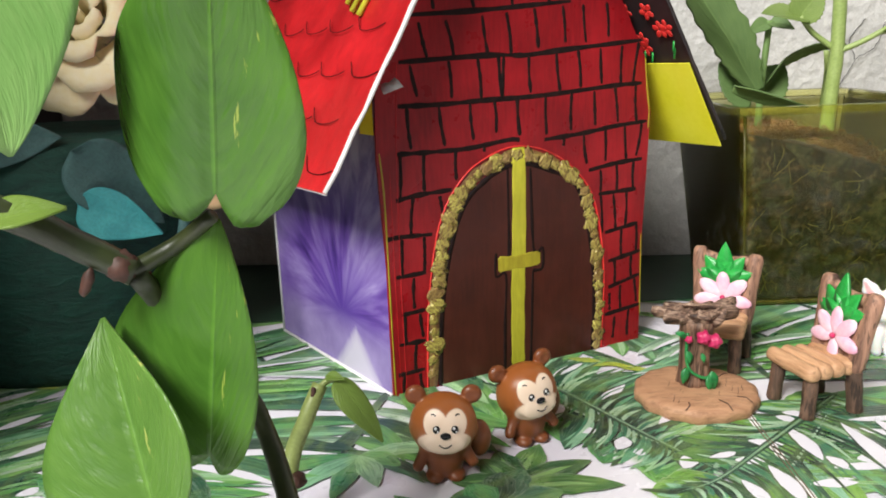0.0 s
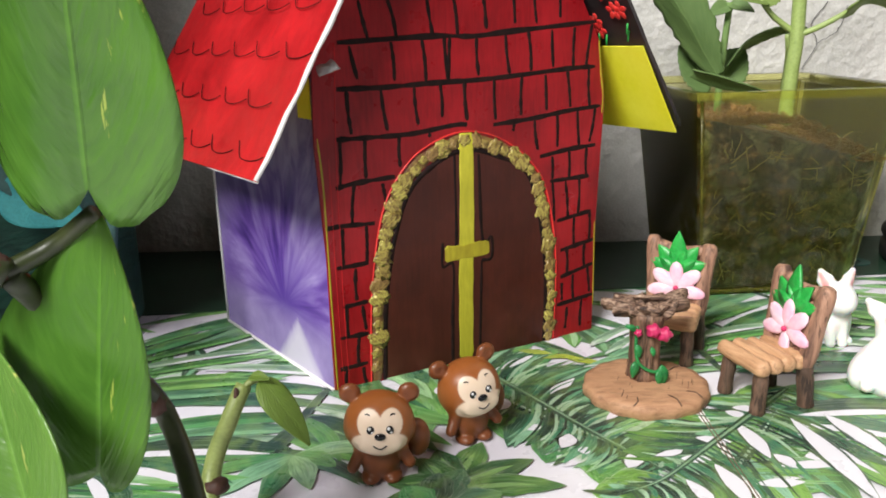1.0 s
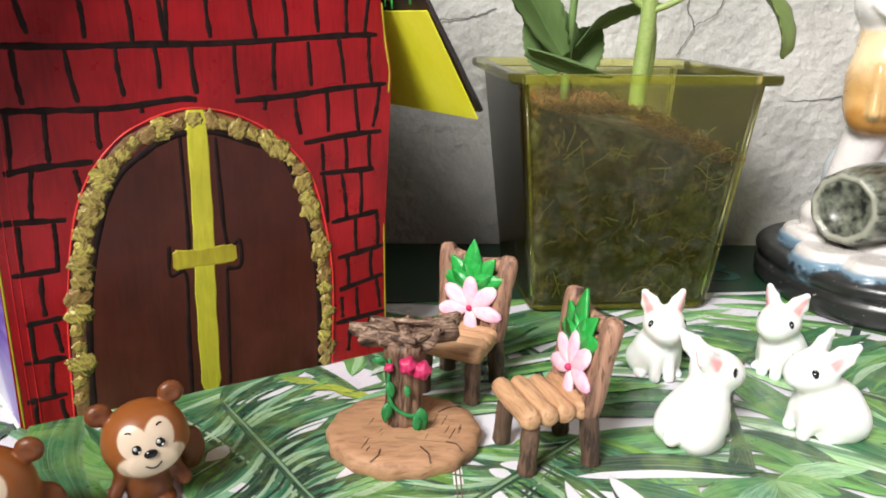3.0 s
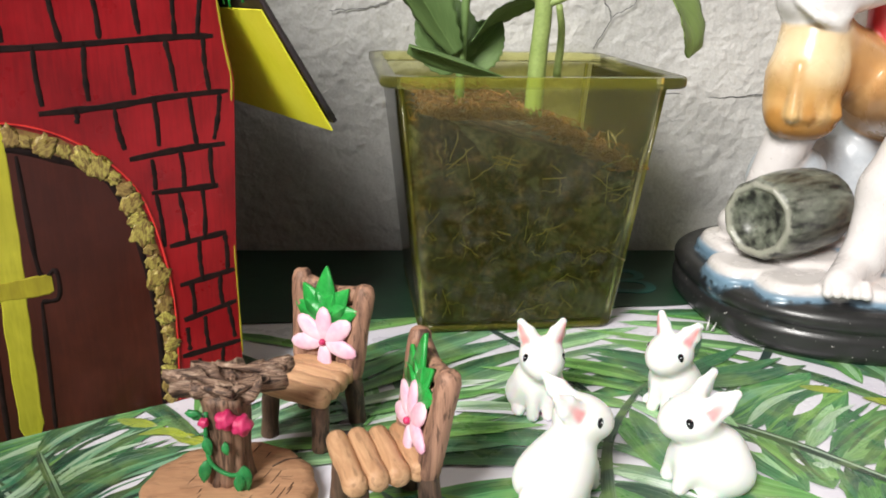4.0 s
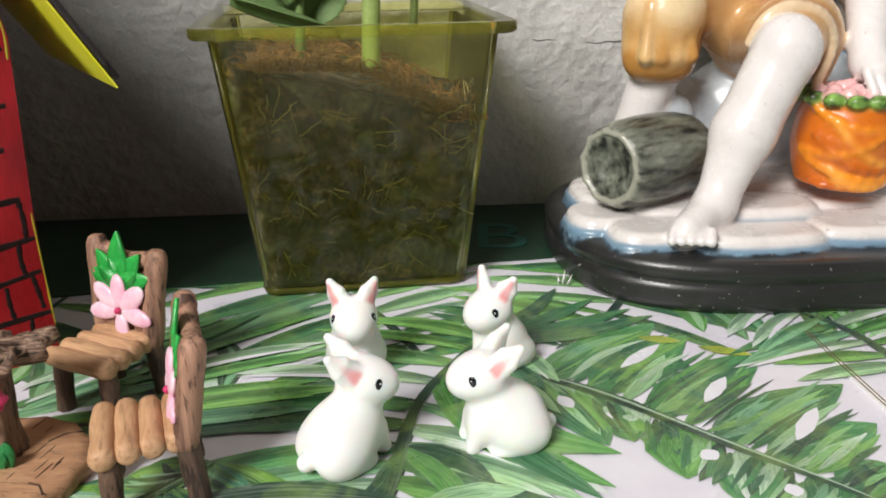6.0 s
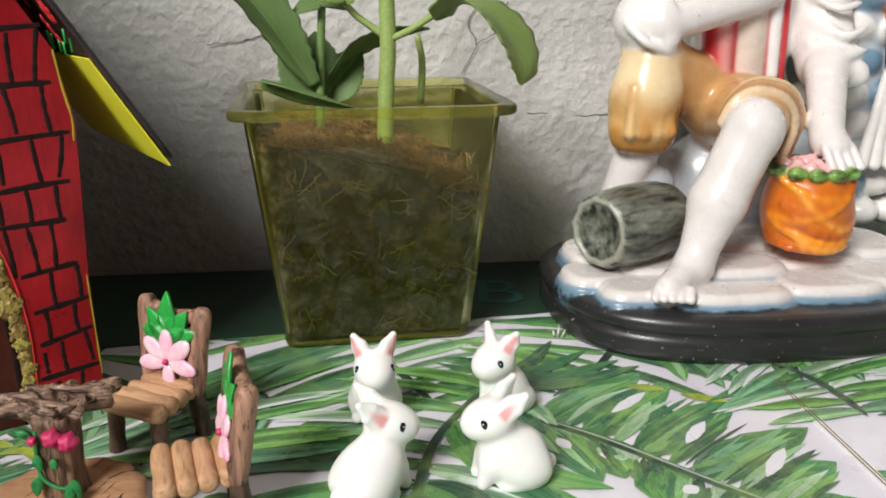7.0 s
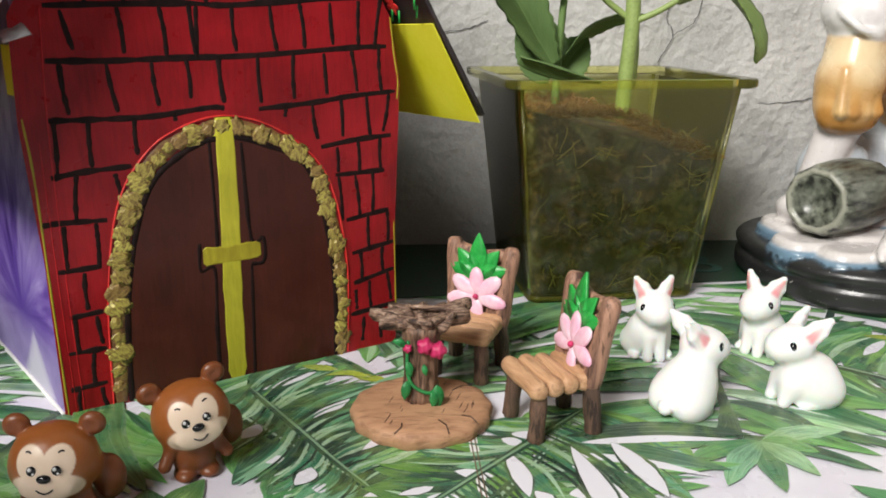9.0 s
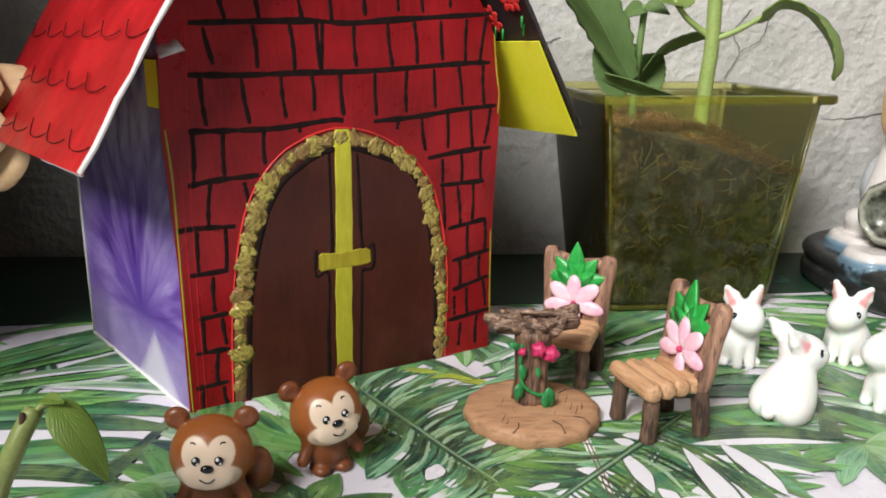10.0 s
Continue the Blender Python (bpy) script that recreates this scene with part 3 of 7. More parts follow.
def figure(name, prims, h, floor=None, blend=0.0006):
    """Surface nets of the smooth union of the prims. Each vertex takes the paint of the prims that it lies on."""
    lo = np.min([reach(p)[0] for p in prims if not p[6]], axis=0) - 4 * h
    hi = np.max([reach(p)[1] for p in prims if not p[6]], axis=0) + 4 * h
    n = np.ceil((hi - lo) / h).astype(int) + 1
    d = np.full(n, 0.05)
    ax = [lo[i] + h * np.arange(n[i]) for i in range(3)]
    for p in prims:
        k = p[5]
        a, b = reach(p)
        i0 = np.clip(((a - lo - k) / h).astype(int) - 2, 0, n - 1)
        i1 = np.clip(((b - lo + k) / h).astype(int) + 3, 1, n)
        sl = tuple(slice(s, e) for s, e in zip(i0, i1))
        q = np.stack(np.meshgrid(*(ax[i][sl[i]] for i in range(3)), indexing="ij"), -1)
        f, old = far(p, q), d[sl]
        if p[6]:
            m = np.maximum(k - np.abs(old + f), 0) / k
            d[sl] = np.maximum(old, -f) + m * m * k / 4
        else:
            m = np.maximum(k - np.abs(old - f), 0) / k
            d[sl] = np.minimum(old, f) - m * m * k / 4
    if floor is not None:
        d = np.maximum(d, (floor - ax[2])[None, None, :] + 0 * d)
    s = d < 0
    cnt = sum(s[i:n[0] - 1 + i, j:n[1] - 1 + j, k:n[2] - 1 + k].astype(int) for i in (0, 1) for j in (0, 1) for k in (0, 1))
    cells = np.argwhere((cnt > 0) & (cnt < 8))
    idx = np.full(n - 1, -1)
    idx[tuple(cells.T)] = np.arange(len(cells))
    pos, hits = np.zeros((len(cells), 3)), np.zeros(len(cells))
    for axis in range(3):
        o1, o2 = [i for i in range(3) if i != axis]
        for i in (0, 1):
            for j in (0, 1):
                c = cells.copy()
                c[:, o1] += i
                c[:, o2] += j
                e = c.copy()
                e[:, axis] += 1
                va, vb = d[tuple(c.T)], d[tuple(e.T)]
                on = (va < 0) != (vb < 0)
                t = np.where(on, va / np.where(on, va - vb, 1), 0)
                pt = c.astype(float)
                pt[:, axis] += t
                pos[on] += pt[on]
                hits[on] += 1
    verts = lo + h * pos / hits[:, None]
    quads = []
    for axis in range(3):
        o1, o2 = (axis + 1) % 3, (axis + 2) % 3
        a = [slice(None)] * 3
        b = [slice(None)] * 3
        a[axis], b[axis] = slice(0, -1), slice(1, None)
        sa, sb = s[tuple(a)], s[tuple(b)]
        e = np.argwhere(sa != sb)
        e = e[(e[:, o1] > 0) & (e[:, o2] > 0) & (e[:, o1] < n[o1] - 1) & (e[:, o2] < n[o2] - 1)]
        flip = sa[tuple(e.T)]
        ids = []
        for i, j in ((-1, -1), (0, -1), (0, 0), (-1, 0)):
            c = e.copy()
            c[:, o1] += i
            c[:, o2] += j
            ids.append(idx[tuple(c.T)])
        f = np.stack(ids, 1)
        f[~flip] = f[~flip][:, ::-1]
        quads.append(f)
    me = bpy.data.meshes.new(name)
    me.from_pydata(verts.tolist(), [], np.concatenate(quads).tolist())
    solid = [p for p in prims if not p[6]]
    w = np.stack([np.exp(-np.clip(far(p, verts), -0.002, 0.05) / blend) for p in solid], 1)
    col = (w[:, :, None] * np.array([p[4] for p in solid])[None]).sum(1) / w.sum(1)[:, None]
    put_paint(me, col)
    return me, verts


def put_paint(me, col):
    a = me.color_attributes.new("paint", "FLOAT_COLOR", "POINT")
    a.data.foreach_set("color", np.concatenate([col, np.ones((len(col), 1))], 1).astype(np.float32).ravel())


def join_mesh(name, me, extra):
    """Adds bmeshes, each of one material slot and paint, to a mesh, and gives it back as one."""
    bm = bmesh.new()
    bm.from_mesh(me)
    layer = bm.verts.layers.float_color["paint"]
    for b, slot, col in extra:
        t = bpy.data.meshes.new("t")
        b.to_mesh(t)
        b.free()
        nf = len(bm.faces)
        nv = len(bm.verts)
        bm.from_mesh(t)
        bm.faces.ensure_lookup_table()
        bm.verts.ensure_lookup_table()
        for f in bm.faces[nf:]:
            f.material_index = slot
        for v in bm.verts[nv:]:
            v[layer] = (*col, 1)
        bpy.data.meshes.remove(t)
    out = bpy.data.meshes.new(name)
    bm.to_mesh(out)
    bm.free()
    return out


# ---- the setting: table, wall, room ----
WALL_Y = 0.484


def structure(name, bm, mat, label, category, smooth=False):
    return tagged(part(name, bm, mat, None, "", smooth), label, category, kind="structure")


def build_room():
    structure("tabletop", box(bmesh.new(), (-0.2245, -0.25, -0.03), (1.1, WALL_Y - 0.001, -0.0012), 0.002), SHEET, "white table top pushed against the plaster wall", "table top")
    bm = bmesh.new()
    nx, nz = 150, 60
    rows = []
    for k in range(nz + 1):
        row = []
        for i in range(nx + 1):
            x, z = -0.2245 + 1.05 * i / nx, -0.05 + 0.5 * k / nz
            d = 0.0016 * noise.fractal(Vector((x * 16, z * 16, 3)), 0.8, 2.0, 4)
            d *= min(1, i / 3, (nx - i) / 3, k / 3, (nz - k) / 3)
            row.append(bm.verts.new((x, WALL_Y + 0.001 - d - 0.001, z)))
        rows.append(row)
    for a, b in zip(rows, rows[1:]):
        for i in range(nx):
            bm.faces.new((a[i], a[i + 1], b[i + 1], b[i]))
    structure("wall_north", bm, PLASTER, "rough grey plastered wall with lumps and fine cracks", "wall", True)
    E, TOP = 2.0, 2.6
    structure("wall_back", box(bmesh.new(), (-1.0, WALL_Y + 0.004, -0.75), (E, WALL_Y + 0.1, TOP)), PLASTER, "plain grey wall behind the plaster", "wall")
    structure("wall_south", box(bmesh.new(), (-1.0, -2.3, -0.75), (E, -2.2, TOP)), ROOM, "plain pale room wall", "wall")
    structure("wall_east", box(bmesh.new(), (E, -2.3, -0.75), (E + 0.1, WALL_Y + 0.1, TOP)), ROOM, "plain pale room wall", "wall")
    bm = bmesh.new()
    x0, x1 = -1.1, -1.0
    box(bm, (x0, -2.3, -0.75), (x1, -1.8, TOP))
    box(bm, (x0, -0.78, -0.75), (x1, WALL_Y + 0.1, TOP))
    box(bm, (x0, -1.8, -0.75), (x1, -0.78, 1.15))
    box(bm, (x0, -1.8, 2.25), (x1, -0.78, TOP))
    structure("wall_west", bm, ROOM, "pale room wall with a high window opening", "wall")
    # added out of view: blocks the window light so the left side falls dark
    structure("wall_return", box(bmesh.new(), (-0.38, 0.092, -0.75), (-0.225, WALL_Y, TOP)), BLOCKER_DARK, "unseen dark slab added to keep window light off the left side", "wall")
    structure("ceiling", box(bmesh.new(), (-1.1, -2.3, TOP), (E + 0.1, WALL_Y + 0.1, TOP + 0.1)), ROOM, "plain pale ceiling", "ceiling")
    structure("floor", box(bmesh.new(), (-1.1, -2.3, -0.85), (E + 0.1, WALL_Y + 0.1, -0.75)), ROOM_FLOOR, "plain brown room floor", "floor")


build_room()


# ---- cracks of the plaster ----
CRACK = two("dark_crack", (0.06, 0.06, 0.06), (0.12, 0.12, 0.12), 300, 0.9)


def crack(pts, r):
    bm = bmesh.new()
    line = []
    for i, p in enumerate(smooth_line([(x, 0, z) for x, z in pts], 10)):
        line.append((p.x + 0.0007 * noise.noise(Vector((i * 0.6, 0, 1))), WALL_Y - 0.0009, p.z + 0.0009 * noise.noise(Vector((i * 0.6, 4, 1)))))
    tube(bm, line, r, 5)
    tagged(part("wall_crack", bm, CRACK), "thin dark crack running over grey plaster", "crack", kind="structure")


crack([(0.258, 0.0785), (0.290, 0.0765), (0.318, 0.080), (0.345, 0.0815)], 0.00022)
crack([(0.225, 0.098), (0.232, 0.112), (0.228, 0.122), (0.236, 0.134)], 0.0002)
crack([(0.232, 0.112), (0.243, 0.119), (0.247, 0.132)], 0.0002)
crack([(0.105, 0.113), (0.122, 0.1145), (0.135, 0.119)], 0.0002)


# ---- the printed sheets on the table ----
class Ink:
    """Flat printed shapes: blades of one colour, laid over one another."""

    def __init__(self):
        self.bm = bmesh.new()
        self.uv = self.bm.loops.layers.uv.new("blade")
        self.col = self.bm.verts.layers.float_color.new("paint")
        self.z = 0.0
        self.seed = 0.0

    def blade(self, pts, width, col, fat=0.45, n=14, taper=1.0):
        """A pointed blade along the points, widest at fat of its length."""
        self.z += 0.0000015
        self.seed += 0.731
        line = smooth_line([(x, y, 0) for x, y in pts], max(3, n // max(1, len(pts) - 1)))
        rows = []
        for i, (p, _, _) in enumerate(ring_frames(line)):
            s = i / (len(line) - 1)
            d = line[min(i + 1, len(line) - 1)] - line[max(i - 1, 0)]
            side = Vector((-d.y, d.x, 0)).normalized()
            w = width / 2 * (math.sin(math.pi * s ** (math.log(0.5) / math.log(fat))) ** 0.8 if 0 < s < 1 else 0.02) * taper
            w *= 1 + 0.16 * noise.noise(Vector((s * 7, self.seed * 5, 0)))
            rows.append([(p + side * w * q, s, q) for q in (-1, -0.4, 0.4, 1)])
        vs = []
        for row in rows:
            r = []
            for c, s, q in row:
                v = self.bm.verts.new((c.x, c.y, self.z))
                shade = 0.75 + 0.5 * s
                v[self.col] = (col[0] * shade, col[1] * shade, col[2] * shade, abs(q))
                r.append((v, (s * 2 + self.seed, q * 0.5 + self.seed * 3)))
            vs.append(r)
        for a, b in zip(vs, vs[1:]):
            for k in range(3):
                quad = (a[k], b[k], b[k + 1], a[k + 1])
                f = self.bm.faces.new([t[0] for t in quad])
                if f.normal.z < 0:
                    f.normal_flip()
                for lp in f.loops:
                    lp[self.uv].uv = dict(quad)[lp.vert]

    def leaflets(self, stem, tips, width, cols, bow=0.12):
        """From points of the stem to the tips, each as a bowed blade."""
        for i, (a, b) in enumerate(zip(stem, tips)):
            a, b = Vector((*a, 0)), Vector((*b, 0))
            d = b - a
            m = (a + b) / 2 + Vector((-d.y, d.x, 0)) * bow * (1 if i % 2 else 0.6)
            self.blade([a[:2], m[:2], b[:2]], width * (0.8 + 0.5 * random.random()), random.choice(cols))


GREENS = [(0.075, 0.26, 0.095), (0.12, 0.33, 0.085), (0.06, 0.20, 0.085), (0.19, 0.42, 0.11), (0.24, 0.48, 0.19)]
DARKS = [(0.025, 0.065, 0.04), (0.04, 0.11, 0.06), (0.05, 0.15, 0.08)]
PALES = [(0.33, 0.55, 0.30), (0.44, 0.60, 0.42), (0.20, 0.42, 0.24)]
WHITE = (0.80, 0.79, 0.84)


def lerp(pts, t):
    t = max(0.0, min(0.9999, t)) * (len(pts) - 1)
    i = int(t)
    a, b = pts[i], pts[i + 1]
    return (a[0] + (b[0] - a[0]) * (t - i), a[1] + (b[1] - a[1]) * (t - i))


def frond(ink, stem, reach_l, reach_r, n, width, cols, swing=0.35, stalk=0.0016, droop=-0.15):
    """A palm frond in brush strokes: curved leaflets in step along both sides of a stem, each with a dark and a light edge."""
    for side, lenr in ((1, reach_l), (-1, reach_r)):
        for i in range(n):
            t = (i + 0.5 + 0.3 * (random.random() - 0.5)) / n
            a, b, c = lerp(stem, t), lerp(stem, min(1, t + 0.08)), lerp(stem, max(0, t - 0.08))
            d = Vector((b[0] - c[0], b[1] - c[1])).normalized()
            w = Vector((-d.y, d.x)) * side
            ln = lenr * (math.sin(math.pi * (0.2 + 0.68 * t)) ** 0.5) * (0.8 + 0.35 * random.random())
            sw = swing + 0.10 * (random.random() - 0.5)
            line, p, turn = [], Vector(a), droop * (0.8 + 0.4 * random.random())
            for k in range(5):
                line.append(p.copy())
                p = p + (w + d * (sw + turn * k / 2)).normalized() * ln / 4
            wd = width * (0.60 + 0.5 * random.random())
            col = random.choice(cols)
            ink.blade([tuple(q) for q in line], wd, col, 0.4)
            for e, tone, thin in ((0.24, (0.42, 0.50, 0.48), 0.42), (-0.22, (1.35, 1.30, 1.25), 0.38), (0.02, (0.65, 0.75, 0.70), 0.16)):
                off = d * wd * e * (0.7 + 0.5 * random.random())
                cut = 0.75 + 0.2 * random.random()
                ink.blade([tuple(Vector(a) + (q - Vector(a)) * cut + off) for q in line], wd * thin * (0.7 + 0.6 * random.random()), tuple(min(0.85, u * v) for u, v in zip(col, tone)), 0.45)
    ink.blade(stem, stalk * 2, (0.03, 0.06, 0.055), 0.3, 20)


def monstera(ink, rib, tips_l, tips_r, width, holes):
    """A broad split leaf: fat fingers off a rib, with pale gaps between and along the rib."""
    for tips in (tips_l, tips_r):
        for i, tip in enumerate(tips):
            a = lerp(rib, 0.08 + 0.8 * i / len(tips))
            m = ((a[0] * 0.5 + tip[0] * 0.5), (a[1] * 0.5 + tip[1] * 0.5))
            ink.blade([a, m, tip], width, random.choice(GREENS[:3]), 0.4)
    for tips in (tips_l, tips_r):
        for i, tip in enumerate(tips):
            for k in range(4):
                a = lerp(rib, 0.05 + 0.8 * (i + k * 0.25) / len(tips))
                q = random.random() * 0.3 + 0.65
                e = (a[0] + (tip[0] - a[0]) * q, a[1] + (tip[1] - a[1]) * q + (random.random() - 0.5) * 0.008)
                ink.blade([a, ((a[0] + e[0]) / 2 + 0.001, (a[1] + e[1]) / 2), e], width * (0.12 + 0.3 * random.random()), random.choice(GREENS + DARKS + PALES), 0.45)
    for tips in (tips_l, tips_r):
        for i in range(len(tips) * 7):
            tip, a = lerp(tips, i / (len(tips) * 7 - 1)), lerp(rib, 0.05 + 0.82 * i / (len(tips) * 7))
            q0, q1 = 0.35 * random.random(), 0.55 + 0.42 * random.random()
            p0, p1 = (a[0] + (tip[0] - a[0]) * q0, a[1] + (tip[1] - a[1]) * q0), (a[0] + (tip[0] - a[0]) * q1, a[1] + (tip[1] - a[1]) * q1)
            bow = 0.10 * (random.random() - 0.2)
            m = ((p0[0] + p1[0]) / 2 - (p1[1] - p0[1]) * bow, (p0[1] + p1[1]) / 2 + (p1[0] - p0[0]) * bow)
            ink.blade([p0, m, p1], width * (0.06 + 0.14 * random.random()), random.choice(GREENS + DARKS + PALES + [(0.52, 0.66, 0.50)]), 0.45)
    for i in range(holes):
        t = (i + 0.5 + random.random() * 0.3) / holes
        a = lerp(rib, t)
        s = 1 if i % 2 else -1
        tip = (tips_l if i % 2 else tips_r)[min(len(tips_l if i % 2 else tips_r) - 1, int(t * len(tips_l if i % 2 else tips_r)))]
        q0, q1 = 0.22 + 0.2 * random.random(), 0.5 + 0.3 * random.random()
        ink.blade([(a[0] + (tip[0] - a[0]) * q0, a[1] + (tip[1] - a[1]) * q0), (a[0] + (tip[0] - a[0]) * q1, a[1] + (tip[1] - a[1]) * q1 + 0.002)], 0.0045, WHITE if random.random() < 0.4 else random.choice(PALES), 0.5)
    ink.blade(rib, 0.0042, (0.02, 0.06, 0.035), 0.25, 20)
    ink.blade([(x + 0.0006, y + 0.0006) for x, y in rib], 0.0010, (0.42, 0.55, 0.42), 0.3, 20)


def sheet_print():
    """The print of one sheet, in the table's own metres where the sheet with the rabbits lies."""
    random.seed(11)
    k = Ink()
    # dense dark greenery along the wall
    for i in range(70):
        x0, y0 = 0.105 + 0.22 * random.random(), 0.415 + 0.065 * random.random()
        k.blade([(x0, y0), (x0 + 0.02, y0 + 0.004 * random.random()), (x0 + 0.045, y0 - 0.004 + 0.01 * random.random())], 0.012, random.choice(DARKS + GREENS[2:3]), 0.5)
    # pale fern behind the chairs, running to the wall
    frond(k, [(0.20, 0.330), (0.185, 0.365), (0.165, 0.40), (0.15, 0.46)], 0.075, 0.06, 12, 0.0105, GREENS + PALES, 0.0, droop=-0.12)
    frond(k, [(0.24, 0.335), (0.265, 0.36), (0.285, 0.40), (0.29, 0.46)], 0.06, 0.05, 11, 0.0095, GREENS + DARKS[1:], -0.1)
    # the dark small leaves that hang in from the statue's side
    for a, b in (((0.286, 0.372), (0.291, 0.342)), ((0.292, 0.370), (0.303, 0.335)), ((0.300, 0.368), (0.311, 0.336)), ((0.332, 0.372), (0.327, 0.324)), ((0.338, 0.370), (0.340, 0.332)), ((0.322, 0.372), (0.320, 0.345)), ((0.350, 0.37), (0.356, 0.335))):
        k.blade([a, ((a[0] + b[0]) / 2 + 0.003, (a[1] + b[1]) / 2), b], 0.009, random.choice(GREENS[:3] + DARKS), 0.5)
        k.blade([a, ((a[0] + b[0]) / 2 + 0.004, (a[1] + b[1]) / 2), b], 0.003, random.choice(PALES), 0.6)
    # the split leaf
    monstera(k, [(0.226, 0.324), (0.249, 0.306), (0.273, 0.281), (0.292, 0.262), (0.306, 0.246)],
             [(0.277, 0.350), (0.284, 0.340), (0.303, 0.327), (0.318, 0.306), (0.316, 0.286), (0.318, 0.262)],
             [(0.243, 0.283), (0.250, 0.284), (0.258, 0.268), (0.268, 0.255), (0.282, 0.243)], 0.019, 9)
    for p, q in (((0.285, 0.332), (0.300, 0.325)), ((0.268, 0.340), (0.281, 0.336))):
        k.blade([p, q], 0.005, (0.42, 0.48, 0.06), 0.5)
    # the main palm frond with its forked dark stem
    frond(k, [(0.185, 0.262), (0.188, 0.275), (0.191, 0.291), (0.197, 0.311), (0.211, 0.335), (0.222, 0.348)], 0.066, 0.050, 10, 0.0098, GREENS + DARKS[2:] + PALES, -0.12, droop=-0.30)
    k.leaflets([(0.200, 0.318), (0.203, 0.322), (0.207, 0.327)], [(0.240, 0.266), (0.245, 0.279), (0.236, 0.262)], 0.013, GREENS[1:4], -0.16)
    k.leaflets([(0.190, 0.287)] * 4, [(0.202, 0.266), (0.212, 0.271), (0.206, 0.258), (0.176, 0.262)], 0.007, GREENS + DARKS, 0.1)
    k.leaflets([(0.215, 0.340), (0.217, 0.342), (0.219, 0.345), (0.220, 0.347)], [(0.272, 0.361), (0.278, 0.355), (0.262, 0.371), (0.250, 0.381)], 0.007, GREENS[:3] + DARKS, -0.06)
    k.blade([(0.185, 0.262), (0.188, 0.275), (0.191, 0.291), (0.197, 0.311), (0.211, 0.335), (0.22, 0.346)], 0.0038, (0.022, 0.055, 0.035), 0.3, 24)
    # starry leaf before the rabbits
    for tip in ((0.166, 0.252), (0.219, 0.267), (0.186, 0.236), (0.172, 0.240), (0.205, 0.255), (0.199, 0.243)):
        k.blade([(0.191, 0.262), ((0.191 + tip[0]) / 2, (0.262 + tip[1]) / 2 + 0.002), tip], 0.008, random.choice(GREENS + PALES), 0.5)
    # the dark split leaf in front of the chairs
    monstera(k, [(0.098, 0.222), (0.112, 0.240), (0.124, 0.256), (0.134, 0.270)],
             [(0.086, 0.236), (0.092, 0.25), (0.108, 0.268)],
             [(0.132, 0.222), (0.150, 0.232), (0.167, 0.240), (0.180, 0.250), (0.178, 0.263)], 0.011, 12)
    for a, b in (((0.13, 0.262), (0.176, 0.247)), ((0.128, 0.256), (0.152, 0.231)), ((0.134, 0.268), (0.190, 0.266))):
        k.blade([a, ((a[0] + b[0]) / 2, (a[1] + b[1]) / 2 + 0.004), b], 0.009, random.choice(DARKS), 0.5)
        k.blade([(a[0] + 0.004, a[1] - 0.004), ((a[0] + b[0]) / 2, (a[1] + b[1]) / 2 - 0.002), (b[0] - 0.006, b[1] - 0.003)], 0.004, WHITE, 0.4)
    # low dark scalloped leaf and loose small leaves
    for tip in ((0.254, 0.239), (0.243, 0.252), (0.236, 0.250), (0.226, 0.243), (0.217, 0.231), (0.232, 0.222), (0.262, 0.228)):
        k.blade([(0.234, 0.232), ((0.234 + tip[0]) / 2, (0.232 + tip[1]) / 2), tip], 0.011, random.choice(DARKS + GREENS[:1]), 0.55)
    frond(k, [(0.125, 0.298), (0.123, 0.318), (0.117, 0.334), (0.104, 0.35)], 0.045, 0.055, 8, 0.0080, GREENS + PALES, 0.1)
    for i in range(7):
        a = (0.10 + 0.22 * random.random(), 0.10 + 0.115 * random.random())
        ang = random.random() * 6.28
        b = (a[0] + 0.035 * math.cos(ang), a[1] + 0.035 * math.sin(ang))
        k.blade([a, ((a[0] + b[0]) / 2 + 0.003, (a[1] + b[1]) / 2), b], 0.012, random.choice(GREENS + DARKS), 0.5)
    return k.bm


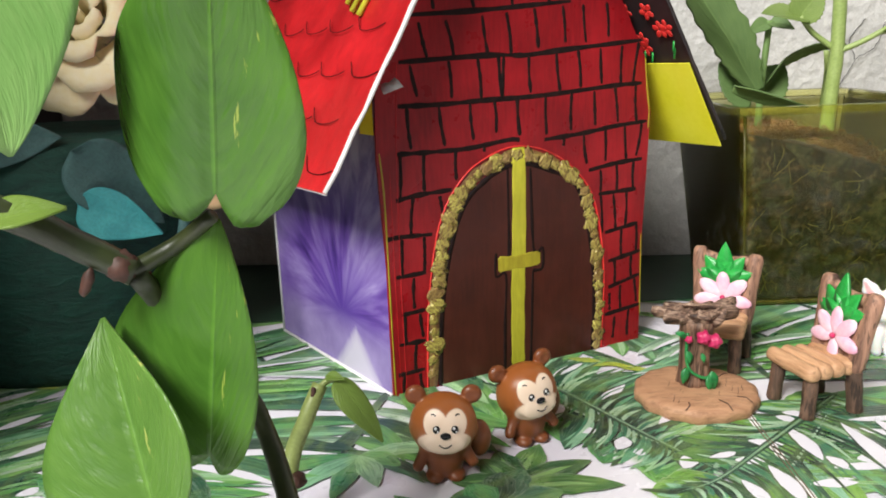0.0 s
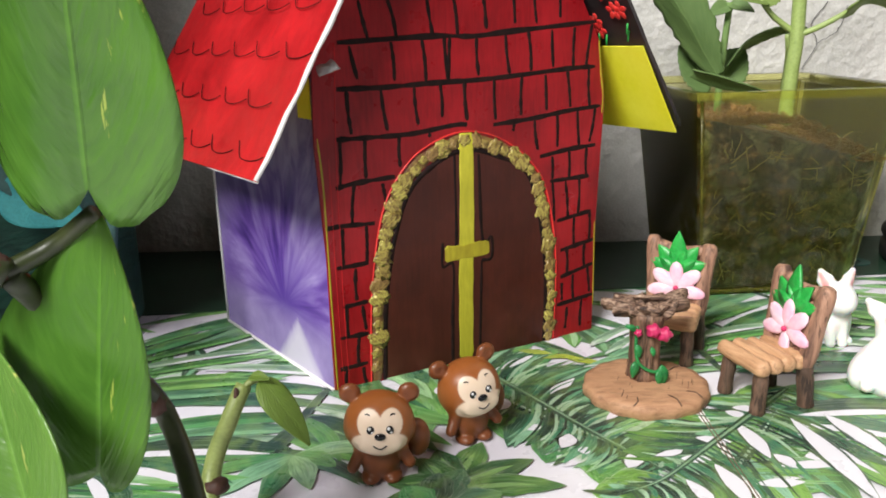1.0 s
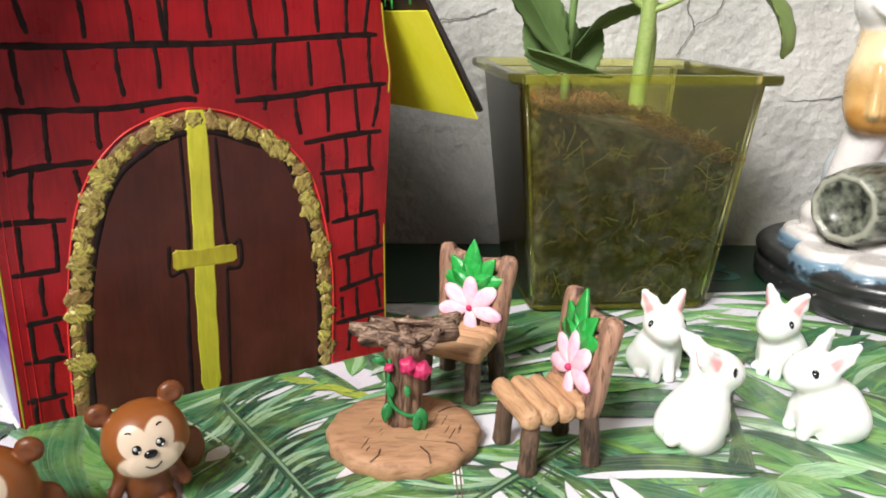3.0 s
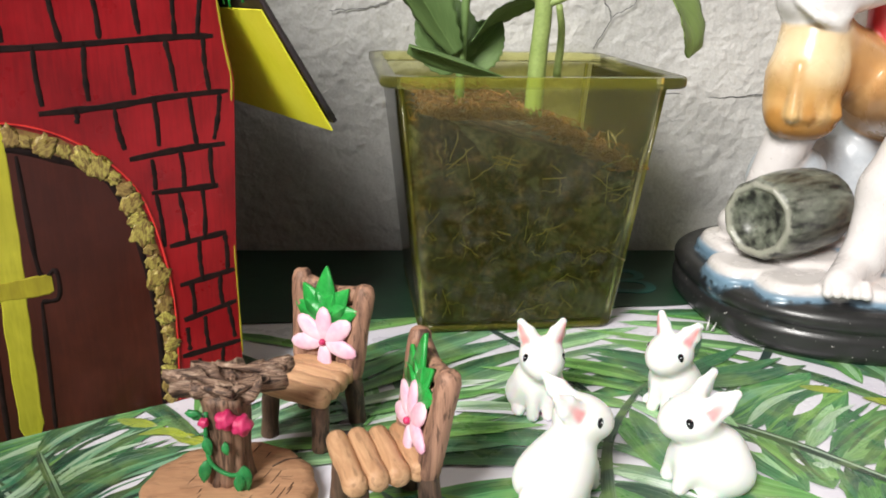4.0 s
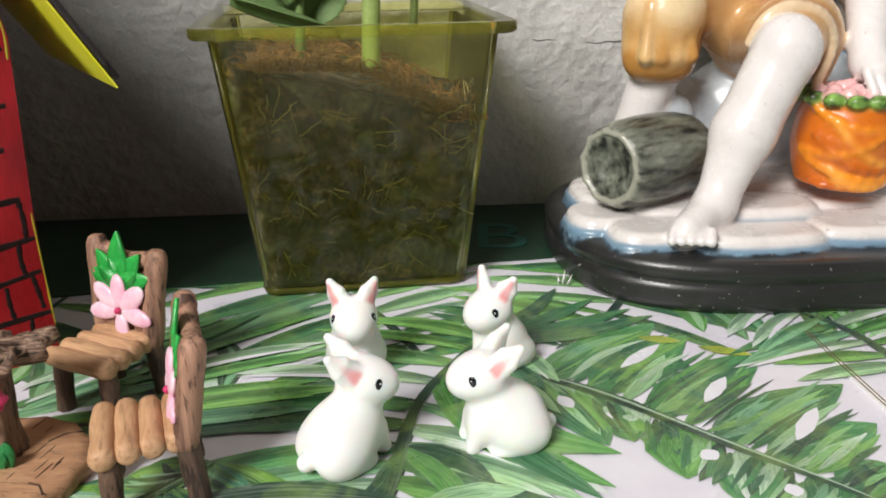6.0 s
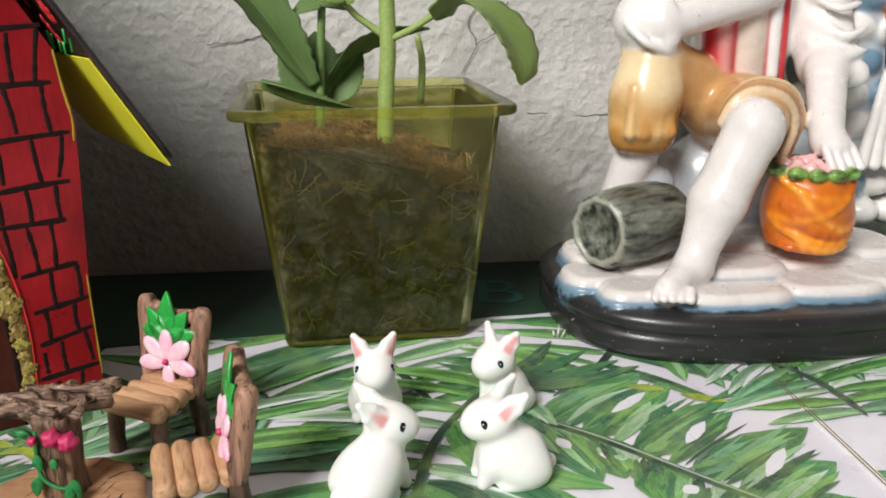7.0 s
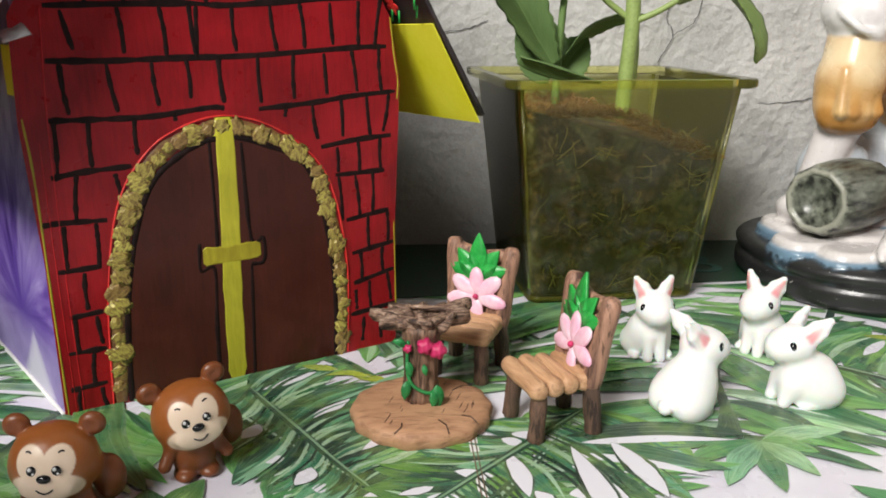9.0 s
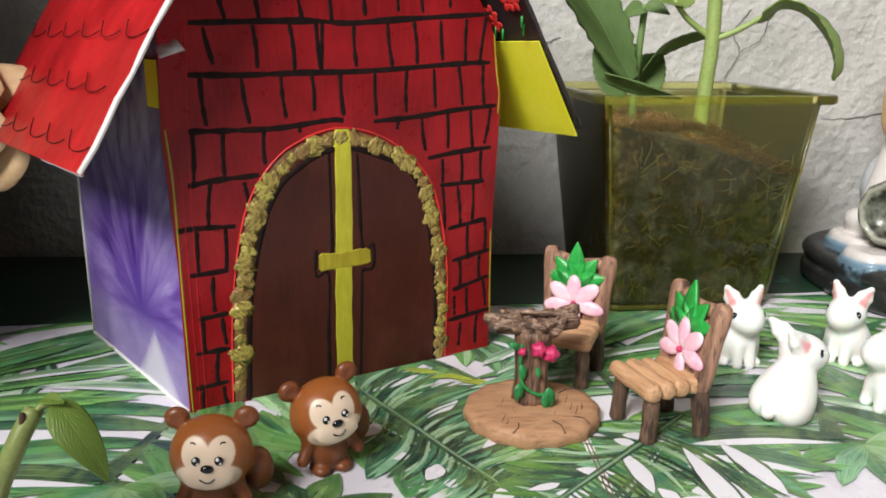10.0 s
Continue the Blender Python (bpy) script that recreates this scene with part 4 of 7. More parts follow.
def split_leaf(k, rib, tips_l, tips_r, width, cols, streaks, holes):
    """Fingers from a rib to their tips, finer brush strokes on them, then white gaps and the rib."""
    for tips in (tips_l, tips_r):
        for j, (fat, part_len, palette) in enumerate(((1.0, 1.0, cols), (0.55, 0.93, cols), (0.30, 0.95, streaks), (0.22, 0.85, streaks), (0.16, 0.9, streaks))):
            for i, tip in enumerate(tips):
                a = lerp(rib, min(0.97, 0.02 + 0.95 * (i + 0.16 * j) / len(tips)))
                e = (a[0] + (tip[0] - a[0]) * part_len + (random.random() - 0.5) * 0.003 * j, a[1] + (tip[1] - a[1]) * part_len + (random.random() - 0.5) * 0.003 * j)
                side = (-(e[1] - a[1]) * 0.07, (e[0] - a[0]) * 0.07)
                k.blade([a, ((a[0] + e[0]) / 2 + side[0], (a[1] + e[1]) / 2 + side[1]), e], width * fat * (0.85 + 0.3 * random.random()), random.choice(palette), 0.5)
    for tips in (tips_l, tips_r):
        for i in range(len(tips) * 5):
            tip = lerp(tips, i / (len(tips) * 5 - 1))
            a = lerp(rib, min(0.97, 0.02 + 0.93 * i / (len(tips) * 5)))
            q = 0.45 + 0.5 * random.random()
            e = (a[0] + (tip[0] - a[0]) * q, a[1] + (tip[1] - a[1]) * q)
            side = (-(e[1] - a[1]) * 0.09, (e[0] - a[0]) * 0.09)
            k.blade([a, ((a[0] + e[0]) / 2 + side[0], (a[1] + e[1]) / 2 + side[1]), e], width * (0.07 + 0.10 * random.random()), random.choice(((0.014, 0.045, 0.030), (0.02, 0.07, 0.045), (0.05, 0.20, 0.11), (0.40, 0.58, 0.40))), 0.4)
    for a, b, w in holes:
        k.blade([a, ((a[0] + b[0]) / 2 + 0.0006, (a[1] + b[1]) / 2), b], w * 1.75, (0.016, 0.045, 0.028), 0.5)
        k.blade([a, ((a[0] + b[0]) / 2 + 0.0008, (a[1] + b[1]) / 2), b], w * 1.35, WHITE, 0.5)
    k.blade(rib, 0.0030, (0.025, 0.075, 0.045), 0.25, 20)
    k.blade([(x + 0.0004, y + 0.0004) for x, y in rib], 0.0009, (0.26, 0.42, 0.26), 0.3, 20)


def front_print():
    """The split leaves and the scalloped leaf that lie before the door and the chairs."""
    random.seed(17)
    k = Ink()
    mid, fresh = [(0.045, 0.15, 0.075), (0.06, 0.20, 0.10), (0.035, 0.11, 0.06)], [(0.12, 0.28, 0.05), (0.18, 0.37, 0.07), (0.08, 0.20, 0.055)]
    fine = [(0.03, 0.09, 0.05), (0.12, 0.34, 0.19), (0.24, 0.46, 0.30), (0.02, 0.05, 0.035)]
    for a, b in (((0.0114, 0.3037), (0.0159, 0.2564)), ((0.022, 0.3033), (0.0266, 0.2714)), ((0.015, 0.295), (0.0225, 0.268)), ((0.005, 0.292), (0.0088, 0.266))):
        k.blade([a, ((a[0] + b[0]) / 2 + 0.002, (a[1] + b[1]) / 2), b], 0.010, random.choice(PALES[:1] + GREENS[3:]), 0.5)
    split_leaf(k, [(0.0349, 0.308), (0.054, 0.2789), (0.0698, 0.2547), (0.0885, 0.2285)],
               [(0.0489, 0.3268), (0.0647, 0.3244), (0.076, 0.3091), (0.0757, 0.2926), (0.0774, 0.2781), (0.0824, 0.2636), (0.0877, 0.2541), (0.0906, 0.2403)],
               [(0.0265, 0.2842), (0.0341, 0.2652), (0.0408, 0.2485), (0.0509, 0.2431), (0.0589, 0.2386), (0.0684, 0.2346), (0.0776, 0.2307)], 0.0125, mid, fine,
               [((x - 0.002, y - 0.0045), (x + 0.0015, y + 0.004), 0.0042) for x, y in ((0.0411, 0.2772), (0.0595, 0.2515), (0.0773, 0.2391))])
    k.blade([(0.060, 0.315), (0.068, 0.317), (0.076, 0.313)], 0.004, (0.42, 0.50, 0.06), 0.5)
    for tip in ((0.033, 0.2515), (0.0481, 0.2406), (0.0558, 0.226), (0.0189, 0.2475), (0.0134, 0.2426), (0.0046, 0.2289), (0.0024, 0.2165), (0.0331, 0.213)):
        m = ((0.0237 + tip[0]) / 2, (0.2284 + tip[1]) / 2)
        k.blade([(0.0225, 0.2255), m, tip], 0.0115, random.choice([(0.05, 0.14, 0.04), (0.07, 0.18, 0.05), (0.035, 0.10, 0.04)]), 0.42)
        k.blade([(0.0225, 0.2255), m, ((m[0] + tip[0]) / 2, (m[1] + tip[1]) / 2)], 0.0022, (0.20, 0.36, 0.12), 0.3)
    split_leaf(k, [(0.1452, 0.2864), (0.1244, 0.2665), (0.1035, 0.2465), (0.0834, 0.2275), (0.0693, 0.2205)],
               [(0.1233, 0.2809), (0.1084, 0.277), (0.0898, 0.2634), (0.0781, 0.2535), (0.0757, 0.2441), (0.0898, 0.2403), (0.0672, 0.2271), (0.0624, 0.2216)],
               [(0.1680, 0.2500), (0.1600, 0.2330), (0.150, 0.2143), (0.1330, 0.2091), (0.1177, 0.2082), (0.1059, 0.2085), (0.0944, 0.2101), (0.0831, 0.2129), (0.0744, 0.2145)], 0.0150, fresh + mid[:1], fine + fresh,
               [((0.1347, 0.2619), (0.1391, 0.214), 0.0050), ((0.1156, 0.2599), (0.1185, 0.2375), 0.0040), ((0.1203, 0.24), (0.1233, 0.2323), 0.0034), ((0.101, 0.2352), (0.1039, 0.2137), 0.0040), ((0.0902, 0.2273), (0.0937, 0.2127), 0.0034), ((0.1468, 0.2642), (0.1545, 0.2350), 0.0050), ((0.0847, 0.2404), (0.094, 0.2435), 0.0024)])
    return k.bm


def seam(bm, x, y0, y1):
    for dx, w in ((-0.0006, 0.00035), (0.0006, 0.00035)):
        box(bm, (x + dx - w / 2, y0, -0.0001), (x + dx + w / 2, y1, 0.0011))


def build_sheets():
    bm = box(bmesh.new(), (0.1070, -0.2, -0.0011), (0.3230, WALL_Y - 0.003, 0.0))
    sheet = thing("printed_sheet", Matrix.Identity(4), "glossy white sheet printed with green tropical leaves", "table cover", "sheets on the table", "structure")
    part("sheet", bm, SHEET, sheet, smooth=False)
    me = sheet_print()
    inked = part("leaf_print", me, PRINT, sheet, "painted green palm and split-leaf print", False)
    inked.location = (0, 0, 0.00005)
    inked["kind"] = "stuff"
    for dx, dy in ((-0.2165, -0.016), (0.2165, 0.012), (-0.4330, -0.032)):
        made = copy_thing(sheet, pose(dx, dy, -0.00003 if dx < 0 else -0.00006))
        if dx == -0.2165:
            over = part("leaf_print", front_print(), PRINT, made, "dark green split and scalloped leaf print", False)
            over.location = (-dx, -dy, 0.00055)
            over["kind"] = "stuff"
    dark = two("seam_brown", (0.10, 0.06, 0.04), (0.2, 0.14, 0.09), 300, 0.6)
    for x, y0, y1 in ((0.1068, -0.2, 0.30), (0.3235, -0.2, 0.338)):
        bm = bmesh.new()
        seam(bm, x, y0, y1)
        line = tagged(part("sheet_seam", bm, dark, smooth=False), "thin brown seam with white paper edges between two printed sheets", "seam", kind="structure")
        part("paper_edge", box(bmesh.new(), (x - 0.0013, y0, -0.0002), (x + 0.0013, y1, 0.0009)), CARD, line, "white cut edge", False)


build_sheets()


def build_mat():
    """A dark green strip of the cover along the wall, with a teal letter."""
    bm = bmesh.new()
    edge = lambda x: 0.3865 + 0.10 * x
    n = 40
    for k in range(n):
        x0, x1 = -0.224 + 0.67 * k / n, -0.224 + 0.67 * (k + 1) / n
        w0, w1 = 0.0022 * noise.noise(Vector((k * 0.9, 0, 0))), 0.0022 * noise.noise(Vector(((k + 1) * 0.9, 0, 0)))
        lo = [bm.verts.new(p) for p in ((x0, edge(x0) + w0, 0.0002), (x1, edge(x1) + w1, 0.0002), (x1, WALL_Y - 0.002, 0.0002), (x0, WALL_Y - 0.002, 0.0002))]
        hi = [bm.verts.new(v.co + Vector((0, 0, 0.0005))) for v in lo]
        bm.faces.new(hi)
        bm.faces.new((lo[0], lo[1], hi[1], hi[0]))
        bm.faces.new((lo[2], lo[3], hi[3], hi[2]))
    bmesh.ops.remove_doubles(bm, verts=bm.verts, dist=0.00001)
    mat = structure("green_border", bm, MAT_GREEN, "dark green border of the table cover along the wall", "table cover")
    txt = bpy.data.curves.new("letter", "FONT")
    txt.body, txt.size, txt.extrude = "B", 0.044, 0.00012
    txt.materials.append(MAT_TEAL.m)
    ob = new("printed_letter", txt)
    ob.parent = mat
    ob.location, ob.rotation_euler = (0.2235, 0.4255, 0.00085), (0, 0, radians(-6))


build_mat()


# ---- the card house ----
HOUSE = Matrix(((0.8821, -0.471, 0, -0.018), (0.471, 0.8821, 0, 0.291), (0, 0, 1, 0), (0, 0, 0, 1)))
HW, RIDGE = 0.1172, 0.228


def poly(bm, pts, depth, axis):
    """A flat outline given thickness along axis."""
    vs = [bm.verts.new(p) for p in pts]
    f = bm.faces.new(vs)
    r = bmesh.ops.extrude_face_region(bm, geom=[f])
    bmesh.ops.translate(bm, vec=Vector(axis) * depth, verts=[v for v in r["geom"] if isinstance(v, bmesh.types.BMVert)])
    bmesh.ops.recalc_face_normals(bm, faces=bm.faces)
    return bm


def stroke(bm, pts, w, y=-0.00014, n=7, wob=0.55):
    """A painted stroke on the front of the house, with an uneven width: points are (u, z) in millimetres."""
    line = smooth_line([(u / 1000, 0, z / 1000) for u, z in pts], n)
    rows = []
    seed = pts[0][0] * 3.1 + pts[0][1]
    for i, p in enumerate(line):
        d = line[min(i + 1, len(line) - 1)] - line[max(i - 1, 0)]
        side = Vector((-d.z, 0, d.x)).normalized()
        s = i / (len(line) - 1)
        q = w / 2 * (1 + wob * noise.noise(Vector((i * 0.45, seed, 0)))) * (0.7 if s in (0, 1) else 1)
        rows.append([bm.verts.new(p + side * q * e + Vector((0, y * h, 0))) for e, h in ((-1, 0.05), (-0.7, 1), (0.7, 1), (1, 0.05))])
    for a, b in zip(rows, rows[1:]):
        for k in range(3):
            bm.faces.new((a[k], b[k], b[k + 1], a[k + 1]))
    return bm


house = thing("card_house", HOUSE, "hand-painted red cardboard house with brick lines and an arched brown door", "toy house")


def front_wall():
    bm = bmesh.new()
    # the card flares a little towards the eaves
    out = [(0.0, 0.0), (HW - 0.0005, 0.0), (HW, 0.05), (HW + 0.0025, 0.098), (HW - 0.001, 0.12), (HW / 2, RIDGE - 0.004), (-0.001, 0.12), (-0.002, 0.09), (0.0, 0.05)]
    poly(bm, [(x, 0.0012, z) for x, z in out], -0.0012, (0, 1, 0))
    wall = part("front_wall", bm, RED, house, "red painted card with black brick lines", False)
    for pts, w in (([(1.0, 0.5), (0.6, 40), (0.3, 75), (-0.8, 92)], 0.0006), ([(117.0, 12), (116.8, 30), (116.6, 48)], 0.0005), ([(118.6, 92), (118.9, 99), (117.5, 108), (116.2, 120)], 0.0006)):
        part("edge_stroke", stroke(bmesh.new(), pts, w), OLIVE, wall, "yellow paint showing along the folded edge")
    for pts, w in (([(5.6, 0.5), (5.2, 40), (5.6, 90), (7.2, 122)], 0.00035), ([(3.4, 0.5), (3.0, 40), (2.8, 85)], 0.0003)):
        part("crease", stroke(bmesh.new(), pts, w), ROOF_RED, wall, "bright red crease line by the corner")
    return wall


front = front_wall()


def course(*strokes, w=0.0018):
    for pts in strokes:
        part("brick_line", stroke(bmesh.new(), pts, w), MARKER, front, "", False)


def joints(*js, w=0.0014):
    for u0, z0, u1, z1 in js:
        part("brick_line", stroke(bmesh.new(), [(u0, z0), ((u0 + u1) / 2 + 0.4 * math.sin(u0), (z0 + z1) / 2), (u1, z1)], w), MARKER, front)


course([(8.8, 138.0), (40.6, 139.4), (79.5, 142.2)], [(8.0, 122.6), (43.4, 123.7), (59.2, 123.2), (76.0, 124.5), (113.8, 127.1)],
       [(6.9, 107.7), (23.8, 107.4), (42.8, 107.8), (67.4, 108.1), (101.2, 110.0), (114.5, 110.3)])
course([(5.8, 91.1), (19.2, 90.8), (34.4, 90.8), (51.4, 92.5), (56.6, 92.2)], [(67.7, 91.3), (85.2, 92.3), (101.6, 94.0), (117.7, 94.9)],
       [(4.6, 74.6), (12.8, 75.7), (27.0, 76.3)], [(88.8, 77.3), (102.1, 78.9), (115.8, 79.6)])
course([(0.6, 60.9), (5.5, 61.2), (18.5, 60.6)], [(93.8, 67.1), (113.0, 67.3)], [(3.2, 46.3), (15.4, 46.5)], [(97.4, 50.5), (114.4, 52.6)],
       [(4.9, 31.6), (14.4, 32.2)], [(99.4, 37.9), (116.2, 40.3)])
course([(3.0, 20.1), (14.2, 20.0)], [(99.7, 26.5), (116.1, 29.8)], [(2.4, 8.2), (13.2, 8.6)], [(98.2, 14.6), (116.6, 16.2)], [(12, 152), (50, 153), (104, 156)])
joints((16.1, 135.8, 19.0, 123.5), (26.6, 136.2, 29.5, 123.8), (41.3, 137.5, 43.3, 124.3), (51.4, 138.5, 53.3, 123.6), (63.4, 139.8, 65.1, 125.6), (76.0, 140.6, 77.3, 127.3), (85.3, 140.9, 86.8, 127.0), (96.4, 141.5, 97.5, 128.8))
joints((12.2, 121.5, 14.6, 110.6), (27.3, 122.3, 28.2, 109.4), (39.1, 122.6, 40.3, 108.2), (47.8, 124.0, 49.2, 108.0), (50.0, 123.2, 49.4, 108.0), (60.9, 122.6, 61.7, 109.5))
joints((73.2, 123.2, 75.0, 109.2), (83.2, 124.1, 84.5, 110.0), (93.8, 124.5, 94.6, 111.1), (104.3, 125.2, 104.0, 110.5), (112.6, 126.2, 110.1, 110.4))
joints((10.4, 106.9, 11.5, 92.5), (22.9, 106.9, 24.9, 92.6), (35.6, 106.9, 36.8, 93.8), (45.8, 107.7, 46.4, 95.6), (55.7, 107.8, 56.7, 93.8))
joints((68.3, 108.4, 68.8, 93.2), (80.5, 109.5, 80.1, 94.0), (91.1, 108.3, 91.8, 95.0), (101.2, 109.2, 103.0, 95.5), (111.6, 110.0, 112.4, 95.1))
joints((7.0, 91.0, 6.5, 75.9), (16.3, 90.8, 16.0, 76.9), (29.2, 90.6, 29.2, 79.5), (41.3, 91.7, 41.2, 89.0), (76.5, 92.2, 76.5, 88.2), (86.3, 91.9, 87.9, 80.1), (96.8, 93.4, 97.1, 80.4), (106.5, 93.7, 107.7, 79.7), (115.2, 94.0, 112.7, 81.1))
joints((11.5, 75.4, 10.0, 61.0), (22.1, 74.5, 23.3, 67.8), (94.8, 76.9, 95.0, 68.0), (102.8, 78.4, 103.1, 67.7), (111.5, 79.0, 111.7, 66.5), (6.3, 60.2, 5.8, 46.9), (15.2, 60.1, 14.8, 46.5))
joints((95.0, 67.0, 96.1, 50.6), (101.4, 66.4, 102.9, 50.9), (108.2, 67.3, 107.9, 51.5), (10.4, 45.2, 10.2, 33.4), (106.1, 51.2, 106.3, 38.1), (113.9, 51.9, 114.0, 40.6), (6.2, 31.4, 6.1, 19.9), (12.3, 31.0, 13.3, 21.6))
joints((102.7, 38.2, 103.0, 27.1), (111.7, 39.7, 111.8, 29.3), (10.3, 19.1, 9.6, 8.7), (100.5, 24.0, 100.7, 16.3), (106.1, 26.6, 106.5, 16.0), (113.4, 29.0, 114.9, 17.7))
joints((5.1, 7.6, 4.5, 0.6), (11.5, 7.3, 12.4, 0.6), (103.4, 12.9, 102.6, 3.5), (111.0, 15.2, 110.4, 3.2), (20, 151, 22, 140), (36, 151, 38, 140.5), (52, 152, 54, 141), (68, 153, 70, 142), (84, 154, 85, 143))

# the arched door: half widths and heights of its outer edge, in millimetres from the middle of the arch
OUTER = [(14.2, 0.6), (16.2, 36), (21.6, 64), (31.0, 79.4), (42.1, 86.8), (56.2, 89.8), (71.6, 85.6), (85.3, 75.1), (92.7, 61.8), (97.2, 35), (96.4, 0.6)]
INNER = [(19.8, 0.4), (22.0, 35), (30.0, 66), (41.9, 78.5), (56.0, 83.0), (71.6, 78.6), (83.1, 71.1), (89.2, 51.4), (92.0, 24.2), (91.5, 0.4)]
bm = bmesh.new()
poly(bm, [(p.x, -0.0001, p.z) for p in smooth_line([(u / 1000, 0, z / 1000) for u, z in INNER], 5)], -0.00035, (0, 1, 0))
door = part("arched_door", bm, BROWN, house, "dark brown painted double door with a stone arch", False)
bm = bmesh.new()
stroke(bm, INNER, 0.0022, -0.00050, 8, 0.5)
stroke(bm, [(50.8, 82), (51.0, 49), (49.0, 47)], 0.0018, -0.00050, 6, 0.5)
stroke(bm, [(61.0, 81), (62.4, 49), (66.5, 48.6), (66.4, 40.6), (62, 40)], 0.0018, -0.00050, 6, 0.5)
stroke(bm, [(62, 40), (61.4, 20), (60.8, 0.5)], 0.0016, -0.00050, 6, 0.5)
stroke(bm, [(45.2, 49.4), (45.0, 40.2), (49.5, 40), (48.9, 20), (48.6, 0.5)], 0.0018, -0.00050, 6, 0.5)
part("door_outline", bm, MARKER, door, "black marker outline")
bm = bmesh.new()
stroke(bm, OUTER, 0.0006, -0.00050, 8, 0.5)
part("arch_outline", bm, FINE_RED, door, "thin red line round the arch")
bm = bmesh.new()
stroke(bm, [(55.9, 89.4), (55.8, 60), (55.0, 30), (54.8, 0.5)], 0.0082, -0.00056, 10, 0.12)
part("door_bar", bm, YELLOW, door, "thick yellow brush stroke down the middle", False)
bm = bmesh.new()
stroke(bm, [(46.0, 44.8), (55, 44.6), (65.3, 44.9)], 0.0074, -0.00066, 8, 0.2)
part("latch", bm, OLIVE, door, "olive yellow painted crossbar latch", False)
mid = smooth_line([((a[0]) / 1000, 0, a[1] / 1000) for a in [(16.8, 0.8), (19.2, 36), (25.6, 65), (36.0, 79.4), (45.1, 83.8), (56.2, 86.6), (70.6, 82.2), (83.0, 73.4), (90.2, 58), (94.6, 30), (94.0, 0.8)]], 20)
random.seed(4)
bm = bmesh.new()
stroke(bm, [(p.x * 1000, p.z * 1000) for p in mid[::10]], 0.0048, -0.00048, 4, 0.3)
part("stone_band", bm, STONE, door, "ochre and brown band of painted stones")
length, last, stones = 0.0, mid[0], []
for p in mid:
    length += (p - last).length
    last = p
    if length > 0.0043:
        stones.append(p.copy())
        length = 0.0
for i, p in enumerate(stones):
    bm = bmesh.new()
    r = 0.0021 * (0.6 + 0.8 * random.random())
    bmesh.ops.create_icosphere(bm, subdivisions=3, radius=1.0)
    for v in bm.verts:
        q = 1 + 0.6 * noise.noise(v.co * 1.5 + Vector((i * 3.3, 0, 0))) + 0.4 * noise.noise(v.co * 4.5 + Vector((i * 1.3, 2, 0)))
        v.co = Vector((v.co.x * r * 1.1 * q, v.co.y * 0.00009, v.co.z * r * 1.25 * q))
    ob = part("stone", bm, STONE_TOP, door)
    ob.location = (p.x + 0.0014 * (random.random() - 0.5), -0.00050 - 0.00002 * (i % 3), p.z)
    ob.rotation_euler = (0, random.random() * 3, 0)

# sides, back and floor of the card box; the left side leans outwards to the back
BL, BR, DEPTH = -0.015, HW - 0.006, 0.093
bm = bmesh.new()
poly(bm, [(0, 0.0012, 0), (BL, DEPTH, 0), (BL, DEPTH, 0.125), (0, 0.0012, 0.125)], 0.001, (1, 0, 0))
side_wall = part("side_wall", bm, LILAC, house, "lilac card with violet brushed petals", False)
bm = bmesh.new()
tube(bm, [(-0.0004, 0.0006, 0.0006), (BL - 0.0004, DEPTH, 0.0006)], 0.0007, 6)
tube(bm, [(BL - 0.0003, DEPTH, 0.0006), (BL - 0.0003, DEPTH, 0.120)], 0.0006, 6)
part("cut_edge", bm, CARD, side_wall, "white cut edge of the card")
bm = bmesh.new()
poly(bm, [(-0.0009, 0.004, 0.098), (-0.0022, 0.013, 0.098), (-0.0022, 0.013, 0.112), (-0.0009, 0.004, 0.112)], -0.0004, (1, 0, 0))
part("yellow_patch", bm, LEMON, side_wall, "small lemon yellow scrap", False)
bm = bmesh.new()
poly(bm, [(HW - 0.001, 0.0013, 0), (BR, DEPTH, 0), (BR, DEPTH, 0.12), (HW - 0.001, 0.0013, 0.12)], -0.001, (1, 0, 0))
part("side_wall", bm, RED, house, "", False)
bm = bmesh.new()
poly(bm, [(BL + 0.001, DEPTH, 0), (BR - 0.001, DEPTH, 0), (BR - 0.001, DEPTH, 0.12), (0.05, DEPTH, RIDGE - 0.006), (BL + 0.001, DEPTH, 0.12)], -0.001, (0, 1, 0))
part("back_wall", bm, MAROON, house, "", False)


def slab(bm, a, b, c, d, thick):
    """A sheet with corners a b c d, given thickness along its own normal."""
    n = (Vector(b) - Vector(a)).cross(Vector(d) - Vector(a)).normalized()
    return poly(bm, [a, b, c, d], thick, n)


TOP_F, TOP_B = (0.0585, -0.016, RIDGE), (0.046, 0.112, RIDGE)
LEFT_F, LEFT_B = (-0.0265, -0.0172, 0.083), (-0.046, 0.108, 0.082)
RIGHT_F, RIGHT_B = (0.1425, -0.0185, 0.0865), (0.1395, 0.105, 0.084)
bm = bmesh.new()
slab(bm, LEFT_F, TOP_F, TOP_B, LEFT_B, 0.0014)
roof_l = part("roof", bm, ROOF_RED, house, "red card roof with drawn scallop tiles", False)
bm = bmesh.new()
slab(bm, RIGHT_B, TOP_B, TOP_F, RIGHT_F, 0.0014)
roof_r = part("roof", bm, DARK_CARD, house, "black-lined card roof slope", False)


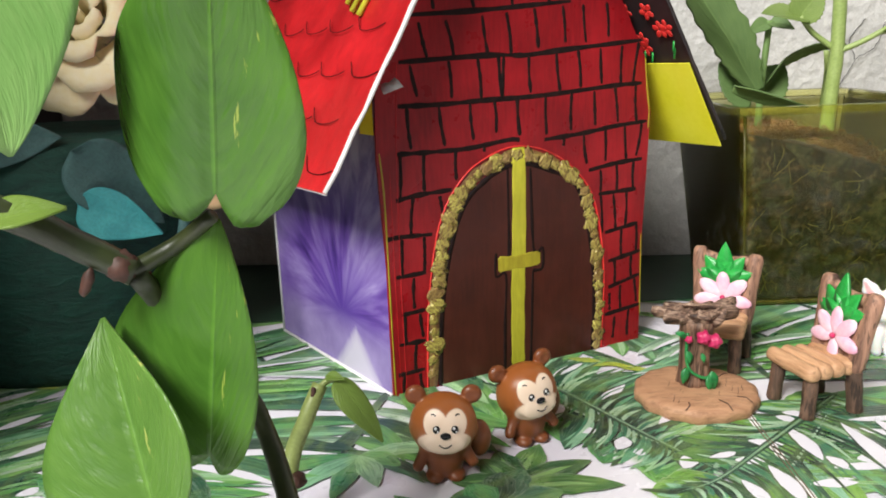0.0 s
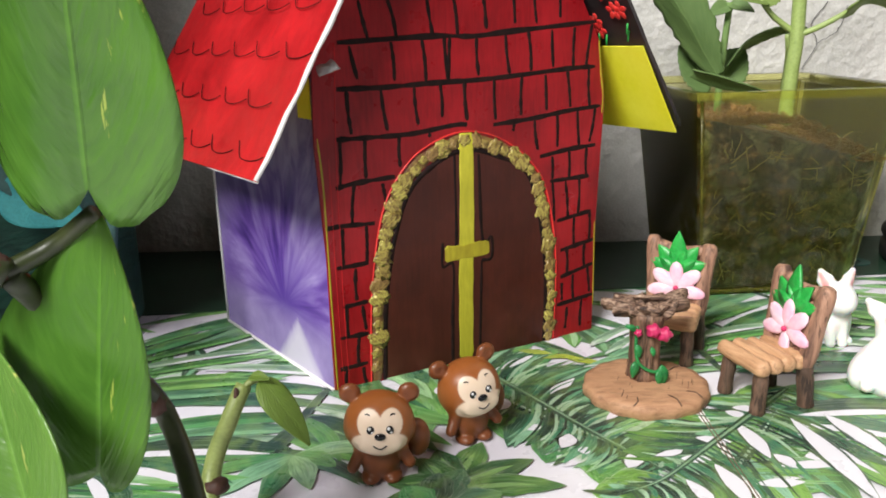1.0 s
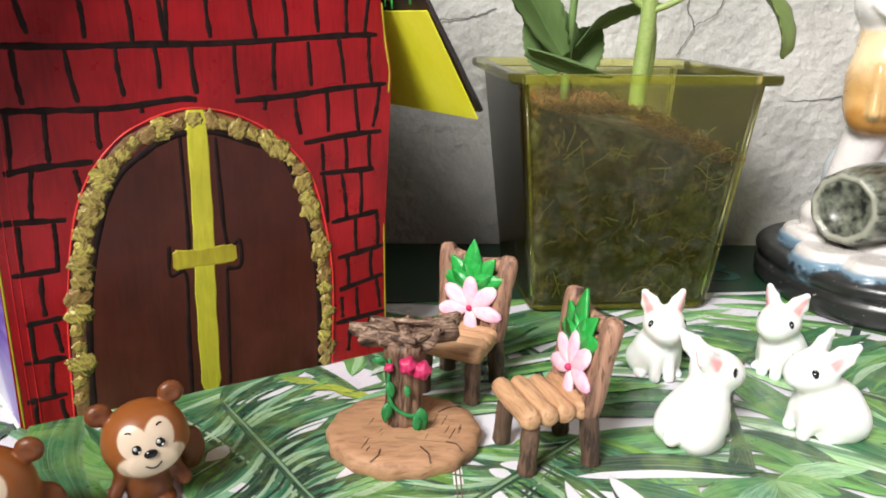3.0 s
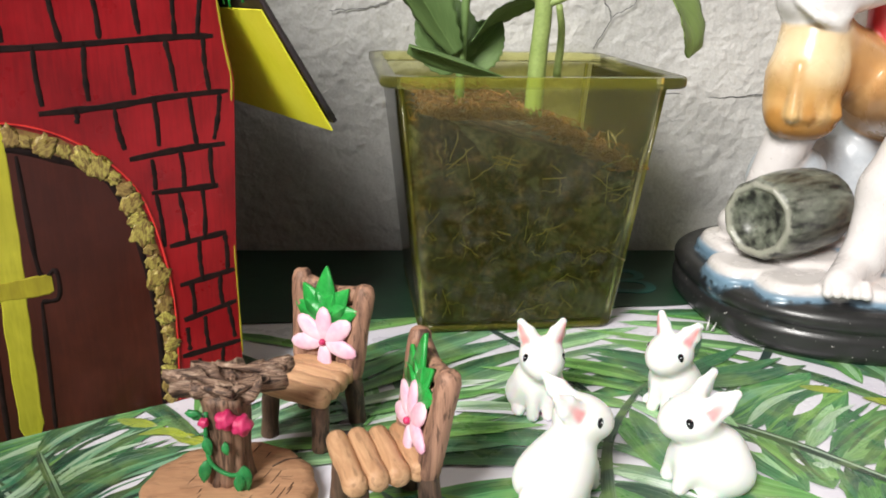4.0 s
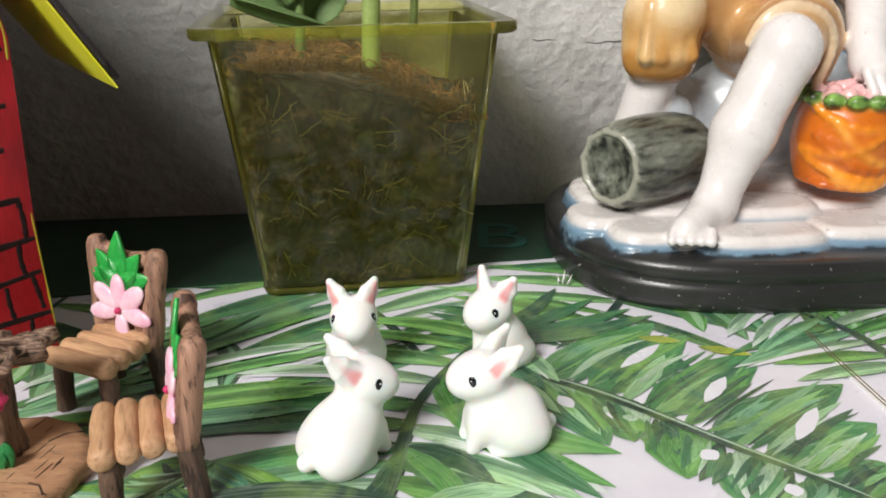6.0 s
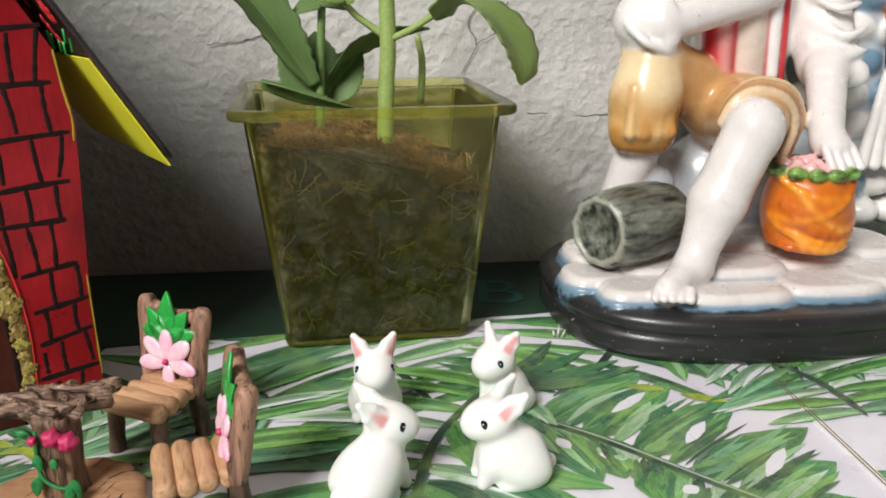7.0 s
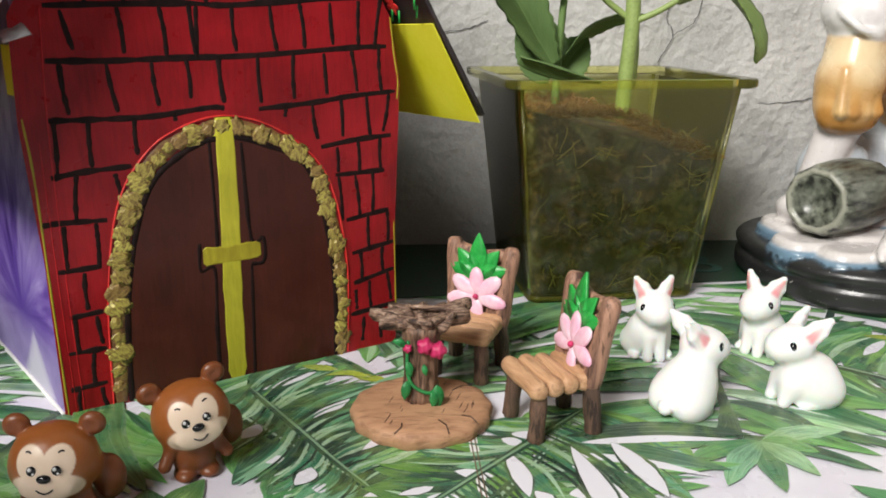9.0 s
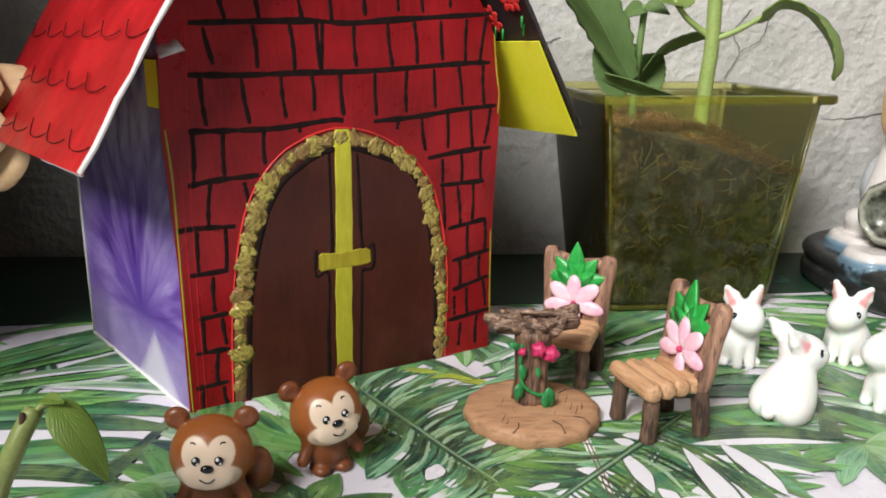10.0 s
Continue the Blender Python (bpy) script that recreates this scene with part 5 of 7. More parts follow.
def on_right(s, t, lift=0.0):
    f = Vector(TOP_F).lerp(Vector(RIGHT_F), s)
    b = Vector(TOP_B).lerp(Vector(RIGHT_B), s)
    return f.lerp(b, t) + Vector((-0.86, 0, -0.5)) * lift


UP = (Vector(TOP_F) - Vector(LEFT_F)).cross(Vector(TOP_B) - Vector(LEFT_F)).normalized()
UP = UP if UP.z > 0 else -UP


def roof_point(s, t, lift):
    return Vector(TOP_F).lerp(Vector(LEFT_F), s).lerp(Vector(TOP_B).lerp(Vector(LEFT_B), s), t) + UP * lift


random.seed(8)
for row in range(9):
    s = 0.958 - row * 0.104
    n = 6
    for i in range(n):
        off = (0.45 if row % 2 else 0.0) + 0.1 * random.random()
        t0, t1 = (i + off) / n, (i + off + 0.98) / n
        if t1 > 1.02:
            continue
        pts = []
        for k in range(13):
            q = k / 12
            dip = 0.024 * math.sin(math.pi * (0.08 + 0.84 * q)) ** 0.6 - 0.020 * max(0, q - 0.75) * 4 * q
            pts.append(roof_point(min(0.992, s - 0.014 + dip), min(0.995, t0 + (t1 - t0) * q), 0.00160))
        part("scallop_line", tube(bmesh.new(), pts, 0.00017, 5), MARKER, roof_l)
bm = bmesh.new()
tube(bm, [roof_point(0.002 + 0.996 * k / 23, -0.004, 0.0007) + Vector((0.0003 * math.sin(k * 2.1), 0, 0)) for k in range(24)], 0.00080, 6, 0.5)
tube(bm, [roof_point(0.999, 0.30 * k / 9, 0.0003) for k in range(10)], 0.0006, 6, 0.3)
part("torn_edge", bm, CARD, roof_l, "white torn edge of the card")
bm = bmesh.new()
for t0, s0, ln in ((0.24, 0.52, 0.10), (0.29, 0.50, 0.11), (0.34, 0.50, 0.09), (0.28, 0.47, 0.0)):
    a, b = roof_point(s0, t0, 0.0018), roof_point(s0 + ln, t0 + 0.01, 0.0018)
    if ln:
        tube(bm, [a, a.lerp(b, 0.5), b], 0.0011, 6, 0.4)
tube(bm, [roof_point(0.50, 0.22, 0.0018), roof_point(0.49, 0.36, 0.0018)], 0.0010, 6, 0.4)
part("yellow_strokes", bm, YELLOW, roof_l, "yellow brush strokes")
# lemon lining and painted flowers under the right slope
a, b = 0.775, 1.014
bm = bmesh.new()
slab(bm, on_right(b, 0.016, 0.0006), on_right(a, 0.004, 0.0006), on_right(a, 0.9, 0.0006), on_right(b, 0.9, 0.0006), 0.0005)
part("yellow_lining", bm, LEMON, roof_r, "lemon yellow card lining under the eave", False)
bm = bmesh.new()
tube(bm, [on_right(0.55 + 0.44 * k / 14, -0.002, -0.0004) for k in range(15)], 0.0009, 6, 0.3)
part("roof_edge", bm, DARK_CARD, roof_r, "dark brown cut edge")
bm = bmesh.new()
random.seed(3)
FLAT = Matrix(((0.5, 0, -0.86), (0, 1, 0), (-0.86, 0, -0.5))).normalized()
for i in range(9):
    c = on_right(0.60 + 0.13 * random.random(), 0.02 + 0.3 * random.random(), 0.0010)
    bm = bmesh.new()
    for k in range(5):
        ang = k * 1.2566 + i
        ball(bm, c + Vector((0.0022 * math.cos(ang) * 0.5, 0.0022 * math.sin(ang), 0.0022 * math.cos(ang) * -0.86)), (0.0019, 0.0013, 0.00022), FLAT @ Matrix.Rotation(ang, 3, "Z"), 8, 5)
    part("red_flower", bm, FINE_RED, roof_r, "small red painted flower on black")
bm = bmesh.new()
for i in range(8):
    c = on_right(0.70 + 0.05 * random.random(), 0.02 + 0.25 * random.random(), 0.0009)
    tube(bm, [c, c + Vector((0.0004, 0.0006, -0.004))], 0.0004, 5)
part("green_strokes", bm, LEAF_PAINT, roof_r, "thin green painted stems")
# the torn paper scrap under the eave
bm = bmesh.new()
slab(bm, (-0.0035, -0.0135, 0.1130), (0.003, -0.0145, 0.1145), (0.001, -0.012, 0.1175), (-0.0035, -0.0110, 0.1160), 0.0004)
bmesh.ops.subdivide_edges(bm, edges=bm.edges, cuts=2)
for v in bm.verts:
    v.co += Vector((0.001, 0.0012, 0.0012)) * noise.noise(v.co * 400)
part("paper_scrap", bm, GREY_PAPER, roof_l, "torn grey scrap of paper tape")


# ---- yellow pot with its herb ----
def rounded_square(half, r, z, n=5):
    out = []
    for cx, cy, a0 in ((1, 1, 0), (-1, 1, 90), (-1, -1, 180), (1, -1, 270)):
        for k in range(n + 1):
            a = radians(a0 + 90 * k / n)
            out.append((cx * (half - r) + r * math.cos(a), cy * (half - r) + r * math.sin(a), z))
    return out


def loft(bm, rings, close=True, cap=True):
    vs = [[bm.verts.new(p) for p in ring] for ring in rings]
    for a, b in zip(vs, vs[1:]):
        for k in range(len(a)):
            bm.faces.new((a[k], a[(k + 1) % len(a)], b[(k + 1) % len(a)], b[k]))
    if cap:
        bm.faces.new(vs[0][::-1])
        bm.faces.new(vs[-1])
    bmesh.ops.recalc_face_normals(bm, faces=bm.faces)
    return bm


POT_AT = pose(0.1782, 0.4250, 0.0, 0, 0, 4.0)
pot = thing("plant_pot", POT_AT, "square translucent yellow-green plastic pot full of damp soil", "plant pot")
bm = bmesh.new()
prof = [(0.0358, 0.0008), (0.0368, 0.0), (0.0376, 0.0015), (0.0382, 0.006), (0.0474, 0.0925), (0.0467, 0.0925), (0.0375, 0.006), (0.0366, 0.0022)]
loft(bm, [rounded_square(h, 0.006 if z < 0.092 else 0.007, z) for h, z in prof], cap=False)
part("pot_body", bm, POT, pot, "clear yellow plastic walls", False)
bm = bmesh.new()
prof = [(0.0468, 0.0926), (0.0518, 0.0930), (0.0525, 0.0938), (0.0525, 0.0962), (0.0520, 0.0968), (0.0476, 0.0966), (0.0468, 0.0961), (0.0468, 0.0926)]
loft(bm, [rounded_square(h, 0.007, z) for h, z in prof], cap=False)
part("pot_rim", bm, POT_RIM, pot, "flat yellow plastic rim", False)
for sx, sy in ((-1, -1), (1, -1), (1, 1), (-1, 1)):
    bm = tube(bmesh.new(), [(sx * 0.0362, sy * 0.0362, 0.004), (sx * 0.0454, sy * 0.0454, 0.0926)], 0.0008, 8)
    part("corner_edge", bm, POT_RIM, pot)
bm = bmesh.new()
loft(bm, [rounded_square(h, 0.006, z) for h, z in ((0.0364, 0.0006), (0.0376, 0.0004), (0.0382, 0.0026), (0.0374, 0.0036), (0.0364, 0.0006))], cap=False)
part("foot_edge", bm, POT_RIM, pot)
soil_h = 0.083


def soil_top(x):
    """Height of the soil, sunken towards one side."""
    k = min(1, max(0, (x + 0.006) / 0.048))
    return soil_h - 0.0005 - 0.0190 * k * k * (3 - 2 * k) + 0.0016 * noise.noise(Vector((x * 160, 3, 0)))


soil = thing("soil_block", POT_AT @ pose(0, 0, 0.0028), "dark brown coir soil with fibres and condensation", "soil")
bm = bmesh.new()
n = 26
rings = []
for k in range(n + 1):
    ring = []
    for x, y, _ in rounded_square(0.0420, 0.006, 0, 9):
        low = soil_top(x) - 0.0030 + 0.003 * noise.noise(Vector((x * 90, y * 90, 1)))
        z = 0.0005 + low * k / n
        q = (0.0354 + 0.1159 * z) / 0.0420 * (1 - 0.010 * abs(noise.noise(Vector((x * 120, y * 120, z * 120)))))
        ring.append((x * q, y * q, z))
    rings.append(ring)
loft(bm, rings)
part("soil", bm, SOIL, soil)
random.seed(21)
bm = bmesh.new()
for i in range(130):
    z = 0.004 + 0.066 * random.random()
    face = random.choice((0, 0, 0, 1, 3))
    half = 0.0357 + (0.0458 - 0.0357) * z / 0.088 + 0.0002
    u = (random.random() * 2 - 1) * (half - 0.004)
    ang, ln = random.random() * 6.28, 0.003 + 0.009 * random.random() ** 2
    pts = []
    for k in range(6):
        uu, zz = u + ln * (k / 5 - 0.5) * math.cos(ang), z + ln * (k / 5 - 0.5) * math.sin(ang)
        uu += 0.0011 * noise.noise(Vector((k * 0.7, i, 0)))
        zz = min(0.085, max(0.003, zz + 0.0011 * noise.noise(Vector((k * 0.7, i, 5)))))
        hh = half + 0.00015
        pts.append(((uu, -hh, zz), (hh, uu, zz), (0, 0, 0), (-hh, uu, zz))[face])
    tube(bm, pts, 0.00014 + 0.00016 * random.random() ** 2, 4)
part("roots", bm, ROOT, soil, "pale tangled root fibres")
bm = bmesh.new()
for i in range(1200):
    a, b = (random.random() * 2 - 1) * 0.042, (random.random() * 2 - 1) * 0.042 if i % 3 else -0.0425 + 0.004 * random.random()
    ang, r, z = random.random() * 6.28, 0.003 + 0.007 * random.random(), soil_top(a)
    bend, rise = (random.random() - 0.5) * 3.2, 0.0050 * random.random() ** 3
    pts, p = [], Vector((a, b, z - 0.0034))
    for k in range(5):
        pts.append((max(-0.044, min(0.044, p.x)), max(-0.0440, p.y), p.z + rise * math.sin(math.pi * k / 4)))
        p += Vector((math.cos(ang), math.sin(ang), 0)) * r / 4 + Vector((0, 0, 0.0005 * (random.random() - 0.4)))
        ang += bend / 4
    tube(bm, pts, 0.00014 + 0.00014 * random.random() ** 2, 4)
part("coir", bm, COIR, soil, "reddish brown coir fibres")


def leaf(name, mat, base, tip, face, width, parent, **shape):
    ln = (Vector(tip) - Vector(base)).length
    ob = part(name, leaf_mesh(ln, width, **shape), mat, parent)
    ob.matrix_basis = aim(base, tip, face)
    return ob


herb = thing("potted_herb", pose(0.186, 0.406, 0.08), "pale green herb with thick stems and scalloped leaves", "plant")
HB = Vector((0.186, 0.406, 0.08))


def h(x, y, z):
    return Vector((x, y, z)) - HB


bm = bmesh.new()
tube(bm, smooth_line([h(0.1853, 0.406, 0.078), h(0.1862, 0.406, 0.10), h(0.1873, 0.406, 0.119), h(0.1868, 0.4065, 0.15), h(0.187, 0.407, 0.185)], 5), [0.0034, 0.003], 12, 0.05)
part("stem", bm, HERB_STEM, herb, "thick pale green stem")
bm = bmesh.new()
tube(bm, smooth_line([h(0.1873, 0.4055, 0.1185), h(0.196, 0.402, 0.1225), h(0.2055, 0.398, 0.1285)], 5), [0.0014, 0.0012], 8)
part("stalk", bm, HERB_STEM, herb)
bm = bmesh.new()
tube(bm, smooth_line([h(0.1865, 0.407, 0.1195), h(0.1810, 0.407, 0.1235), h(0.1750, 0.4065, 0.1280), h(0.1690, 0.406, 0.1350)], 5), [0.0015, 0.0012], 8)
part("stalk", bm, HERB_STEM, herb)
bm = bmesh.new()
tube(bm, smooth_line([h(0.1590, 0.424, 0.080), h(0.1600, 0.425, 0.105), h(0.1620, 0.425, 0.134)], 5), [0.0019, 0.0016], 8)
part("stalk", bm, HERB, herb, "darker upright side shoot")
bm = bmesh.new()
tube(bm, smooth_line([h(0.2026, 0.452, 0.088), h(0.2036, 0.452, 0.106), h(0.2015, 0.45, 0.118)], 5), [0.0018, 0.0014], 8)
part("stalk", bm, HERB_STEM, herb, "yellowed bent stalk")


def arched_leaf(name, mat, line, across, width, parent, teeth=0.06, fold=0.10, blunt=0.55):
    """A scalloped blade along a bent midrib; across: the way its breadth lies."""
    bm = bmesh.new()
    uv = bm.loops.layers.uv.new("blade")
    mid = smooth_line(line, 12)
    n, nb = len(mid) - 1, 6
    rows, at = [], {}
    for i, p in enumerate(mid):
        s = i / n
        d = (mid[min(i + 1, n)] - mid[max(i - 1, 0)]).normalized()
        w = Vector(across)
        w = (w - d * w.dot(d)).normalized()
        up = d.cross(w)
        half = width / 2 * max(0.03, math.sin(math.pi * min(1, 0.10 + 0.90 * s) ** blunt) ** 0.7)
        row = []
        for j in range(-nb, nb + 1):
            q = j / nb
            r = half * q * (1 + teeth * math.sin(s * 60) * abs(q) ** 3)
            v = bm.verts.new(p + w * r + up * (fold * abs(r) + 0.02 * width * math.sin(s * 8 + q * 3)))
            at[v] = (s, q)
            row.append(v)
        rows.append(row)
    for a, b in zip(rows, rows[1:]):
        for j in range(2 * nb):
            bm.faces.new((a[j], b[j], b[j + 1], a[j + 1]))
    for f in bm.faces:
        for lp in f.loops:
            lp[uv].uv = at[lp.vert]
    ob = part(name, bm, mat, parent)
    so = ob.modifiers.new("thickness", "SOLIDIFY")
    so.thickness = 0.0005
    return ob


# the drooping pale leaf on its long stalk
arched_leaf("leaf", HERB_PALE, [h(0.2035, 0.3965, 0.1275), h(0.2130, 0.3955, 0.1318), h(0.2240, 0.3950, 0.1285), h(0.2335, 0.3945, 0.1195), h(0.2385, 0.3940, 0.1090), h(0.2375, 0.3935, 0.1020)], (0.62, 0.77, -0.10), 0.0320, herb, blunt=1.05)
# the bush at the side shoot: two round leaves low, a long one behind the stem, a tall one leaning out
leaf("leaf", HERB, h(0.1580, 0.4330, 0.0950), h(0.1430, 0.4400, 0.1140), (0.25, -1, 0.25), 0.0210, herb, heart=0.10, fold=0.12, curl=-0.03, teeth=0.05, point=0.0)
leaf("leaf", HERB, h(0.1620, 0.4340, 0.0960), h(0.1770, 0.4410, 0.1120), (-0.15, -1, 0.3), 0.0200, herb, heart=0.10, fold=0.15, curl=0.03, teeth=0.05, point=0.0)
leaf("leaf", HERB, h(0.1590, 0.4350, 0.0990), h(0.1575, 0.4430, 0.1200), (0.1, -1, 0.2), 0.0190, herb, heart=0.10, fold=0.2, curl=-0.05, teeth=0.05, point=0.1)
arched_leaf("leaf", HERB, [h(0.1640, 0.4360, 0.1020), h(0.1740, 0.4370, 0.1130), h(0.1880, 0.4375, 0.1195), h(0.2060, 0.4380, 0.1210)], (0.1, -0.85, 0.50), 0.0200, herb)
arched_leaf("leaf", HERB, [h(0.1575, 0.4220, 0.1000), h(0.1500, 0.4215, 0.1110), h(0.1415, 0.4200, 0.1250), h(0.1270, 0.4180, 0.1450), h(0.1180, 0.4170, 0.1600)], (0.62, -0.55, 0.52), 0.0210, herb, fold=0.35, blunt=1.3)
# a rolled pale leaf resting on the soil's edge
arched_leaf("leaf", HERB, [h(0.1390, 0.4020, 0.1045), h(0.1490, 0.4015, 0.1020), h(0.1600, 0.4005, 0.0985), h(0.1735, 0.3990, 0.0935)], (0.1, -0.8, 0.5), 0.0090, herb, teeth=0.0, fold=0.8, blunt=0.8)
# the leaves on the upper stalk and on the tip of the side shoot
leaf("leaf", HERB_PALE, h(0.1690, 0.4060, 0.1345), h(0.1500, 0.4010, 0.1385), (0.0, -0.5, 1), 0.02, herb, heart=0.1, fold=0.2, curl=0.10, teeth=0.05)
leaf("leaf", HERB_PALE, h(0.1690, 0.4060, 0.1350), h(0.1760, 0.40, 0.1480), (0.0, -0.8, 0.6), 0.016, herb, heart=0.1, fold=0.2, curl=0.15, teeth=0.05)
leaf("leaf", HERB, h(0.1620, 0.4250, 0.1330), h(0.1500, 0.4180, 0.1300), (0.0, -0.7, 0.7), 0.009, herb, fold=0.3, curl=0.3)
leaf("leaf", HERB, h(0.1620, 0.4250, 0.1335), h(0.1715, 0.4180, 0.1310), (0.0, -0.7, 0.7), 0.009, herb, fold=0.3, curl=0.2)


# ---- miniature rustic chairs and table ----
def log(bm, a, b, r, bend=0.0):
    a, b = Vector(a), Vector(b)
    at = (0.0, 0.025, 0.09, 0.25, 0.42, 0.6, 0.77, 0.91, 0.975, 1.0)
    pts = [a.lerp(b, k) + Vector((0, 0, bend * math.sin(math.pi * k))) for k in at]
    rad = [r * (1 + 0.05 * math.sin(k * 1.9 + r * 9000)) for k in range(10)]
    for i, q in ((0, 0.55), (1, 0.88), (-2, 0.88), (-1, 0.55)):
        rad[i] *= q
    return tube(bm, pts, rad, 14, 0.09)


def petal(bm, c, d, ln, w, n, th=0.0007):
    """A plump petal from c along d, on a face with normal n."""
    d, n = Vector(d).normalized(), Vector(n).normalized()
    rot = Matrix((d, n.cross(d), n)).transposed()
    ball(bm, Vector(c) + d * ln * 0.55, (ln * 0.52, w / 2, th), rot, 12, 8)
    return bm


def painted_leaf(bm, c, d, ln, w, n, th=0.0008):
    d, n = Vector(d).normalized(), Vector(n).normalized()
    s = n.cross(d)
    c = Vector(c)
    m = 8
    mid, lft, rgt, low_l, low_r = [], [], [], [], []
    for i in range(m + 1):
        q = i / m
        ww = w / 2 * max(0.03, math.sin(math.pi * q ** 0.75) ** 0.9)
        p = c + d * ln * q + n * (0.0006 * math.sin(q * 3))
        mid.append(bm.verts.new(p + n * th * 0.55))
        lft.append(bm.verts.new(p + s * ww + n * th))
        rgt.append(bm.verts.new(p - s * ww + n * th))
        low_l.append(bm.verts.new(p + s * ww * 0.9 - n * th * 0.4))
        low_r.append(bm.verts.new(p - s * ww * 0.9 - n * th * 0.4))
    for i in range(m):
        bm.faces.new((mid[i], mid[i + 1], lft[i + 1], lft[i]))
        bm.faces.new((rgt[i], rgt[i + 1], mid[i + 1], mid[i]))
        bm.faces.new((lft[i], lft[i + 1], low_l[i + 1], low_l[i]))
        bm.faces.new((low_r[i], low_r[i + 1], rgt[i + 1], rgt[i]))
        bm.faces.new((low_l[i], low_l[i + 1], low_r[i + 1], low_r[i]))
    bmesh.ops.recalc_face_normals(bm, faces=bm.faces)
    return bm


def build_chair(m):
    """Faces -y; its seat is about 2 cm high."""
    c = thing("miniature_chair", m, "tan resin log chair with a pink flower on its back", "chair", "chairs by the little table")
    for i in range(4):
        y = -0.0085 + 0.0052 * i
        ln = 0.0117 - 0.0005 * i
        part("seat_log", log(bmesh.new(), (-ln, y, 0.0172 + 0.0003 * (i % 2)), (ln, y, 0.0174), 0.0029), SEAT_WOOD, c)
    for sx in (-1, 1):
        part("leg", log(bmesh.new(), (sx * 0.0088, -0.0085, 0.0), (sx * 0.0082, -0.0074, 0.0162), 0.0025), LEG_WOOD, c)
        part("leg", log(bmesh.new(), (sx * 0.0092, 0.0105, 0.0), (sx * 0.0086, 0.0090, 0.0172), 0.0027), LEG_WOOD, c)
        part("back_post", log(bmesh.new(), (sx * 0.0086, 0.0088, 0.0150), (sx * 0.0108, 0.0134, 0.0440 - 0.0008 * sx), 0.0030), BACK_WOOD, c)
    bm = bmesh.new()
    for i, (x, w) in enumerate(((-0.0052, 0.0026), (0.0, 0.0028), (0.0052, 0.0026))):
        log(bm, (x, 0.0098, 0.0168), (x * 1.1, 0.0125, 0.0385 - 0.0016 * abs(i - 1)), w)
    part("back_panel", bm, BACK_WOOD, c)
    part("top_rail", log(bmesh.new(), (-0.0108, 0.0132, 0.0420), (0.0108, 0.0132, 0.0408), 0.0024, -0.0022), BACK_WOOD, c)
    nrm = Vector((0, -1, 0.14)).normalized()
    fc = Vector((0, 0.0074, 0.0258))
    bm = bmesh.new()
    for ang, ln, wid in ((94, 0.0098, 0.0056), (40, 0.0106, 0.0060), (146, 0.0106, 0.0060), (-10, 0.0108, 0.0054), (190, 0.0108, 0.0054), (-84, 0.0106, 0.0050)):
        a = radians(ang)
        petal(bm, fc, (math.cos(a), 0.14 * math.sin(a), math.sin(a)), ln, wid, nrm, 0.0011)
    flower = part("flower", bm, PINK, c, "pink five-petalled flower")
    part("flower_centre", ball(bmesh.new(), fc + nrm * 0.0009, 0.0010), MAGENTA, flower, "dark pink centre")
    bm = bmesh.new()
    for ang, ln in ((93, 0.0155), (55, 0.0122), (132, 0.0126), (20, 0.0112), (162, 0.0114)):
        a = radians(ang)
        painted_leaf(bm, fc + Vector((0, 0.0022, 0.0066)), (math.cos(a), 0.14 * math.sin(a), math.sin(a)), ln, 0.0070, nrm)
    part("painted_leaves", bm, LEAF_PAINT, c, "bright green pointed leaves")
    return c


def heading(x, y, fx, fy, s=1.0):
    """A pose at x, y whose -y looks along (fx, fy)."""
    return pose(x, y, 0, 0, 0, math.degrees(math.atan2(fy, fx)) + 90)


chair = build_chair(heading(0.1098, 0.3170, -0.48, -0.87))
copy_thing(chair, heading(0.1307, 0.2765, -0.96, -0.28))


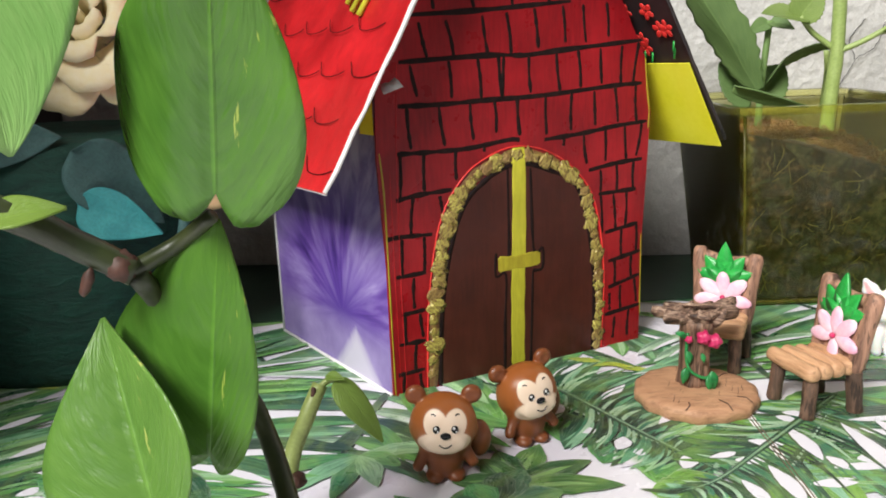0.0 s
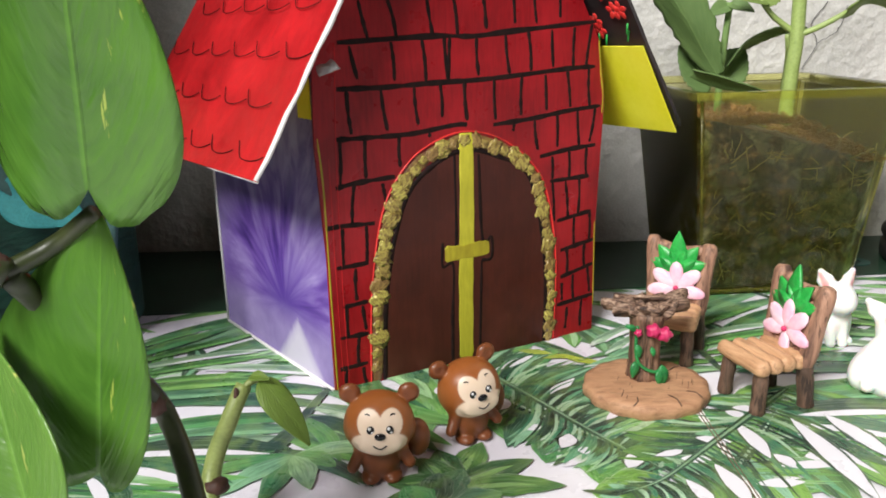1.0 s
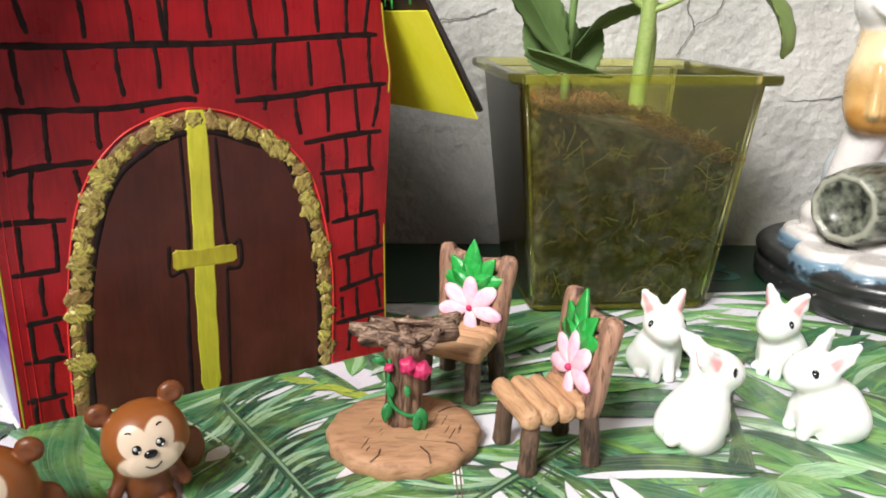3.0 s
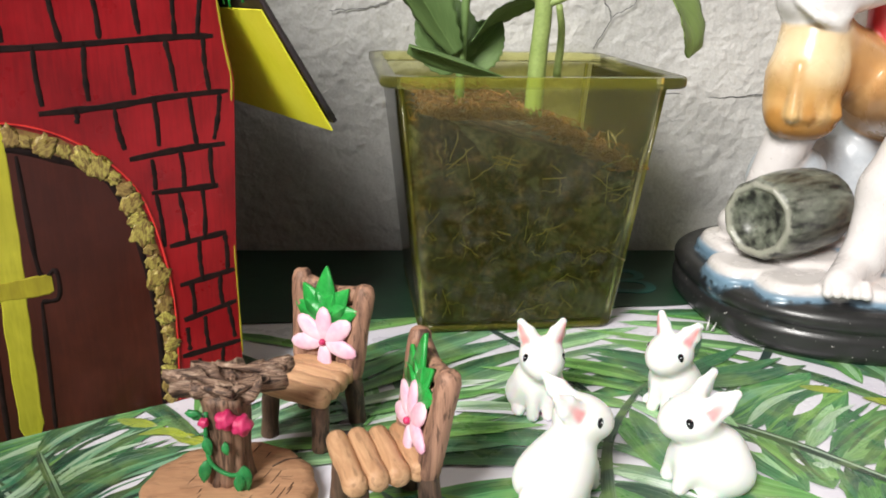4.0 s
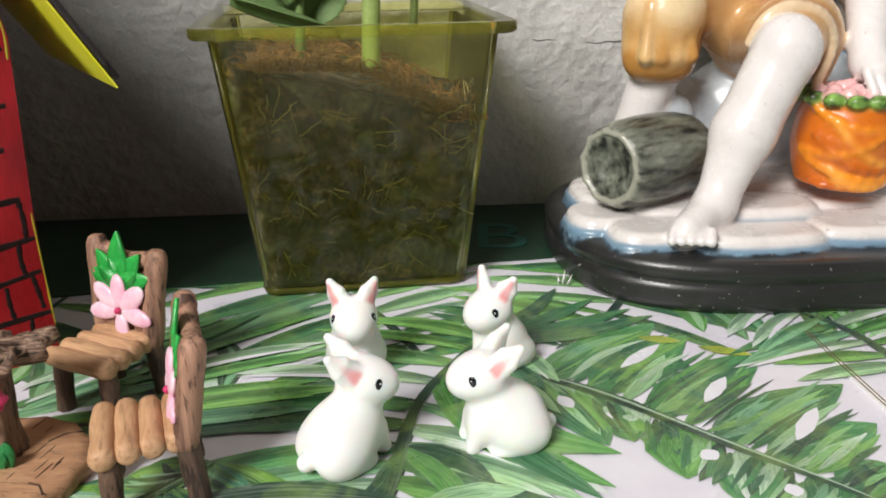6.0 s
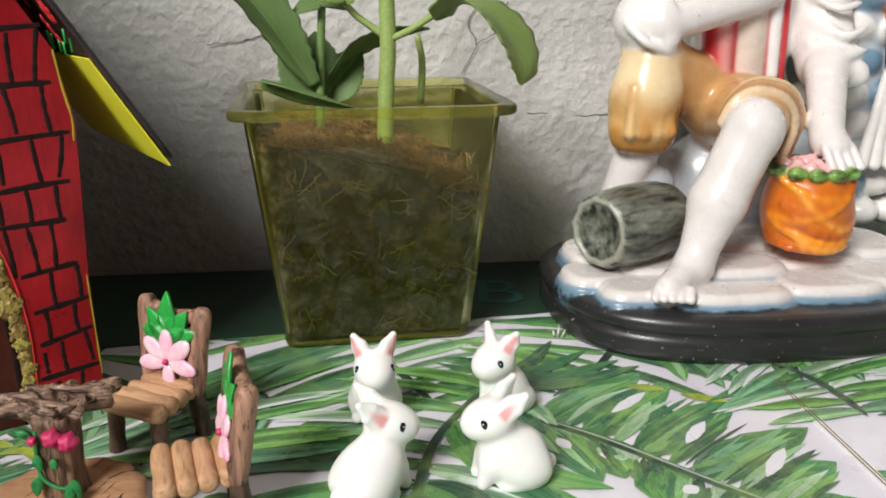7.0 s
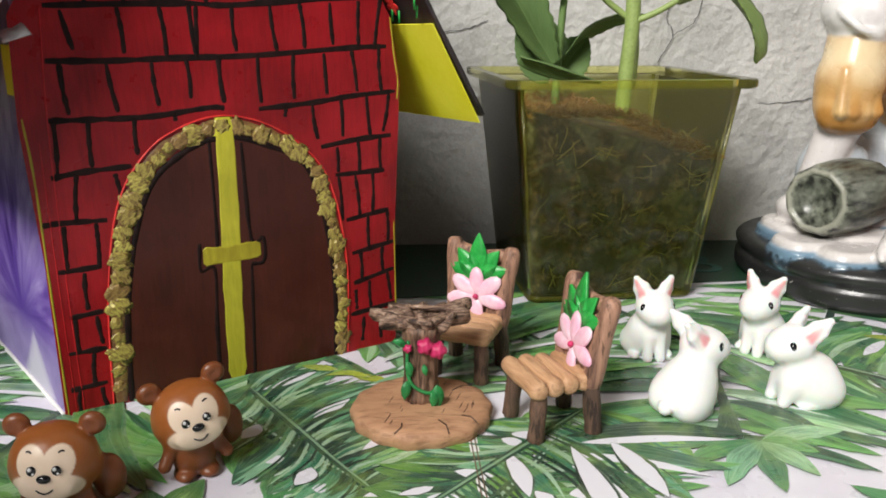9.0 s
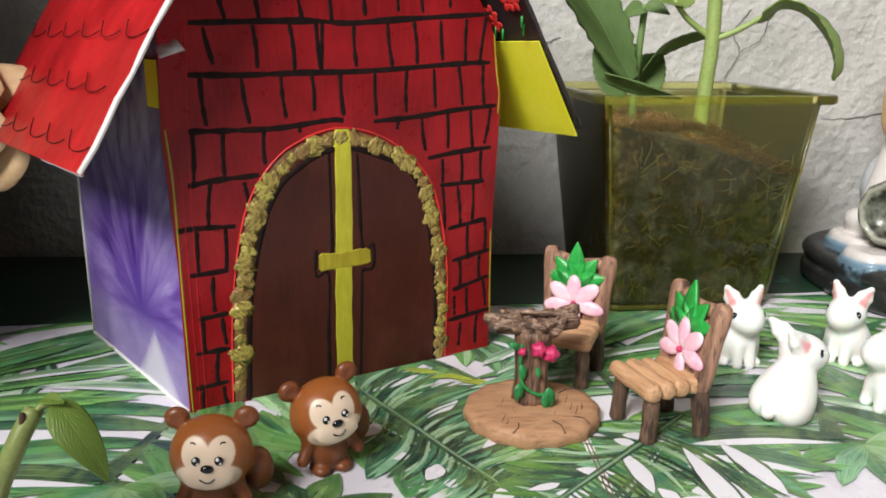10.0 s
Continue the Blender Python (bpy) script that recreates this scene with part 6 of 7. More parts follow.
def build_table():
    t = thing("miniature_table", pose(0.0925, 0.2835, 0), "resin driftwood table on a round tan log base with pink roses", "table")
    bm = bmesh.new()
    seg = 56
    rings = []
    for r, z in ((0.0208, 0.0), (0.0216, 0.0010), (0.0218, 0.0034), (0.0210, 0.0050), (0.0185, 0.0056), (0.008, 0.0058)):
        ring = []
        for k in range(seg):
            a = 2 * math.pi * k / seg
            q = r * (1 + (0.022 * math.cos(k * math.pi * 0.5) if z < 0.0052 else 0.0) + 0.02 * noise.noise(Vector((math.cos(a) * 2, math.sin(a) * 2, 0))))
            ring.append((q * math.cos(a), q * math.sin(a) * 0.96, z))
        rings.append(ring)
    loft(bm, rings)
    part("base", bm, DISC_WOOD, t, "round tan log slice with a scalloped bark edge")
    bm = bmesh.new()
    random.seed(5)
    for i in range(16):
        a, r0 = random.random() * 6.28, 0.007 + 0.010 * random.random()
        x, y = r0 * math.cos(a), r0 * math.sin(a)
        ln = 0.001 + 0.002 * random.random()
        tube(bm, [(x - ln * 0.4, y - ln, 0.0057), (x, y, 0.00585), (x + ln * 0.3, y + ln, 0.0057)], 0.00011, 4)
    for ang, r0, r1 in ((-70, 0.0205, 0.013), (-40, 0.0205, 0.015), (-115, 0.0205, 0.015), (35, 0.0205, 0.012)):
        a = radians(ang)
        tube(bm, [(r0 * math.cos(a), r0 * math.sin(a), 0.0051), ((r0 + r1) / 2 * math.cos(a + 0.05), (r0 + r1) / 2 * math.sin(a + 0.05), 0.0058), (r1 * math.cos(a), r1 * math.sin(a), 0.0058)], 0.00022, 4)
    part("grain_cuts", bm, LEG_WOOD, t, "small dark cuts in the wood")
    bm = bmesh.new()
    seg, rings = 44, []
    for k in range(12):
        z = 0.0050 + 0.0250 * k / 11
        flare = 1.0 + 0.22 * (1 - k / 11) ** 3 + 0.30 * (k / 11) ** 4
        ring = []
        for i in range(seg):
            a = 2 * math.pi * i / seg
            r = 0.0048 * flare * (1 + 0.16 * abs(math.sin(a * 5.5 + 0.5 * math.sin(z * 260))) - 0.08 + 0.10 * noise.noise(Vector((math.cos(a) * 2, math.sin(a) * 2, z * 120))))
            ring.append((r * math.cos(a), 0.0036 + r * math.sin(a), z))
        rings.append(ring)
    loft(bm, rings)
    part("trunk", bm, TRUNK, t, "gnarled brown trunk")
    bm = bmesh.new()
    seg = 60
    spikes = ((178, 0.0172, 10), (203, 0.0152, 8), (150, 0.0130, 10), (112, 0.0118, 10), (84, 0.0128, 8), (20, 0.0165, 11), (-4, 0.0150, 8), (-40, 0.0112, 14), (-90, 0.0098, 20), (-135, 0.0118, 12), (52, 0.0122, 10))
    rings = []
    for sc, z in ((0.55, 0.0284), (0.93, 0.0296), (1.0, 0.0312), (0.97, 0.0337), (0.84, 0.0330), (0.66, 0.0310), (0.3, 0.0304)):
        ring = []
        for k in range(seg):
            ang = 360 * k / seg
            r = 0.0082
            for sa, sr, sw in spikes:
                dlt = (ang - sa + 180) % 360 - 180
                r = max(r, 0.0080 + (sr - 0.0080) * math.exp(-(dlt / sw) ** 2))
            a = radians(ang)
            wob = 0.0012 * noise.noise(Vector((math.cos(a) * 3, math.sin(a) * 3, 2)))
            up = 0.0034 * noise.noise(Vector((math.cos(a) * 2.6, math.sin(a) * 2.6, 8))) * sc
            ring.append((0.001 + r * sc * math.cos(a), 0.006 + (r * sc + wob) * math.sin(a) * 0.86, z + wob * 0.8 + up))
        rings.append(ring)
    loft(bm, rings)
    part("tabletop", bm, DRIFT, t, "jagged driftwood slab table top")
    for x0, y0, x1, y1 in ((-0.014, 0.004, -0.003, -0.004), (-0.012, 0.001, 0.002, -0.006), (0.012, 0.004, 0.002, -0.004), (-0.006, 0.010, 0.010, 0.006)):
        part("bark_ridge", tube(bmesh.new(), smooth_line([(x0 + 0.001, y0 + 0.003, 0.0324), ((x0 + x1) / 2 + 0.001, (y0 + y1) / 2 + 0.002, 0.0328), (x1 + 0.001, y1 + 0.003, 0.0322)], 5), [0.0006, 0.0011], 8, 0.3), DRIFT, t)
    for x, z, r in ((0.0010, 0.0252, 0.0025), (0.0048, 0.0238, 0.0026), (-0.0042, 0.0246, 0.0013)):
        bm = bmesh.new()
        bmesh.ops.create_icosphere(bm, subdivisions=3, radius=r)
        for v in bm.verts:
            a = math.atan2(v.co.z, v.co.x)
            v.co *= 1 + 0.13 * math.sin(a * 5 + v.co.length * 3000) + 0.10 * noise.noise(v.co * 1400)
        ob = part("rose", bm, MAGENTA, t, "small magenta rose")
        ob.location = (x, -0.0028, z)
    bm = bmesh.new()
    tube(bm, smooth_line([(-0.0040, -0.0006, 0.0262), (-0.0044, -0.0012, 0.0175), (-0.0030, -0.0022, 0.0125), (0.0015, -0.0030, 0.0100), (0.0045, -0.0020, 0.0105)], 6), 0.0006, 6)
    for c, d, ln in (((-0.0045, -0.0015, 0.0135), (-0.15, 0, -1), 0.0062), ((-0.0042, -0.0015, 0.020), (0.2, 0, -1), 0.005), ((-0.0046, -0.001, 0.0250), (-0.8, 0, 0.5), 0.0042), ((0.0045, -0.0025, 0.0125), (0.1, 0, -1), 0.0075), ((0.0035, -0.0028, 0.0105), (0.0, 0, -1), 0.0055), ((0.0005, -0.003, 0.0195), (0.2, 0, -1), 0.0036), ((-0.0052, -0.001, 0.0262), (-1, 0, 0.1), 0.0036)):
        painted_leaf(bm, c, d, ln, ln * 0.5, (0, -1, 0.1))
    part("vine", bm, VINE_PAINT, t, "green creeping vine with leaves")
    return t


build_table()


# ---- white rabbits ----
RW, RP = (0.88, 0.88, 0.86), (0.80, 0.26, 0.27)


def build_rabbit(style, turn=0.0):
    """Looks along -y. style: upright with its forepaws down, or lying with a long back."""
    if style == "upright":
        head = Vector((0, -0.0045, 0.0200))
        pr = [ell((0, 0.0010, 0.0072), (0.0082, 0.0080, 0.0084), RW, 0.004), ell((0, -0.002, 0.0115), (0.0064, 0.0060, 0.0072), RW, 0.004),
              ell((-0.0056, 0.0030, 0.0044), (0.0036, 0.0062, 0.0046), RW, 0.002), ell((0.0056, 0.0030, 0.0044), (0.0036, 0.0062, 0.0046), RW, 0.002),
              rod((-0.0022, -0.0062, 0.0090), (-0.0024, -0.0074, 0.0016), 0.0020, 0.0019, RW, 0.0012), rod((0.0022, -0.0062, 0.0090), (0.0024, -0.0074, 0.0016), 0.0020, 0.0019, RW, 0.0012),
              ell((-0.0062, -0.003, 0.0014), (0.0020, 0.0034, 0.0015), RW, 0.001), ell((0.0062, -0.003, 0.0014), (0.0020, 0.0034, 0.0015), RW, 0.001), ell((0, 0.0095, 0.0045), 0.0022, RW, 0.001)]
    else:
        head = Vector((0, -0.0056, 0.0208))
        pr = [ell((0, 0.0020, 0.0078), (0.0090, 0.0092, 0.0094), RW, 0.004), ell((0, -0.0030, 0.0110), (0.0064, 0.0062, 0.0085), RW, 0.0045),
              ell((-0.0050, 0.0046, 0.0050), (0.0044, 0.0066, 0.0054), RW, 0.004), ell((0.0050, 0.0046, 0.0050), (0.0044, 0.0066, 0.0054), RW, 0.004),
              rod((-0.0030, -0.0068, 0.0070), (-0.0034, -0.0086, 0.0018), 0.0026, 0.0020, RW, 0.003), rod((0.0030, -0.0068, 0.0070), (0.0034, -0.0086, 0.0018), 0.0026, 0.0020, RW, 0.003),
              ell((-0.0058, -0.0010, 0.0014), (0.0022, 0.0036, 0.0015), RW, 0.002), ell((0.0058, -0.0010, 0.0014), (0.0022, 0.0036, 0.0015), RW, 0.002), ell((0, 0.0120, 0.0046), 0.0024, RW, 0.001)]
    spin = Matrix.Rotation(radians(turn), 3, "Z")
    pr += [ell(head, (0.0069, 0.0068, 0.0061), RW, 0.002), ell(head + spin @ Vector((0, -0.0046, -0.0014)), (0.0043, 0.0042, 0.0039), RW, 0.004),
           rod(head + Vector((0, 0.0012, -0.003)), head + Vector((0, 0.003, -0.008)), 0.0044, 0.0052, RW, 0.003)]
    for sx in (-1, 1):
        if style == "upright":
            a, b, f, lo, hi, pink = (0.0030, 0.0014, 0.0036), (0.0064, 0.0030, 0.0100), Vector((sx * 0.70, -0.8, 0)), 0.10, 0.90, 0.0013
        else:
            a, b, f, lo, hi, pink = (0.0038, 0.0024, 0.0030), (0.0060, 0.0080, 0.0090), Vector((sx * 1.0, -0.50, 0.2)), 0.02, 0.55, 0.0013
        a, b, f = head + spin @ Vector((sx * a[0], a[1], a[2])), head + spin @ Vector((sx * b[0], b[1], b[2])), spin @ f
        d = (b - a).normalized()
        f = (f - d * f.dot(d)).normalized()
        w = d.cross(f)
        for e in (-1, 0, 1):
            pr.append(rod(a + w * e * 0.0015, a.lerp(b, 0.5) + w * e * 0.0015, 0.0020, 0.0016, RW, 0.0012))
            pr.append(rod(a.lerp(b, 0.5) + w * e * 0.0015, b + w * e * 0.0002, 0.0016, 0.0009, RW, 0.0006))
        for e in (-0.5, 0.5):
            pr.append(rod(a.lerp(b, lo) + f * 0.00150 + w * e * 0.0014, a.lerp(b, hi) + f * 0.00090 + w * e * 0.0002, pink * 0.8, 0.0005, RP, 0.0003))
    me, _ = figure("rabbit", pr, 0.00042, 0.0, 0.00025)
    extra = []
    for sx in (-1, 1):
        c = head + spin @ Vector((sx * 0.0053, -0.0036, 0.0010))
        n = spin @ Vector((sx * 0.9, -0.62, 0.1)).normalized()
        rot = Matrix((n, Vector((0, 0, 1)).cross(n).normalized(), n.cross(Vector((0, 0, 1)).cross(n).normalized()))).transposed()
        extra.append((ball(bmesh.new(), c + n * 0.0003, (0.0005, 0.00120, 0.00165), rot), 1, (0, 0, 0)))
        # the eye's glint, modelled as a tiny white ball
        extra.append((ball(bmesh.new(), c + n * 0.00075 + Vector((0, 0, 0.0005)), 0.00018), 2, (1, 1, 1)))
    return join_mesh("rabbit", me, extra)


for style, turn, spots in (("upright", 0, ((0.1780, 0.3290, 0.02, -1.0), (0.2215, 0.3292, -0.78, -0.62))), ("lying", -34, ((0.1768, 0.2843, 0.80, 0.60),)), ("lying", 0, ((0.2162, 0.2880, -0.97, -0.12),))):
    me = build_rabbit(style, turn)
    for m in (RESIN, EYE_BLACK, EYE_WHITE):
        me.materials.append(m.m)
    me.polygons.foreach_set("use_smooth", [True] * len(me.polygons))
    for x, y, fx, fy in spots:
        ob = new("rabbit_figurine", me)
        ob.matrix_world = heading(x, y, fx, fy)
        tagged(ob, "small glossy white resin rabbit with pink inner ears sitting up" if style == "upright" else "small glossy white resin rabbit crouching with its head turned up", "figurine", "rabbits on the table")


# ---- brown bears ----
BB, BC, BD = (0.33, 0.102, 0.024), (0.86, 0.68, 0.52), (0.19, 0.056, 0.017)


def build_bear(tilt):
    hd = Vector((0, 0.0010, 0.0190))
    roll = Matrix.Rotation(radians(tilt), 3, "Y")

    def t(p):
        return hd + roll @ (Vector(p) - hd)

    pr = [ell((0, 0, 0.0064), (0.0062, 0.0056, 0.0066), BD, 0.002), ell((-0.0032, -0.0022, 0.0016), (0.0030, 0.0042, 0.0020), BD, 0.001), ell((0.0032, -0.0022, 0.0016), (0.0030, 0.0042, 0.0020), BD, 0.001),
          rod((-0.0056, -0.0012, 0.0105), (-0.0085, -0.003, 0.0055), 0.0019, 0.0018, BD, 0.001), rod((0.0056, -0.0012, 0.0105), (0.0085, -0.003, 0.0060), 0.0019, 0.0018, BD, 0.001),
          ell((0.0112, 0.0045, 0.0100), (0.0042, 0.0036, 0.0062), BD, 0.001),
          ell(hd, (0.0101, 0.0088, 0.0084), BB, 0.002, roll), ell(t((0, 0.001, 0.0157)), (0.0102, 0.0086, 0.0066), BB, 0.003, roll)]
    for sx in (-1, 1):
        pr.append(ell(t((sx * 0.0088, 0.0028, 0.0265)), (0.0033, 0.0020, 0.0031), BD, 0.0008, roll))
        pr.append(ell(t((sx * 0.0088, 0.0002, 0.0267)), (0.0022, 0.0012, 0.0021), BD, 0.0004, roll, True))
    pr.append(ell(t((0, -0.0070, 0.0143)), (0.0060, 0.0012, 0.0030), BC, 0.002, roll))
    me, v = figure("bear", pr, 0.00042, 0.0, 0.0004)
    # the cream mask: two brows, a waist and a broad muzzle, told by the side and height on the face
    local = np.array([tuple(roll.inverted() @ (Vector(p) - hd)) for p in v])
    x, y, z = local[:, 0], local[:, 1], local[:, 2]

    def oval(cx, cz, rx, rz):
        return 1 - np.sqrt(((np.abs(x) - cx) / rx) ** 2 + ((z - cz) / rz) ** 2)

    f = np.maximum(np.maximum(oval(0.0030, 0.0018, 0.0036, 0.0042), oval(0.0020, -0.0046, 0.0062, 0.0042)), oval(0.0, -0.001, 0.0044, 0.0030))
    w = np.clip(f * 14 + 0.5, 0, 1) * (y < -0.0030)
    old = np.zeros(len(v) * 4, dtype=np.float32)
    me.color_attributes["paint"].data.foreach_get("color", old)
    old = old.reshape(-1, 4)
    old[:, :3] = old[:, :3] * (1 - w[:, None]) + np.array(BC) * w[:, None]
    me.color_attributes["paint"].data.foreach_set("color", old.ravel())

    def skin(px, pz):
        near = (local[:, 0] - px) ** 2 + (local[:, 2] - pz) ** 2 + np.where(y > -0.002, 1, 0)
        return hd + roll @ Vector((px, float(y[int(np.argmin(near))]) - 0.0001, pz))

    extra = []
    for sx in (-1, 1):
        c = skin(sx * 0.0028, 0.0006)
        extra.append((ball(bmesh.new(), c, (0.00115, 0.0005, 0.00130), roll), 1, (0, 0, 0)))
        extra.append((ball(bmesh.new(), c + roll @ Vector((-0.0003, -0.0004, 0.0006)), (0.00045, 0.00025, 0.0005), roll), 2, (1, 1, 1)))
        extra.append((ball(bmesh.new(), c + roll @ Vector((0.0004, -0.0004, -0.0005)), (0.0003, 0.0002, 0.0003), roll), 2, (1, 1, 1)))
        brow = [skin(sx * (0.0030 + 0.0013 * k / 4), 0.0040 + 0.0007 * math.sin(math.pi * (0.2 + 0.55 * k / 4))) for k in range(5)]
        extra.append((tube(bmesh.new(), brow, 0.00022, 5), 1, (0, 0, 0)))
    extra.append((ball(bmesh.new(), skin(0, -0.0012), (0.0017, 0.0009, 0.0011), roll), 1, (0, 0, 0)))
    smile = [skin(-0.0019 + 0.0038 * k / 10, -0.0040 - 0.0011 * math.sin(math.pi * k / 10)) for k in range(11)]
    extra.append((tube(bmesh.new(), smile, 0.00022, 5), 1, (0, 0, 0)))
    return join_mesh("bear", me, extra)


for x, y, fx, fy, tilt, text in ((0.0026, 0.2345, 0.10, -1.0, 3, "small brown vinyl bear with a cream face, standing upright"), (0.0295, 0.2565, 0.44, -0.90, -9, "small brown vinyl bear with a cream face, its head tilted")):
    me = build_bear(tilt)
    for m in (VINYL, EYE_BLACK, EYE_WHITE):
        me.materials.append(m.m)
    me.polygons.foreach_set("use_smooth", [True] * len(me.polygons))
    ob = new("bear_figurine", me)
    ob.matrix_world = heading(x, y, fx, fy) @ Matrix.Scale(0.97, 4)
    tagged(ob, text, "figurine", "bears before the house")


# ---- ceramic statue on its black base ----
def build_statue():
    S, TR, TD, RD, WH = (0.74, 0.70, 0.69), (0.55, 0.31, 0.125), (0.26, 0.115, 0.04), (0.60, 0.03, 0.04), (0.80, 0.78, 0.76)
    BK, GR, OR, BL, ST, PK, GN = (0.012, 0.011, 0.010), (0.13, 0.14, 0.11), (0.62, 0.15, 0.012), (0.16, 0.27, 0.37), (0.72, 0.68, 0.66), (0.80, 0.46, 0.46), (0.16, 0.30, 0.06)
    pr = []
    cx, cy = 0.338, 0.412
    # black base, a rounded oval plinth with a lip
    pr.append(plinth((cx, cy, 0.0), 0.0838, 0.0620, 0.0, 0.0120, 0.004, BK, 0.003))
    pr.append(plinth((cx, cy, 0.0), 0.0840, 0.0625, 0.0110, 0.0195, 0.0042, BK, 0.002))
    # pale paving stones with blue joints
    for x, y, rx, ry, z in ((0.266, 0.394, 0.014, 0.014, 0.0200), (0.281, 0.375, 0.017, 0.013, 0.0195), (0.318, 0.367, 0.025, 0.013, 0.0195), (0.326, 0.388, 0.024, 0.014, 0.0235), (0.362, 0.372, 0.024, 0.014, 0.0200), (0.292, 0.398, 0.018, 0.014, 0.0215), (0.392, 0.380, 0.020, 0.016, 0.0205), (0.365, 0.405, 0.028, 0.02, 0.0225), (0.400, 0.415, 0.018, 0.022, 0.024), (0.275, 0.42, 0.016, 0.02, 0.022), (0.33, 0.43, 0.05, 0.025, 0.025)):
        x, y = cx + (x - cx) * 0.945, cy + (y - cy) * 0.90
        pr.append(plinth((x, y, 0.0), rx * 1.02, ry * 1.0, 0.012, z + 0.0020, 0.0016, BL, 0.0008))
        pr.append(plinth((x + 0.0005, y + 0.0005, 0.0), rx * 0.95, ry * 0.92, 0.012, z + 0.0056, 0.0032, ST, 0.0006))
    # rocks he sits on, and the stone wall behind with its white fall
    for x, y, z, r in ((0.345, 0.452, 0.045, 0.030), (0.312, 0.448, 0.045, 0.022), (0.375, 0.45, 0.05, 0.026), (0.303, 0.43, 0.052, 0.012)):
        pr.append(ell((x, y, z), (r, r * 0.7, r), (0.52, 0.56, 0.60), 0.004))
    random.seed(6)
    for row in range(9):
        for i in range(4):
            x = 0.388 + 0.016 * i + (0.006 if row % 2 else 0)
            z = 0.032 + 0.0145 * row
            pr.append(ell((x, 0.452 + 0.002 * random.random(), z), (0.0092, 0.010, 0.0072), WH if random.random() < 0.8 else BL, 0.0015))
    pr.append(rod((0.412, 0.459, 0.03), (0.412, 0.459, 0.15), 0.012, 0.012, (0.42, 0.47, 0.52), 0.004))
    for i in range(6):
        pr.append(rod((0.417 + 0.0012 * i, 0.441, 0.105), (0.409 + 0.0065 * i, 0.438, 0.058), 0.0016, 0.0030, WH, 0.0015))
    pr.append(rod((0.4185, 0.440, 0.124), (0.4185, 0.438, 0.106), 0.0055, 0.0052, BK, 0.001))
    pr.append(rod((0.4175, 0.442, 0.150), (0.4175, 0.442, 0.127), 0.0040, 0.0050, OR, 0.001))
    # the leg in front: foot, shin, knee, thigh in rolled breeches
    pr += [rod((0.3010, 0.3755, 0.0290), (0.2915, 0.3660, 0.0270), 0.0068, 0.0058, S, 0.004), ell((0.3065, 0.3790, 0.0310), (0.0068, 0.0068, 0.0064), S, 0.004)]
    for i in range(5):
        pr.append(rod((0.2868 + 0.0030 * i, 0.3650 - 0.0006 * i, 0.0272), (0.2846 + 0.0032 * i, 0.3610 - 0.0006 * i, 0.0253), 0.0021, 0.0018 + 0.0002 * (i == 4), S, 0.0007))
    pr += [rod((0.3070, 0.3800, 0.0340), (0.3160, 0.3850, 0.0560), 0.0072, 0.0108, S, 0.005), rod((0.3160, 0.3850, 0.0560), (0.3290, 0.3880, 0.0840), 0.0108, 0.0112, S, 0.004),
           rod((0.3345, 0.3990, 0.0860), (0.3440, 0.4400, 0.0840), 0.0135, 0.0190, TR, 0.004), ell((0.3290, 0.3870, 0.0840), (0.0112, 0.0105, 0.0125), S, 0.002)]
    roll = smooth_line([(0.3185, 0.3945, 0.0860), (0.3225, 0.3930, 0.0945), (0.3310, 0.3925, 0.0985), (0.3430, 0.3930, 0.0950), (0.3500, 0.3960, 0.0840), (0.3480, 0.3990, 0.0700)], 4)
    for dx, dy, dz, rr, colr in ((0, 0, 0, 0.0017, (0.74, 0.56, 0.36)), (0.0016, 0.0022, 0.0004, 0.0018, (0.36, 0.16, 0.05)), (0.0034, 0.0045, 0.0010, 0.0026, TR), (0.0050, 0.0075, 0.0012, 0.0020, TD), (0.0068, 0.0105, 0.0016, 0.0030, (0.72, 0.50, 0.28))):
        for p, q in zip(roll, roll[1:]):
            pr.append(rod((p[0] + dx, p[1] + dy, p[2] + dz), (q[0] + dx, q[1] + dy, q[2] + dz), rr, rr, colr, 0.0012))
    # the far leg: bent knee with the breeches' cuff, bare shin down to the stones
    pr += [rod((0.3400, 0.4420, 0.0860), (0.3000, 0.4270, 0.1080), 0.0170, 0.0120, TR, 0.006), rod((0.3000, 0.4270, 0.1090), (0.2970, 0.4240, 0.0940), 0.0122, 0.0136, (0.80, 0.64, 0.40), 0.006), rod((0.2965, 0.4240, 0.0920), (0.2960, 0.4240, 0.0830), 0.0136, 0.0140, (0.62, 0.36, 0.13), 0.006), rod((0.2890, 0.4190, 0.0770), (0.3020, 0.4190, 0.0765), 0.0068, 0.0066, (0.50, 0.24, 0.06), 0.006), rod((0.3130, 0.4280, 0.1000), (0.3080, 0.4240, 0.0800), 0.0040, 0.0040, TD, 0.004),
           rod((0.2970, 0.4280, 0.0700), (0.2880, 0.4300, 0.0400), 0.0098, 0.0080, S, 0.003), ell((0.279, 0.422, 0.033), (0.010, 0.012, 0.007), S, 0.003)]
    for i in range(4):
        pr.append(rod((0.2885 + 0.0055 * i, 0.4135 + 0.001 * i, 0.098 - 0.003 * i), (0.287 + 0.0060 * i, 0.4105 + 0.0006 * i, 0.0795), 0.0008, 0.0026, (0.50, 0.25, 0.07) if i % 2 else (0.66, 0.42, 0.18), 0.0030))
